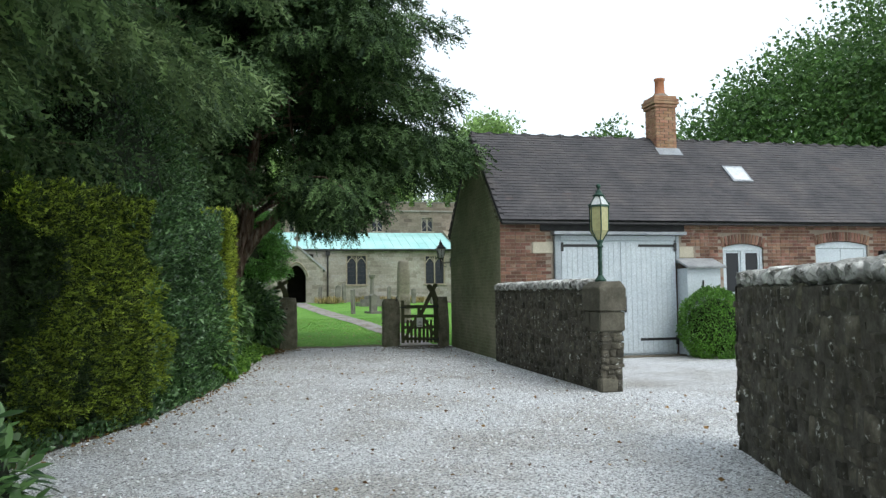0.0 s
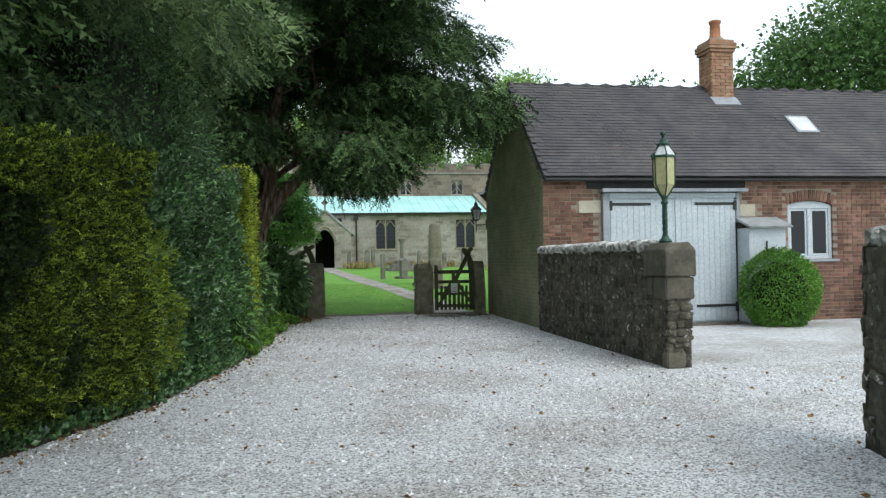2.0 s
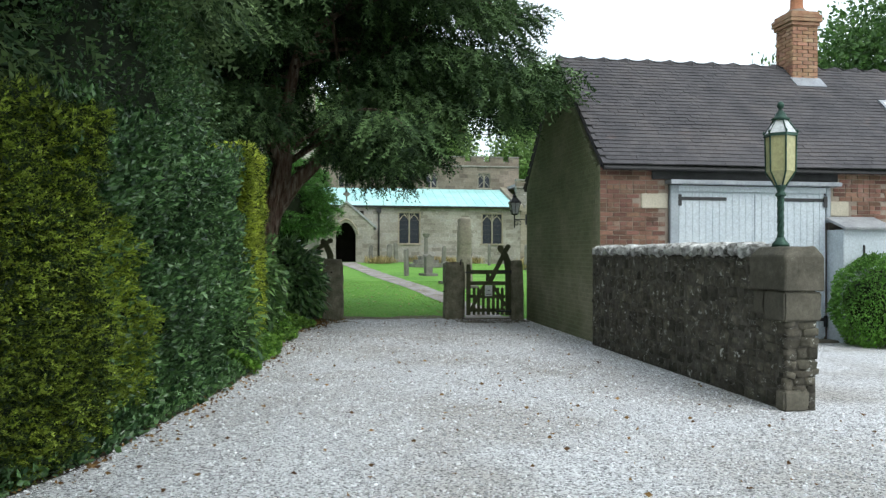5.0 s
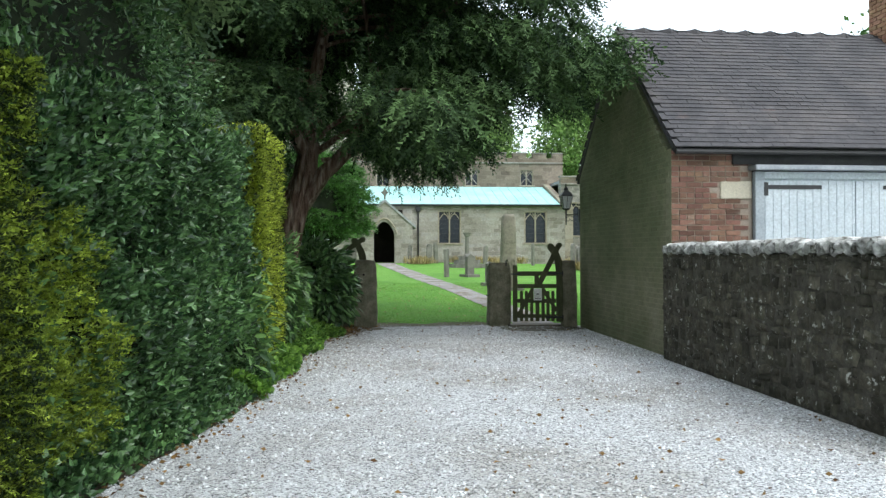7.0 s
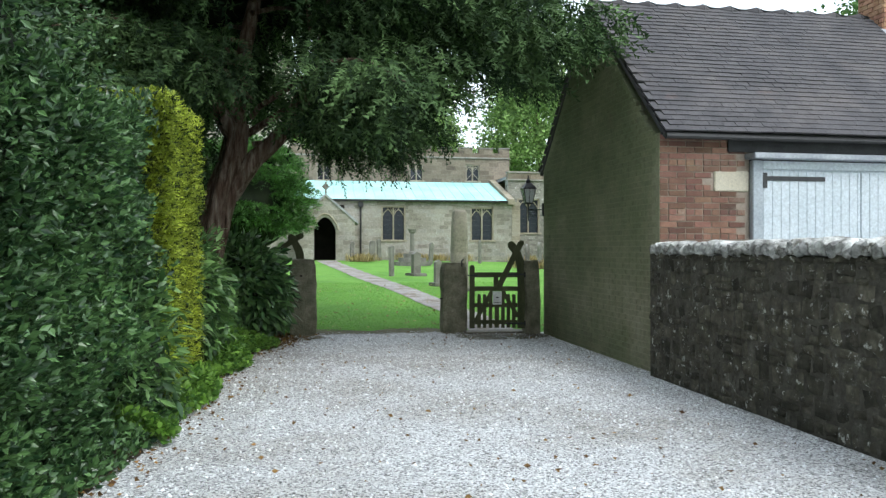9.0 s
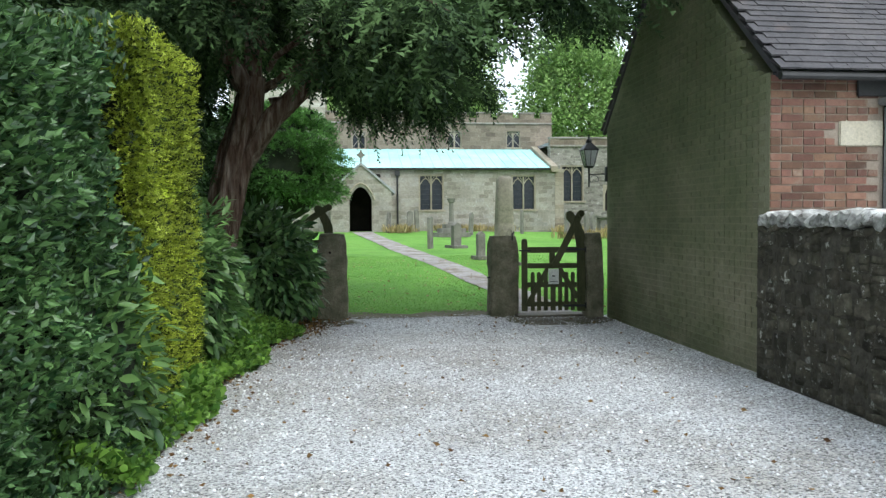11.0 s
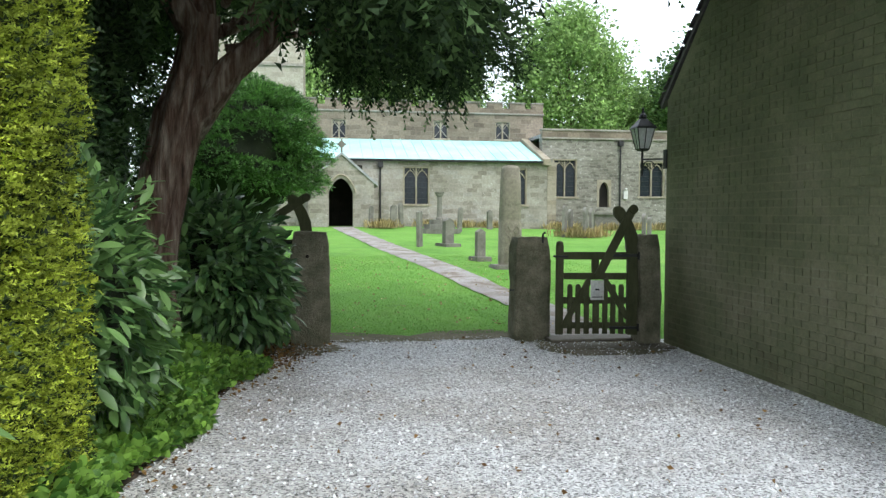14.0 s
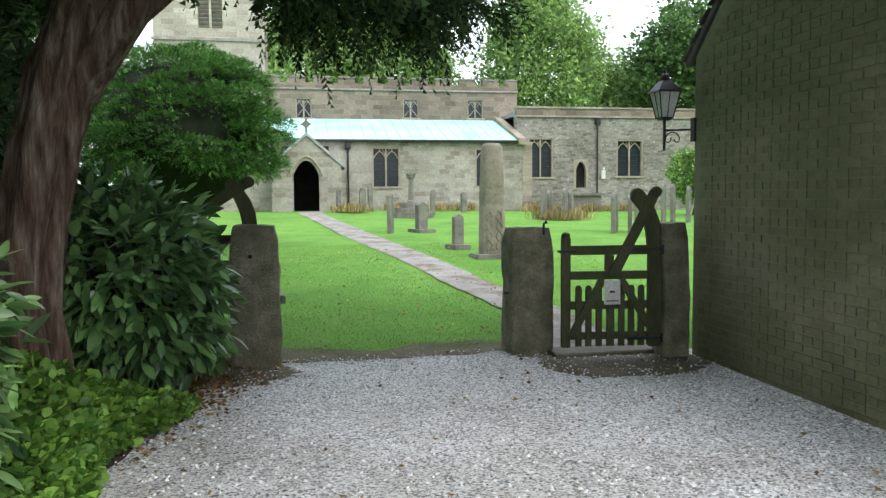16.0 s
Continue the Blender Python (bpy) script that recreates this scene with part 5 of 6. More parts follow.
holes_c = [(13.15, 14.65, 2.62, 4.82), (15.9, 16.7, 2.0, 3.6), (18.45, 20.1, 2.66, 4.75)]
holed_wall("wall", 12.5, 26.0, 0.2, 5.95, CY, 0.6, holes_c, M["chancel"], "lichen-spotted rubble chancel wall")
church_window(*holes_c[0], CY, 2, 0.1)
church_window(*holes_c[2], CY, 2, 0.1)
# lancet window; a near-black sheet paints the shade in its opening
w = part("priest_door", boxes((15.9, CY + 0.25, 2.0, 16.7, CY + 0.3, 3.6)), M["dark"], church, "small arched lancet window, shade inside painted near-black")
prof = [(15.86, 3.62), (15.86, 3.0)] + [(15.9 + 0.1 + 0.6 * t / 1.0, 3.0 + 0.48 * math.sin(math.pi * t) ** 0.7) for t in np.linspace(0, 1, 14)] + [(16.74, 3.0), (16.74, 3.62)]
part("arch", prism(prof, 0.26, Matrix.Translation((0, CY - 0.01, 0))), M["dressing"], w)
part("jamb", boxes((15.86, CY - 0.01, 2.0, 16.0, CY + 0.24, 2.999)), M["dressing"], w)
part("jamb", boxes((16.6, CY - 0.01, 2.0, 16.74, CY + 0.24, 2.999)), M["dressing"], w)
part("wall", boxes((26.0, CY, 0.2, 26.6, CY + 7, 5.95)), M["side"], church)
part("wall", boxes((12.42, AY + 0.02, 0.2, 12.95, NY, 4.5)), M["side"], church)
part("string_course", boxes((12.45, CY - 0.1, 5.951, 26.3, CY + 0.5, 6.06), bevel=0.02), M["coursestone"], church)
part("parapet", boxes((12.5, CY - 0.02, 6.061, 26.2, CY + 0.4, 6.45), bevel=0.0), M["nave"], church)
part("coping", rough(boxes((12.45, CY - 0.08, 6.451, 26.3, CY + 0.46, 6.56), bevel=0.02), 0.02, 2, 1), M["coursestone"], church)
part("roof", boxes((12.6, CY + 0.5, 6.1, 26.2, CY + 7, 6.3)), M["lead"], church)
# nave parapet with battlements
part("string_course", boxes((-1.45, NY - 0.1, 7.721, 13.55, NY + 0.5, 7.82), bevel=0.02), M["coursestone"], church)
part("parapet", boxes((-1.4, NY, 7.821, 13.5, NY + 0.4, 8.12)), M["nave"], church)
x = -1.4
while x < 13.3:
    w_ = 0.95
    part("merlon", boxes((x, NY, 8.121, min(x + w_, 13.5), NY + 0.4, 8.42)), M["nave"], church)
    part("merlon_cap", rough(boxes((x - 0.04, NY - 0.06, 8.421, min(x + w_, 13.5) + 0.04, NY + 0.46, 8.5), bevel=0.02), 0.015, 3), M["coursestone"], church)
    x += 1.42
part("wall", boxes((12.9, NY + 0.61, 4.4, 13.5, NY + 8, 7.72)), M["side"], church)
# copper aisle roof with standing seams
x0r, x1r, y0r, y1r, z0r, z1r = -6.2, 12.05, AY - 0.18, NY - 0.01, 4.56, 6.08
part("copper_roof", prism([(y0r, z0r - 0.04), (y1r, z1r - 0.04), (y1r, z1r), (y0r, z0r)], x1r - x0r, Matrix.Translation((x1r, 0, 0)) @ Matrix.Rotation(radians(90), 4, "Z")), M["copper"], church, "pale turquoise copper sheet roof with standing seams")
x = x0r + 0.2
while x < x1r:
    part("seam", tube([(x, y0r, z0r + 0.015), (x, y1r, z1r + 0.015)], [0.022, 0.022], 4), M["copper"], church)
    x += 0.62
part("gutter", boxes((-6.2, AY - 0.26, 4.44, 12.1, AY - 0.1, 4.55), bevel=0.02), M["timber_dark"], church)
part("gable_coping", prism([(y0r - 0.1, z0r - 0.12), (y1r, z1r + 0.0), (y1r, z1r + 0.2), (y0r - 0.1, z0r + 0.1)], 0.4, Matrix.Translation((12.5, 0, 0)) @ Matrix.Rotation(radians(90), 4, "Z")), M["dressing"], church)
part("kneeler", boxes((12.1, AY - 0.32, 4.3, 12.52, AY - 0.0, 4.66), bevel=0.03), M["dressing"], church)
for xp, yp, zt in ((2.98, AY, 4.4), (17.25, CY, 5.9)):
    part("downpipe", tube([(xp, yp - 0.1, 0.5), (xp, yp - 0.1, zt - 0.3)], [0.05, 0.05], 8), M["iron"], church)
    part("hopper", boxes((xp - 0.14, yp - 0.24, zt - 0.32, xp + 0.14, yp - 0.01, zt), bevel=0.02), M["iron"], church)
# porch
PX0, PX1, PEZ, PAZ, PXM = -0.82, 2.46, 3.12, 4.5, 0.83
outer = [(PX0, 0.3), (0.19, 0.3), (0.19, 2.62)]
outer += [(0.19 + (1.39 - 0.19) * t, 2.62 + 0.72 * math.sin(math.pi * t) ** 0.75) for t in np.linspace(0.03, 0.97, 17)]
outer += [(1.39, 2.62), (1.39, 0.3), (PX1, 0.3), (PX1, PEZ), (PXM, PAZ), (PX0, PEZ)]
porch = part("porch", prism(outer, 0.55, Matrix.Translation((0, PY, 0))), M["aisle"], church, "gabled stone porch with round-arched doorway")
part("wall", boxes((PX0, PY + 0.551, 0.3, PX0 + 0.45, AY - 0.002, PEZ)), M["side"], porch)
part("wall", boxes((PX1 - 0.45, PY + 0.551, 0.3, PX1, AY - 0.002, PEZ)), M["side"], porch)
# Back of the porch coloured near-black as its inner shade.
part("inner_wall", boxes((PX0 + 0.46, AY - 0.1, 0.3, PX1 - 0.46, AY - 0.01, 4.2)), M["dark"], porch)
ring_o = [(0.04 + (1.54 - 0.04) * t, 2.62 + 0.9 * math.sin(math.pi * t) ** 0.75) for t in np.linspace(0, 1, 22)]
part("hood_mould", tube([(x_, PY - 0.03, z_) for x_, z_ in ring_o], [0.06] * 22, 6), M["dressing"], porch)
for sgn in (-1, 1):
    xe = PX0 - 0.18 if sgn < 0 else PX1 + 0.18
    pr = [(xe, PEZ - 0.18), (PXM, PAZ + 0.02), (PXM, PAZ + 0.16), (xe, PEZ - 0.02)]
    part("roof", prism(pr, 3.1, Matrix.Translation((0, PY - 0.08, 0))), M["slate"], porch)
cr = part("cross_finial", boxes((PXM - 0.05, PY + 0.02, PAZ + 0.15, PXM + 0.05, PY + 0.14, PAZ + 0.82), (PXM - 0.22, PY + 0.03, PAZ + 0.5, PXM + 0.22, PY + 0.13, PAZ + 0.6), bevel=0.015), M["tomb"], porch, "carved stone cross")
part("finial_ring", lathe([(0.13, 0), (0.16, 0.0), (0.16, 0.05), (0.13, 0.05)], (0, 0, 0), 16), M["tomb"], porch).matrix_basis = Matrix.Translation((PXM, PY + 0.1, PAZ + 0.55)) @ Matrix.Rotation(radians(90), 4, "X")
# tower
TX0, TX1, TY0 = -7.1, -1.25, 36.9
holes_t = [(-4.75, -3.45, 10.5, 13.2), (-3.75, -3.35, 9.3, 10.2)]
bm = bmesh.new()
box(bm, TX0, TY0, 0.2, -4.75, TY0 + 0.7, 16.2)
box(bm, -3.45, TY0, 0.2, TX1, TY0 + 0.7, 16.2)
box(bm, -4.75, TY0, 0.2, -3.45, TY0 + 0.7, 10.9)
box(bm, -4.75, TY0, 12.9, -3.45, TY0 + 0.7, 16.2)
bmesh.ops.remove_doubles(bm, verts=bm.verts[:], dist=0.001)
part("tower", bm, M["tower"], church, "square pale stone west tower with louvred belfry")
part("wall", boxes((TX1 - 0.7, TY0 + 0.701, 0.2, TX1, TY0 + 6.5, 16.2)), M["side"], church)
part("wall", boxes((TX0, TY0 + 0.701, 0.2, TX0 + 0.7, TY0 + 6.5, 16.2)), M["side"], church)
part("string_course", boxes((TX0 - 0.1, TY0 - 0.1, 10.2, TX1 + 0.1, TY0 + 0.0, 10.36), bevel=0.02), M["coursestone"], church)
# Dark sheet behind the louvres paints the belfry's shade.
bw = part("belfry_window", boxes((-4.75, TY0 + 0.5, 10.9, -3.45, TY0 + 0.55, 12.9)), M["dark"], church, "two-light louvred belfry opening")
part("mullion", boxes((-4.16, TY0 + 0.1, 10.9, -4.04, TY0 + 0.3, 12.9)), M["tower"], bw)
for k in range(9):
    for a, b in ((-4.73, -4.18), (-4.02, -3.47)):
        bm = boxes((a, -0.02, -0.1, b, 0.02, 0.1))
        bmesh.ops.transform(bm, matrix=Matrix.Translation((0, TY0 + 0.3, 11.0 + k * 0.22)) @ Matrix.Rotation(0.7, 4, "X"), verts=bm.verts[:])
        part("louvre", bm, M["coursestone"], bw)
# The slit is a near-black box on the face, shade as colour.
part("slit", boxes((-3.7, TY0 - 0.01, 8.9, -3.45, TY0 + 0.02, 9.5)), M["dark"], church)
x = TX0 - 0.1
while x < TX1:
    part("merlon", boxes((x, TY0, 16.2, x + 0.8, TY0 + 0.5, 17.0)), M["tower"], church)
    x += 1.3
# notice by the chancel
nb = thing("white_notice", "small white notice on the chancel wall", "sign")
part("plate", boxes((17.5, CY - 0.1, 2.5, 17.75, CY - 0.02, 3.0), bevel=0.01), M["white"], nb)
part("lamp", lathe([(0.06, 0), (0.08, 0.05), (0.05, 0.12)], (17.62, CY - 0.12, 3.02), 10), M["white"], nb)


# ---- graves ----
def headstone(label, x, y, w, h, t=0.1, yaw=0.0, lean=0.0, base=False, top="round", mat="tomb"):
    g = thing("gravestone", label, "gravestone", "gravestones")
    z0 = gz(x, y)
    m = Matrix.Translation((x, y, z0)) @ Matrix.Rotation(yaw, 4, "Z") @ Matrix.Rotation(lean, 4, "Y")
    if top == "round":
        pts = [(-w / 2, -0.2), (w / 2, -0.2), (w / 2, h * 0.85)] + [(w / 2 * math.cos(a), h * 0.85 + h * 0.15 * math.sin(a)) for a in np.linspace(0.2, math.pi - 0.2, 8)] + [(-w / 2, h * 0.85)]
    elif top == "peak":
        pts = [(-w / 2, -0.2), (w / 2, -0.2), (w / 2, h - w * 0.35), (0, h), (-w / 2, h - w * 0.35)]
    else:
        pts = [(-w / 2, -0.2), (w / 2, -0.2), (w / 2, h), (-w / 2, h)]
    bm_ = prism(pts, t, m @ Matrix.Translation((0, -t / 2, 0)))
    bmesh.ops.bevel(bm_, geom=bm_.edges[:], offset=0.008, segments=1, affect="EDGES")
    part("stone", bm_, M[mat], g)
    if base:
        part("base", boxes((-w * 0.9, -t * 1.6, -0.1, w * 0.9, t * 1.6, 0.1), bevel=0.015, m=Matrix.Translation((x, y, z0)) @ Matrix.Rotation(yaw, 4, "Z")), M[mat], g)
    return g


headstone("thin leaning grey slate headstone on the lawn", 2.95, 15, 0.55, 1.12, 0.1, 1.25, -0.07, top="flat")
headstone("slim grey headstone with pointed top on a plinth", 3.9, 15.2, 0.3, 0.92, 0.26, 0.3, 0, True, "peak")
headstone("small square-topped headstone on a low plinth", 3.79, 9.55, 0.23, 0.8, 0.16, 0.25, 0, True, "peak")
headstone("little pale headstone against the aisle wall", 3.4, 29.5, 0.35, 1.15, 0.1, 0.4, 0.05)
headstone("lichened headstone near the aisle wall", 3.85, 29.8, 0.35, 1.25, 0.1, 0.9, -0.05)
headstone("lichened headstone near the porch", 2.2, 28.3, 0.3, 1.1, 0.1, 0.9, 0.06)
headstone("grey headstone below the aisle window", 6.2, 26, 0.3, 1.15, 0.1, 0.8, 0.08)
headstone("short pillar headstone by the wall", 8.3, 29, 0.25, 1.0, 0.2, 0.2, 0, False, "peak")
headstone("narrow headstone behind the carved shaft", 9.3, 28, 0.25, 1.3, 0.12, 1.0, 0)
for k, (dx, dy, hh, ln2) in enumerate(((0, 0, 1.35, 0.05), (0.45, 0.5, 1.2, -0.06), (0.85, -0.2, 1.3, 0.02), (1.35, 0.4, 1.25, 0.0))):
    headstone("weathered headstone in the lichened row", 10.0 + dx, 22 + dy, 0.45, hh, 0.12, 1.0, ln2)
for k, (dx, dy, hh) in enumerate(((0, 0, 1.2), (0.35, 0.6, 1.3), (0.6, -0.3, 1.05), (0.9, 0.8, 1.15))):
    headstone("tall weathered headstone beyond the wicket gate", 9.5 + dx, 14 + dy, 0.4, hh, 0.12, 1.1, 0.03 * (k - 1))
for k, (dx, dy, hh) in enumerate(((0, 0, 1.5), (0.6, 0.4, 1.5), (1.1, 0.1, 1.4))):
    headstone("old leaning headstone near the chancel", 14.2 + dx, 20 + dy, 0.45, hh, 0.12, 0.9, 0.05 * (k - 1))
headstone("low grave marker in the lawn", -0.28, 3.3, 0.3, 0.22, 0.2, 0.1, 0, True, "flat")
headstone("pale leaning headstone beyond the clipped yew", -2.7, 17, 0.45, 1.1, 0.12, 0.3, 0.04)
headstone("pale headstone beyond the clipped yew", -4.6, 17.5, 0.45, 1.2, 0.12, 0.2, -0.03)
# table tomb
tt = thing("table_tomb", "grey stone table tomb against the chancel", "tomb")
part("slab", boxes((14.6, 31.2, 1.55, 16.6, 32.2, 1.68), bevel=0.02), M["tomb"], tt)
part("chest", boxes((14.8, 31.35, 0.6, 16.4, 32.05, 1.549)), M["tomb"], tt)
# sundial column on steps
sd = thing("column_on_steps", "dark stone column on octagonal stone steps", "monument")
for k, (r, h0, h1) in enumerate(((0.95, 0, 0.2), (0.7, 0.201, 0.4), (0.45, 0.401, 0.6))):
    part("step", lathe([(r, h0), (r, h1)], (4.95, 24, gz(5, 24)), 8), M["tomb"], sd)
part("column", lathe([(0.17, 0.6), (0.17, 0.68), (0.12, 0.72), (0.1, 1.6), (0.17, 1.66), (0.17, 1.72), (0.2, 1.76), (0.2, 1.82)], (4.95, 24, gz(5, 24)), 10), M["tomb"], sd)
# carved shaft of an old cross
cs = thing("carved_cross_shaft", "tall weathered sandstone cross shaft carved with knotwork", "monument")
bm = bmesh.new()
secs = [(0.0, 0.27, 0.2), (0.1, 0.265, 0.2), (1.02, 0.245, 0.19), (1.06, 0.225, 0.175), (1.1, 0.235, 0.185), (1.9, 0.215, 0.17), (2.2, 0.2, 0.16), (2.28, 0.15, 0.12)]
prev = None
for z, hx, hy in secs:
    rg = []
    for k in range(20):
        a = 2 * math.pi * k / 20
        cxx, syy = math.cos(a), math.sin(a)
        s_ = 1 / max(abs(cxx), abs(syy)) ** 0.8
        p = Vector((cxx * s_ * hx, syy * s_ * hy, z))
        rg.append(bm.verts.new(p + noise.noise_vector(p * 5) * 0.02))
    if prev:
        for k in range(20):
            bm.faces.new((prev[k], prev[(k + 1) % 20], rg[(k + 1) % 20], rg[k]))
    prev = rg
bm.faces.new(prev)
SX, SY = 4.06, 7.55
part("shaft", bm, M["shaft"], cs, smooth=True).matrix_basis = Matrix.Translation((SX, SY, gz(SX, SY)))
for cx_ in (-0.1, 0.1):
    for ph in (0, math.pi):
        pts_ = [(SX + cx_ + 0.06 * math.sin(t * 13 + ph), SY - 0.2 + 0.012 * t, gz(SX, SY) + 0.15 + 0.8 * t) for t in np.linspace(0, 1, 30)]
        part("carving", tube(pts_, [0.014] * 30, 5), M["shaft"], cs)
part("plinth", rough(boxes((SX - 0.42, SY - 0.36, gz(SX, SY) - 0.1, SX + 0.42, SY + 0.36, gz(SX, SY) + 0.07), bevel=0.03), 0.02, 4), M["tomb"], cs)


# ---- planting ----
def hedge(name, label, y0, y1, off, depth, h, layers, bulge=0.12, end=True, seed=0):
    """A clipped hedge along the drive edge: a near-black core painting the inner shade, with leaf layers on the drive
    side, top and near end.
    """
    t_ = thing(name, label, "hedge")
    fx = lambda y: edge_x(y) - off
    bm_ = bmesh.new()
    ysn = np.linspace(y0 + 0.22, y1 - 0.1, 14)
    rows_ = []
    for y in ysn:
        rows_.append([bm_.verts.new((fx(y) + dx, y, zz)) for dx, zz in ((-0.26, 0.0), (-0.32, h * 0.5), (-0.4, h - 0.35), (-depth + 0.1, h - 0.35), (-depth + 0.1, 0.0))])
    for p, q in zip(rows_, rows_[1:]):
        for k in range(4):
            bm_.faces.new((p[k], q[k], q[k + 1], p[k + 1]))
    bm_.faces.new(rows_[0])
    bm_.faces.new(rows_[-1][::-1])
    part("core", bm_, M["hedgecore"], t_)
    for nm, mat, n_, size, aspect, keep_ in layers:
        u, v, pick = rng.uniform(y0, y1, n_), rng.random(n_), rng.random(n_)
        P, O = np.zeros((n_, 3)), np.zeros((n_, 3))
        for i in range(n_):
            if pick[i] < 0.68:
                z_ = v[i] * h
                b_ = bulge * noise.noise(Vector((u[i] * 1.6 + seed, z_ * 1.6, 0))) + 0.5 * bulge * noise.noise(Vector((u[i] * 5 + seed, z_ * 5, 0))) + 0.05 * noise.noise(Vector((u[i] * 13 + seed, z_ * 13, 2)))
                P[i] = (fx(u[i]) - 0.08 + b_ + rng.uniform(-0.16, 0.05), u[i], z_)
                O[i] = (1, -0.15, 0.45)
            elif pick[i] < 0.86 or not end:
                x_ = fx(u[i]) - v[i] * depth
                P[i] = (x_, u[i], h - 0.06 + bulge * noise.noise(Vector((x_ * 2 + seed, u[i] * 2, 5))) + rng.uniform(-0.1, 0.08))
                O[i] = (0.2, 0, 1)
            else:
                z_ = v[i] * h
                x_ = fx(y0) - rng.random() * depth
                P[i] = (x_, y0 + bulge * noise.noise(Vector((x_ * 2 + seed, z_ * 2, 9))) + rng.uniform(-0.05, 0.08), z_)
                O[i] = (0.1, -1, 0.4)
        k_ = np.array([keep_(p) for p in P])
        if mat.startswith("gold"):
            part(nm, sprigs(nm, P[k_], O[k_], size * 1.5, 6, size * 0.7, size * 0.5, 0.0, 0.45), M[mat], t_)
        else:
            part(nm, leaf_mesh(nm, P[k_], O[k_], size, aspect, 0.0), M[mat], t_)
    return t_


def gold_patch(p):
    """Golden conifer growing through the lower holly."""
    return 0.2 < p[2] < 1.55 - 0.4 * (p[1] + 10.2) + 0.5 * noise.noise(Vector(p) * 1.5) and p[1] < -9.6 + 0.5 * noise.noise(Vector(p) * 1.3)


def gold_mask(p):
    """Golden growth on the drive side and the top; the browned near end stays dark as painted shade."""
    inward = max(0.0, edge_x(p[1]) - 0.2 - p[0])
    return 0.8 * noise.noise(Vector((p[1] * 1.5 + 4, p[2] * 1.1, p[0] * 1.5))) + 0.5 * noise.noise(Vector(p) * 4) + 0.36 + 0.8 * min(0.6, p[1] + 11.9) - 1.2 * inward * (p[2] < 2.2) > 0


# Sprays thinned on the near end so the dark core shows as shade.
hedge("conifer_hedge", "clipped yellow-green conifer hedge with dark patches of painted shade", -12.6, -10.75, 0.06, 1.6, 2.5, [("shaded_sprays", "goldin", 30000, 0.055, 0.34, lambda p: p[0] > edge_x(p[1]) - 0.35 or p[2] > 2.2 or rng.random() < 0.4), ("golden_sprays", "goldgreen", 40000, 0.05, 0.36, gold_mask)], 0.2)
hedge("holly_hedge", "dense dark glossy holly hedge", -10.8, -6.5, 0.12, 1.3, 2.62, [("holly_leaves", "holly", 62000, 0.065, 0.55, lambda p: not gold_patch(p) or rng.random() < 0.2), ("golden_sprays", "goldgreen", 46000, 0.05, 0.45, gold_patch)], 0.34, seed=3)
# Some shade-coloured sprays are mixed among the golden ones.
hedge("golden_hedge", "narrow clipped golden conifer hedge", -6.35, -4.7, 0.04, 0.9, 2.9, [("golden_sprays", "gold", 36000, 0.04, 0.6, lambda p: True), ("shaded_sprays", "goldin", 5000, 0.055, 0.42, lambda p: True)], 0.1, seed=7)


def shrub(name, label, centre, radii, n_, size, aspect, mat, lump=0.2, low=-0.75, core=True, inner=0.72, droop=0.3):
    t_ = thing(name, label, "shrub")
    if core:
        # Dark core fills the gaps between leaves with painted shade.
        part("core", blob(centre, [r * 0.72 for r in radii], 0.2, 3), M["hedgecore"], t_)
    P, O = shell(n_, centre, radii, inner, lump, 0.9, low)
    k_ = P[:, 2] > 0.02
    grow = oval_leaves if mat in ("laurel", "privet") else leaf_mesh
    part("leaves", grow("leaves", P[k_], O[k_], size, aspect, droop), M[mat], t_)
    return t_


shrub("box_ball", "clipped bright green box ball by the doors", (8.42, -5.78, 0.66), (0.71, 0.68, 0.78), 19000, 0.05, 0.5, "box", 0.1, -0.97, inner=0.84)
shrub("laurel_shrub", "glossy dark laurel shrub beside the gatepost", (-1.16, -0.82, 0.82), (0.72, 0.62, 0.88), 4200, 0.19, 0.38, "laurel", 0.22, -0.9, inner=0.62, droop=0.5)
shrub("laurel_shrub", "leafy laurel shrub under the golden hedge", (-1.72, -3.9, 0.92), (0.62, 0.95, 0.9), 4200, 0.15, 0.34, "privet", 0.25, -0.9, inner=0.6, droop=0.4)
shrub("laurel_shrub", "broad-leaved evergreen shrub at the hedge foot", (-1.72, -6.7, 0.6), (0.5, 0.8, 0.75), 1500, 0.14, 0.36, "privet", 0.25, -0.9, inner=0.6, droop=0.3)
shrub("laurel_shrub", "young laurel shrub at the drive edge", (-2.03, -16.0, 0.4), (0.3, 0.35, 0.42), 500, 0.13, 0.36, "laurel", 0.25, -0.9, inner=0.5)
shrub("holly_bush", "tall dark holly behind the hedge", (-3.1, -8.3, 2.5), (1.4, 2.7, 2.75), 32000, 0.06, 0.5, "holly", 0.3, -0.6, inner=0.8, droop=0.1)
shrub("holly_bush", "dark evergreen bush behind the trunk", (-3.25, -2.7, 1.9), (1.4, 1.9, 2.4), 16000, 0.075, 0.5, "holly", 0.3, -0.7, inner=0.75)
shrub("holly_bush", "tall dark evergreen bush behind the garden wall", (-3.75, 2.4, 2.8), (1.4, 1.6, 3.3), 22000, 0.08, 0.5, "holly", 0.3, -0.8, inner=0.78)
shrub("potted_shrub", "loose green shrub by the brick wall", (11.2, -5.5, 0.75), (0.4, 0.38, 0.42), 1500, 0.06, 0.4, "topi", 0.3, -0.8, inner=0.5)
pot = thing("plant_pot", "dark glazed plant pot against the brick wall", "plant pot")
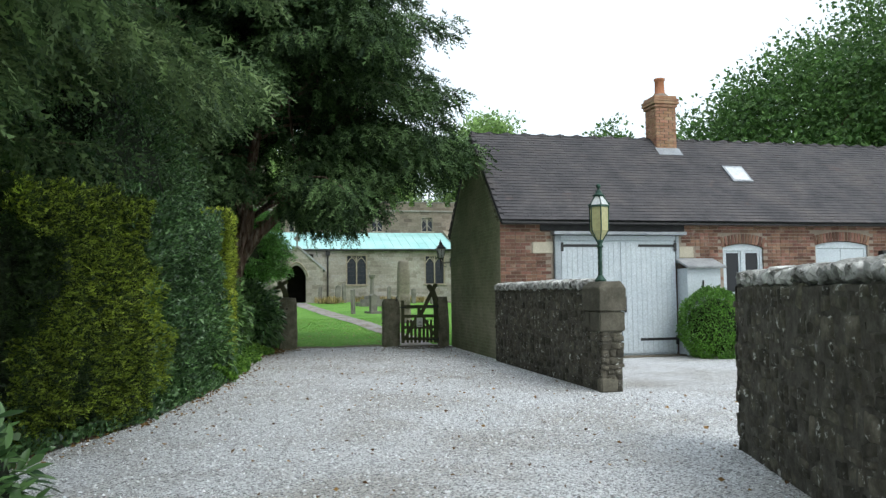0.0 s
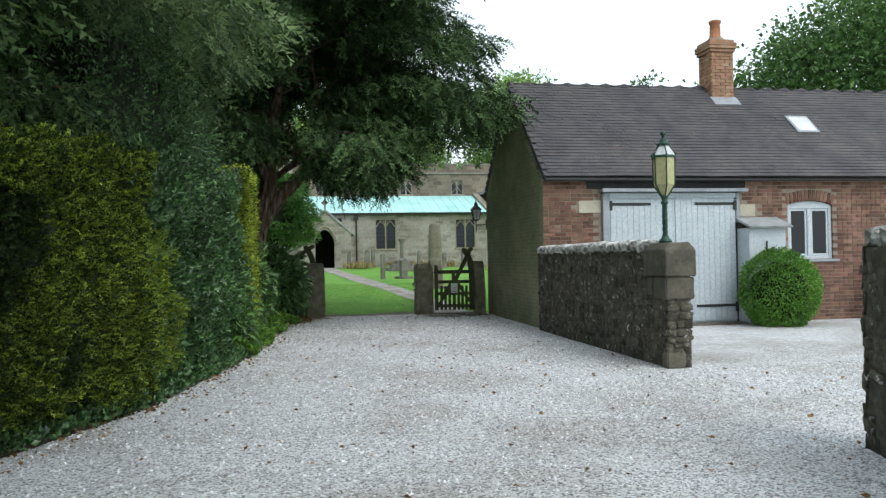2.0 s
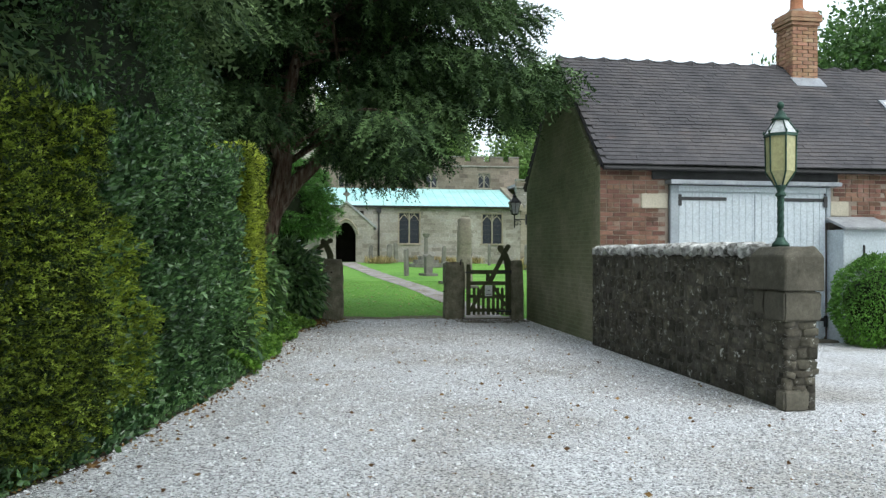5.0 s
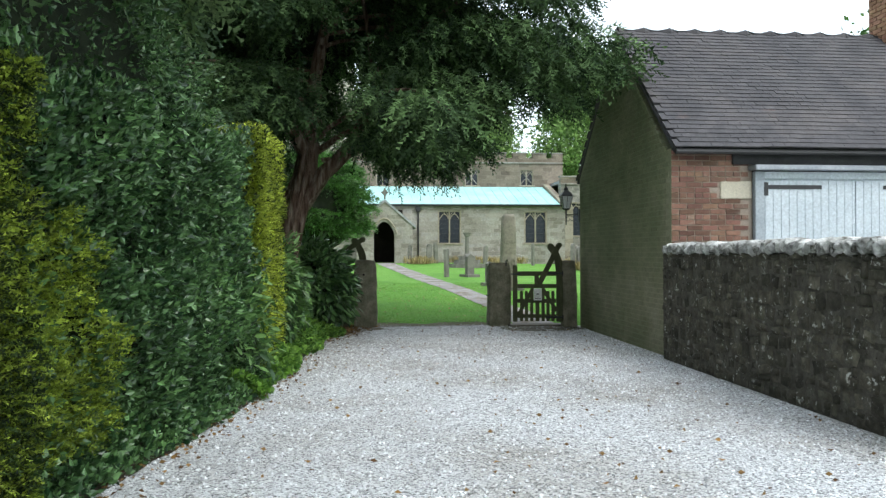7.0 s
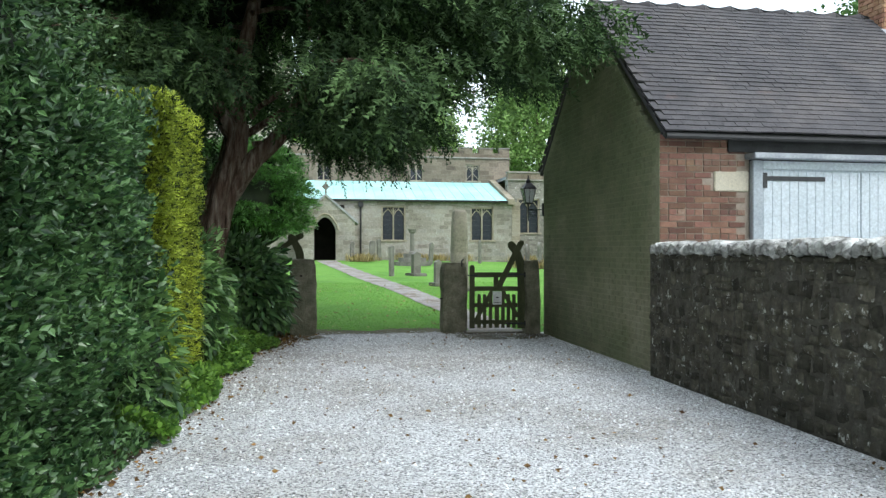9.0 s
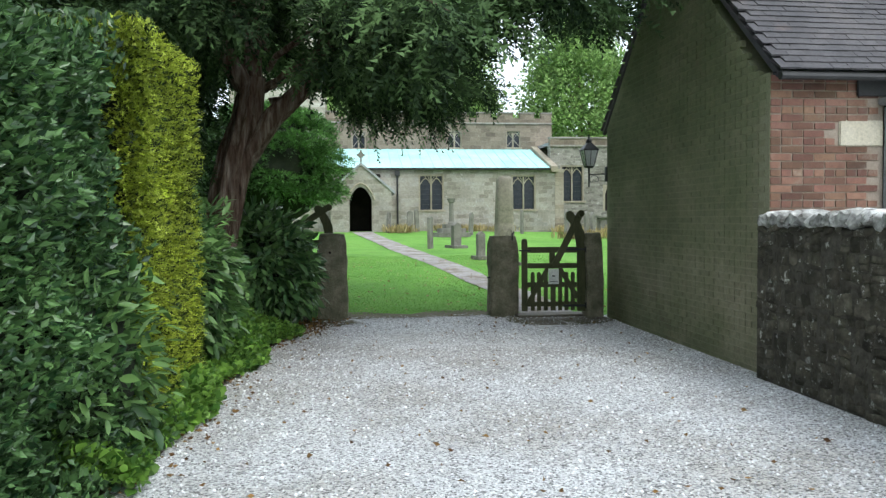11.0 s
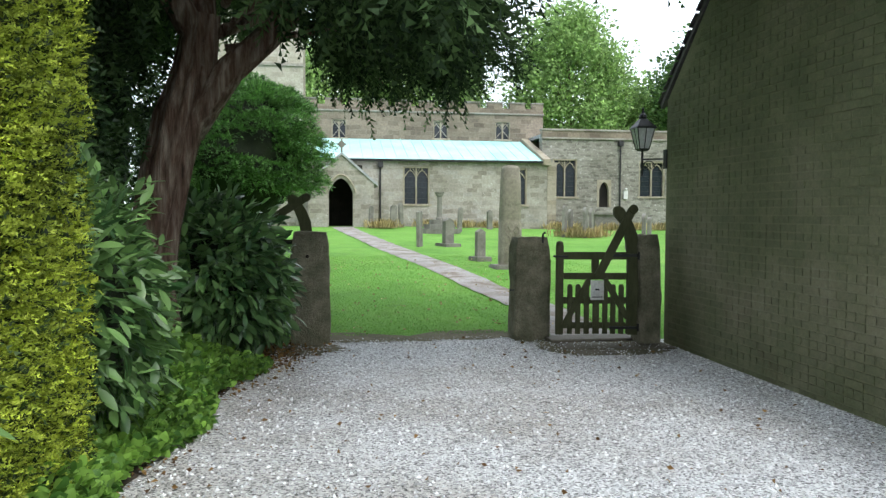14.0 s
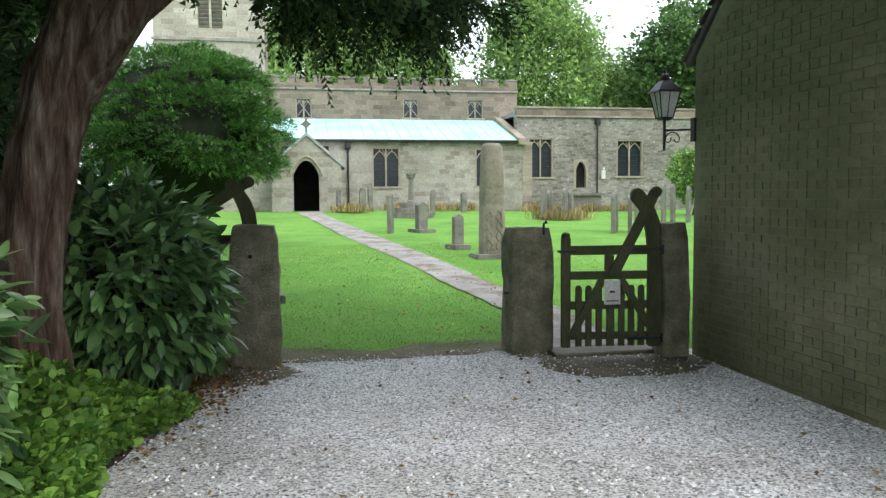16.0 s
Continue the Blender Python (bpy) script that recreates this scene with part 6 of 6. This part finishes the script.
part("pot", lathe([(0.16, 0), (0.2, 0.2), (0.24, 0.36), (0.26, 0.4), (0.24, 0.41)], (11.2, -5.5, 0.0), 18), M["iron"], pot, smooth=True)

# ground cover along the border
n = 15000
py = rng.uniform(-7.4, -1.4, n)
k = rng.random(n) ** 1.2
px = np.array([edge_x(y) for y in py]) + 0.14 - k * 0.85 + 0.1 * np.sin(py * 3.1)
pz = 0.03 + rng.random(n) ** 0.6 * (0.1 + 0.6 * k) * (0.7 + 0.35 * np.sin(py * 2.3 + 1))
P = np.stack([px, py, pz], 1)
tagged(part("ground_cover", oval_leaves("ground_cover", P, np.tile([0.5, -0.2, 0.8], (n, 1)), 0.075, 0.8, 0.0, 1.0), M["cover"]), "bright green lobed ground cover spilling over the gravel", "ground cover", kind="stuff")
n = 9000
py = rng.uniform(-15, -5.5, n)
k = rng.random(n)
px = np.array([edge_x(y) for y in py]) + 0.08 - k * 0.5
P = np.stack([px, py, 0.02 + rng.random(n) * (0.05 + 0.5 * k)], 1)
tagged(part("hedge_foot_ivy", leaf_mesh("hedge_foot_ivy", P, np.tile([0.6, -0.2, 0.7], (n, 1)), 0.06, 0.7, 0.0, 1.0), M["holly"]), "dark ivy and weeds along the hedge foot", "ivy", kind="stuff")

# fallen leaves
n = 1700
py = -18 + 18.2 * rng.random(n)
px = np.where(rng.random(n) < 0.45, np.array([edge_x(y) for y in py]) + np.abs(rng.normal(0.1, 0.16, n)), rng.uniform(-2.0, 6.5, n))
k = np.array([x > edge_x(y) and not (x > 3.8 and y > -10.4) for x, y in zip(px, py)])
P = np.stack([px, py, np.full(n, 0.018)], 1)[k]
tagged(part("fallen_leaves", leaf_mesh("fallen_leaves", P, np.tile([0.0, 0.0, 0.05], (len(P), 1)) + rng.normal(0, 1, (len(P), 3)) * [1, 1, 0.1], 0.045, 0.6, 0.0, 0.1, 0.4), M["litter"]), "brown fallen leaves on the gravel", "leaf litter", kind="stuff")
n = 1600
P = np.stack([rng.normal(-0.95, 0.35, n), rng.normal(-0.6, 0.6, n), np.full(n, 0.015) + rng.random(n) * 0.02], 1)
tagged(part("leaf_drift", leaf_mesh("leaf_drift", P, rng.normal(0, 1, (n, 3)) * [1, 1, 0.1], 0.05, 0.6, 0.0, 0.1, 0.4), M["litter"]), "drift of russet leaves beneath the laurel", "leaf litter", kind="stuff")

n = 420
P = np.stack([rng.uniform(-1.5, 5, n), 0.5 + 9 * rng.random(n) ** 1.6, np.zeros(n)], 1)
P[:, 2] = [gz(x, y) + 0.045 for x, y, z in P]
tagged(part("lawn_leaves", leaf_mesh("lawn_leaves", P, rng.normal(0, 1, (n, 3)) * [1, 1, 0.1], 0.05, 0.6, 0.0, 0.1, 0.4), M["straw"]), "pale fallen leaves scattered on the lawn", "leaf litter", kind="stuff")

# grass blades near the gate, and rough grass by the church wall
n = 46000
py = 0.15 + 11 * rng.random(n) ** 1.5
px = rng.uniform(-2.5, 6.0, n)
pc = np.interp(py, [p[1] for p in PATHC], [p[0] for p in PATHC])
pw = np.interp(py, [p[1] for p in PATHC], [p[2] for p in PATHC])
k = (np.abs(px - pc) > pw * 0.82) & ~((py < 0.45) & (px > -0.1) & (px < 2.3))
P = np.stack([px, py, np.array([gz(x, y) for x, y in zip(px, py)])], 1)[k]
tagged(part("grass_blades", leaf_mesh("grass_blades", P, np.tile([0, 0, 1.0], (len(P), 1)), 0.03, 0.16, 0.0, 0.6), M["blade"]), "short mown grass of the churchyard", "grass", kind="stuff")
cl = [(2.7, 27.8), (3.0, 28.2), (5.5, 31.5), (6.6, 31.8), (7.5, 31.4), (9.0, 31.6), (10.3, 22.2), (10.8, 21.8), (11.4, 22.4), (15.3, 30.5), (17, 31), (17.8, 31.3), (18.6, 31), (12.5, 31), (13.3, 31.5)]
C = np.repeat(np.array([(x, y, gz(x, y)) for x, y in cl]), 220, 0)
P = C + np.concatenate([rng.normal(0, 0.35, (len(C), 2)), np.zeros((len(C), 1))], 1)
tagged(part("rough_grass", leaf_mesh("rough_grass", P, np.tile([0, 0, 1.0], (len(P), 1)), 0.42, 0.06, 0.0, 0.4), M["straw"]), "tufts of dry unmown grass among the graves", "grass", kind="stuff")


# ---- trees ----
def limb(points, r0, r1, sides=10, wob=0.3):
    pts_ = []
    P_ = [Vector(p) for p in points]
    for a, b in zip(P_, P_[1:]):
        for t in np.linspace(0, 1, 6, endpoint=False):
            q = a.lerp(b, t)
            pts_.append(q + noise.noise_vector(q * 0.9) * 0.06)
    pts_.append(P_[-1])
    return tube(pts_, list(np.linspace(r0, r1, len(pts_))), sides, wobble=wob)


yew = thing("yew_tree", "old spreading yew with reddish fluted trunk and drooping foliage", "tree")
bm = bmesh.new()
secs = [(-1.70, -1.6, -0.1, 0.34), (-1.67, -1.58, 0.25, 0.27), (-1.69, -1.56, 0.8, 0.215), (-1.62, -1.55, 1.4, 0.21), (-1.51, -1.55, 2.0, 0.225), (-1.38, -1.53, 2.5, 0.235), (-1.27, -1.5, 2.9, 0.19), (-1.18, -1.45, 3.5, 0.15)]
prev = None
for x_, y_, z_, r_ in [tuple(np.array(a) * (1 - t) + np.array(b) * t) for a, b in zip(secs, secs[1:]) for t in np.arange(0, 1, 0.125)]:
    rg = []
    for k in range(72):
        a = 2 * math.pi * k / 72
        tw = a + 0.22 * z_ + 0.12 * noise.noise(Vector((z_ * 1.3, 0, 4)))
        f_ = 1 + 0.10 * math.sin(4 * tw) + 0.07 * math.sin(7 * tw + 1) - 0.12 * abs(math.sin(4.5 * tw + 0.6 * noise.noise(Vector((math.cos(a), math.sin(a), z_ * 1.2))))) ** 6
        f_ += 0.12 * noise.noise(Vector((math.cos(a) * 1.6, math.sin(a) * 1.6, z_ * 0.7))) + 0.05 * noise.noise(Vector((math.cos(a) * 9, math.sin(a) * 9, z_ * 1.1)))
        rg.append(bm.verts.new((x_ + r_ * f_ * math.cos(a), y_ + r_ * f_ * math.sin(a), z_)))
    if prev:
        for k in range(72):
            bm.faces.new((prev[k], prev[(k + 1) % 72], rg[(k + 1) % 72], rg[k]))
    prev = rg
part("trunk", bm, M["bark"], yew, "fluted reddish-brown trunk", smooth=True)
for pts_, r0, r1 in (
    ([(-1.4, -1.52, 2.25), (-0.95, -1.55, 2.9), (-0.45, -1.50, 3.4), (0.0, -1.45, 4.5), (0.25, -1.40, 5.7), (0.6, -1.40, 7.2)], 0.17, 0.05),
    ([(-1.25, -1.48, 2.9), (-1.2, -1.30, 4.2), (-0.9, -1.20, 5.8), (-0.7, -1.10, 8.2)], 0.15, 0.05),
    ([(-1.25, -1.48, 3.1), (-1.75, -1.70, 4.2), (-2.6, -1.90, 5.6), (-3.2, -2.00, 7.0)], 0.14, 0.04),
    ([(-0.9, -1.50, 3.0), (-0.2, -0.80, 3.9), (0.9, -0.10, 4.3), (2.2, 0.20, 4.7), (3.6, 0.40, 5.2)], 0.09, 0.02),
    ([(-0.1, -1.45, 4.6), (0.9, -1.60, 5.6), (2.0, -1.70, 6.3)], 0.07, 0.02),
    ([(-1.1, -1.30, 3.3), (-0.6, 0.00, 3.9), (0.1, 0.70, 3.8), (0.7, 0.80, 3.2)], 0.07, 0.015),
    ([(-0.95, -1.30, 5.4), (0.2, -1.70, 6.6), (0.9, -2.00, 7.8)], 0.06, 0.02),
    ([(-0.1, -1.40, 4.9), (-0.3, -1.60, 6.2), (0.0, -1.80, 7.5)], 0.05, 0.02),
):
    part("limb", limb(pts_, r0, r1), M["bark"], yew, smooth=True)


def floor_of(x, y):
    """The lower edge of the yew's crown."""
    if y > -1.6 and -3.2 < x < 0.15:
        return (3.9 if x < -0.7 else 4.5) + 0.3 * noise.noise(Vector((x * 1.5, y * 1.5, 2)))
    return float(np.interp(x, [-5, -2.2, -1.6, -0.2, 0.2, 1.2, 1.5, 3, 4.5], [2.2, 2.3, 3.1, 3.2, 2.95, 2.95, 3.5, 3.9, 4.3])) + 0.35 * noise.noise(Vector((x * 1.5, y * 1.5, 2)))


def boughs(parent, root, count, zlo, zhi, reach, squeeze, floor, clear, seed_z):
    """Boughs that rise a little from the stem and droop at their ends, with flat sprays along them. Returns clump centres and ways."""
    C, D = [], []
    for k_ in range(count):
        t_ = (k_ + rng.random()) / count
        z0_ = zlo + (zhi - zlo) * t_
        a_ = k_ * 2.399 + rng.normal(0, 0.3)
        ln_b = reach * math.sqrt(max(0.06, 1 - ((z0_ - zlo - 0.25 * (zhi - zlo)) / (zhi - zlo) / 0.85) ** 2)) * rng.uniform(0.72, 1.05)
        way = np.array([math.cos(a_) * squeeze[0], math.sin(a_) * squeeze[1], 0.0])
        p_ = np.array([root[0], root[1], z0_])
        pts_b, rise = [tuple(p_)], rng.uniform(0.15, 0.5)
        steps = 14
        for s_ in range(steps):
            f_ = s_ / steps
            h_ = way * ln_b / steps
            p_ = p_ + h_ + np.array([rng.normal(0, 0.04), rng.normal(0, 0.04), (rise - (rise + 0.55) * f_ ** 1.3) * ln_b / steps])
            if not (p_[2] > floor(p_[0], p_[1]) and clear(p_)):
                if f_ > 0.25:
                    break
            pts_b.append(tuple(p_))
            if f_ > 0.18:
                side_ = np.array([-way[1], way[0], 0.0])
                wide = 0.75 * math.sin(math.pi * min(1, 0.12 + f_ * 0.95)) + 0.15
                for w_ in rng.uniform(-1, 1, 6):
                    c_ = p_ + side_ * w_ * wide + np.array([0, 0, -0.22 * abs(w_) + rng.normal(0, 0.08)])
                    if c_[2] > floor(c_[0], c_[1]) and clear(c_):
                        C.append(c_)
                        D.append(way * 0.8 + side_ * w_ * 0.7 + [0, 0, -0.45])
        if len(pts_b) > 5 and k_ % 5 == 0:
            part("bough", tube(pts_b, list(np.linspace(0.045, 0.01, len(pts_b))), 6), M["bark"], parent)
    return np.array(C), np.array(D)


def spray_mesh(name, C, D, per, radius, size, aspect):
    """Flat feathery sprays round clump centres."""
    c_, d_ = np.repeat(C, per, 0), np.repeat(D, per, 0)
    o_ = rng.normal(0, 1, c_.shape) * np.array([1, 1, 0.4]) * radius * 0.5
    return sprigs(name, c_ + o_, unit(d_) * 0.9 + unit(o_ + 1e-3) * 0.5, size, 8, size * 0.42, size * aspect, 0.25, 0.4)


def stem_gap(p):
    """The side towards the drive where bare limbs show through."""
    return not (p[1] < -1.7 and 2.0 < p[2] < 6.6 and abs(p[0] + 0.9 - 0.25 * (p[2] - 3)) < 0.35)


C, D = boughs(yew, (-1.0, -1.4), 165, 3.1, 10.6, 5.4, (0.98, 0.85), floor_of, stem_gap, 0)
low = np.array([-2.95, -1.3, 3.2]) + unit(rng.normal(0, 1, (900, 3))) * np.array([1.3, 1.5, 2.0]) * rng.uniform(0.3, 1, (900, 1))
low = low[low[:, 2] > 1.5]
C, D = np.concatenate([C, low]), np.concatenate([D, np.tile([-0.3, -0.4, -0.5], (len(low), 1)) + rng.normal(0, 0.3, (len(low), 3))])
part("crown", spray_mesh("crown", C, D, 9, 0.3, 0.3, 0.13), M["yew"], yew, "dark drooping needle sprays")
# Added blobs: crown shade as dark shapes, closing sky gaps.
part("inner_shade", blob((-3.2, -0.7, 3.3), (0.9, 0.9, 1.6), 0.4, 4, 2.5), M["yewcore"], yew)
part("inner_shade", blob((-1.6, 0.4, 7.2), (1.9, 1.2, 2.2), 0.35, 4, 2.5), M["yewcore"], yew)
# hanging fronds
fr = []
for k_ in range(26):
    x_, y_ = rng.uniform(-0.15, 1.7), rng.uniform(-0.9, 0.7)
    zb = 2.72 + 0.5 * abs(x_ - 0.65) ** 1.3 + rng.uniform(0, 0.5)
    zt = zb + rng.uniform(0.6, 1.1)
    for t in np.linspace(0, 1, 11):
        fr.append((x_ + 0.3 * (t - 0.5) + rng.normal(0, 0.05), y_ + rng.normal(0, 0.06), zt + (zb - zt) * t ** 1.4))
P, O = clumps(fr, 0.26, 6, 0.6)
part("hanging_fronds", sprigs("hanging_fronds", P, O * 0.6 + [0.25, 0, -0.8], 0.24, 8, 0.1, 0.03, 0.4, 0.35), M["yew"], yew)

yew2 = thing("yew_tree", "dense dark evergreen tree overhanging the hedge", "tree")
part("trunk", limb([(-5.4, -10.5, -0.1), (-5.3, -10.4, 2), (-5.0, -10.6, 4), (-4.8, -10.5, 7)], 0.32, 0.1, 14), M["bark"], yew2, smooth=True)
for pts_ in ([(-5.0, -10.6, 3.8), (-3.6, -11.2, 5), (-1.9, -11.8, 5.4)], [(-5.0, -10.6, 4.4), (-4.6, -8.8, 6), (-4.0, -7.2, 7)], [(-5.1, -10.6, 3.4), (-6.4, -12, 5), (-7.6, -13, 6)]):
    part("limb", limb(pts_, 0.12, 0.03), M["bark"], yew2, smooth=True)
C, D = boughs(yew2, (-5.1, -10.6), 78, 2.9, 9.6, 4.4, (1.0, 1.0), lambda x, y: 2.7 + 0.5 * max(0, x + 3.2), lambda p: True, 1)
part("crown", spray_mesh("crown", C, D, 9, 0.34, 0.28, 0.14), M["holm"], yew2, "dark dense needle sprays")

# Mostly out-of-view tree, added to darken the gravel on the left.
yew3 = thing("yew_tree", "broad dark evergreen tree added to shade the drive mouth", "tree")
part("trunk", limb([(-5.5, -17.3, -0.1), (-5.4, -17.2, 2), (-5.2, -17.2, 4), (-5.0, -17.2, 7)], 0.34, 0.1, 14), M["bark"], yew3, smooth=True)
C, D = boughs(yew3, (-5.2, -17.2), 110, 3.4, 9.6, 6.8, (1.0, 1.0), lambda x, y: 3.8 + 0.3 * max(0, x + 3), lambda p: True, 2)
part("crown", spray_mesh("crown", C, D, 10, 0.42, 0.3, 0.15), M["holm"], yew3, "dark dense needle sprays")

# clipped yew on bare stems
tp = thing("clipped_yew", "rounded clipped yew tree on several bare stems", "tree")
for x_, y_, dx in ((-2.9, 10.2, -0.2), (-2.4, 10.4, 0.1), (-1.9, 10.1, 0.25)):
    part("stem", limb([(x_, y_, gz(x_, y_) - 0.1), (x_ + dx * 0.4, y_, 1.4), (x_ + dx, y_, 2.6)], 0.13, 0.08, 10), M["bark"], tp, smooth=True)
# Near-black core stands for the shade between the cushions.
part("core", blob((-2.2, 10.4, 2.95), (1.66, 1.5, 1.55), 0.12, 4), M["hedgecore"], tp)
# cushions of foliage in tiers over a dome
lumps, ways = shell(210, (-2.2, 10.4, 2.7), (1.95, 1.8, 2.0), 0.9, 0.14, 1.1, -0.38)
P = np.repeat(lumps, 190, 0)
o_ = unit(rng.normal(0, 1, P.shape))
o_[:, 2] = np.abs(o_[:, 2]) * np.where(rng.random(len(P)) < 0.8, 1, -1)
P = P + o_ * np.array([0.38, 0.38, 0.17]) * rng.uniform(0.75, 1.05, (len(P), 1))
part("crown", sprigs("crown", P, o_ * 0.7 + np.repeat(ways, 190, 0) * 0.6 + [0, 0, 0.15], 0.13, 5, 0.065, 0.032, 0.0, 0.3), M["topi"], tp, "fresh green clipped foliage in cushions")


def broad_tree(label, x, y, h, r, mat="tree", n_=420, leaf=0.34, squash=0.75, seed=0):
    t_ = thing("broadleaf_tree", label, "tree", "background trees")
    z0 = gz(x, y) - 0.1
    part("trunk", limb([(x, y, z0), (x + 0.2, y, z0 + h * 0.3), (x, y + 0.2, z0 + h * 0.75)], 0.022 * h, 0.008 * h, 10), M["bark"], t_, smooth=True)
    for k_ in range(7):
        a = k_ * 0.9 + seed
        part("limb", limb([(x + 0.1, y, z0 + h * (0.28 + 0.05 * k_)), (x + r * 0.4 * math.cos(a), y + r * 0.4 * math.sin(a), z0 + h * (0.42 + 0.05 * k_)), (x + r * 0.75 * math.cos(a), y + r * 0.75 * math.sin(a), z0 + h * (0.5 + 0.055 * k_))], 0.009 * h, 0.003 * h, 6), M["bark"], t_)
    c_ = np.array([x, y, z0 + h * 0.62])
    R = np.array([r, r, h * 0.40])
    d_ = unit(rng.normal(0, 1, (n_, 3)))
    rad = rng.uniform(0.35, 1.0, n_) ** 0.5
    lump = np.array([1 + 0.35 * noise.noise(Vector(p) * 1.9 + Vector((seed * 3.3, 0, 0))) for p in d_])
    q_ = c_ + d_ * R * (rad * lump)[:, None]
    P_, O_ = clumps(q_, r * 0.22, 62, squash)
    part("crown", leaf_mesh("crown", P_, O_ + [0, 0, 0.2], leaf, 0.6, 0.1, 0.9), M[mat], t_, "open crown of many leaves")
    return t_


broad_tree("full green broadleaf tree behind the outbuilding", 25.2, 13, 12.5, 5.4, "treedark", 820, 0.25, seed=1)
broad_tree("full green broadleaf tree behind the outbuilding", 32.5, 12, 16.5, 6.5, "treedark", 820, 0.25, seed=2)
broad_tree("full green broadleaf tree behind the outbuilding", 31, 4, 16.5, 6.0, "treedark", 820, 0.25, seed=3)
broad_tree("large broadleaf tree behind the church", 21.3, 56, 19, 5.0, "tree", 520, 0.38, seed=4)
broad_tree("large broadleaf tree behind the church", 8.6, 58, 17.5, 5.6, "tree", 560, 0.38, seed=5)
broad_tree("broadleaf tree behind the nave", 1.5, 60, 16.5, 6, "tree", 460, 0.38, seed=6)
broad_tree("broadleaf tree beyond the chancel", 29.5, 60, 13, 5.2, "tree", 420, 0.38, seed=7)
broad_tree("broadleaf tree beyond the chancel", 33.6, 54, 17, 4.6, "treedark", 500, 0.42, seed=8)
broad_tree("broadleaf tree beyond the chancel", 15.5, 66, 10.5, 5.5, "tree", 420, 0.38, seed=9)
broad_tree("dark broadleaf tree behind the drive hedge", -10, -1, 13, 5.0, "treedark", 420, 0.34, seed=10)
broad_tree("dark broadleaf tree beside the tower", -13, 22, 15, 5.5, "treedark", 460, 0.36, seed=11)
broad_tree("small tree by the chancel end", 18.8, 26, 3.3, 1.0, "tree", 130, 0.18, seed=12)

# ---- pieces of the walls, last ----
brick_field(front_wall, FM, GX, EX, -0.1, EZ, front_solid, lambda u, z: u < 5.25 and z > 1.3 or 8.0 < u < 10.2 and z < 3.0, M["brick"], M["brick_far"])
brick_field(gable_wall, GM, -BY, -FY, -0.1, RZ, gable_solid, lambda u, z: u < 3.2 and 0.0 < z < 2.0, M["gbrick"], M["gbrick_far"], proud=0.0045)
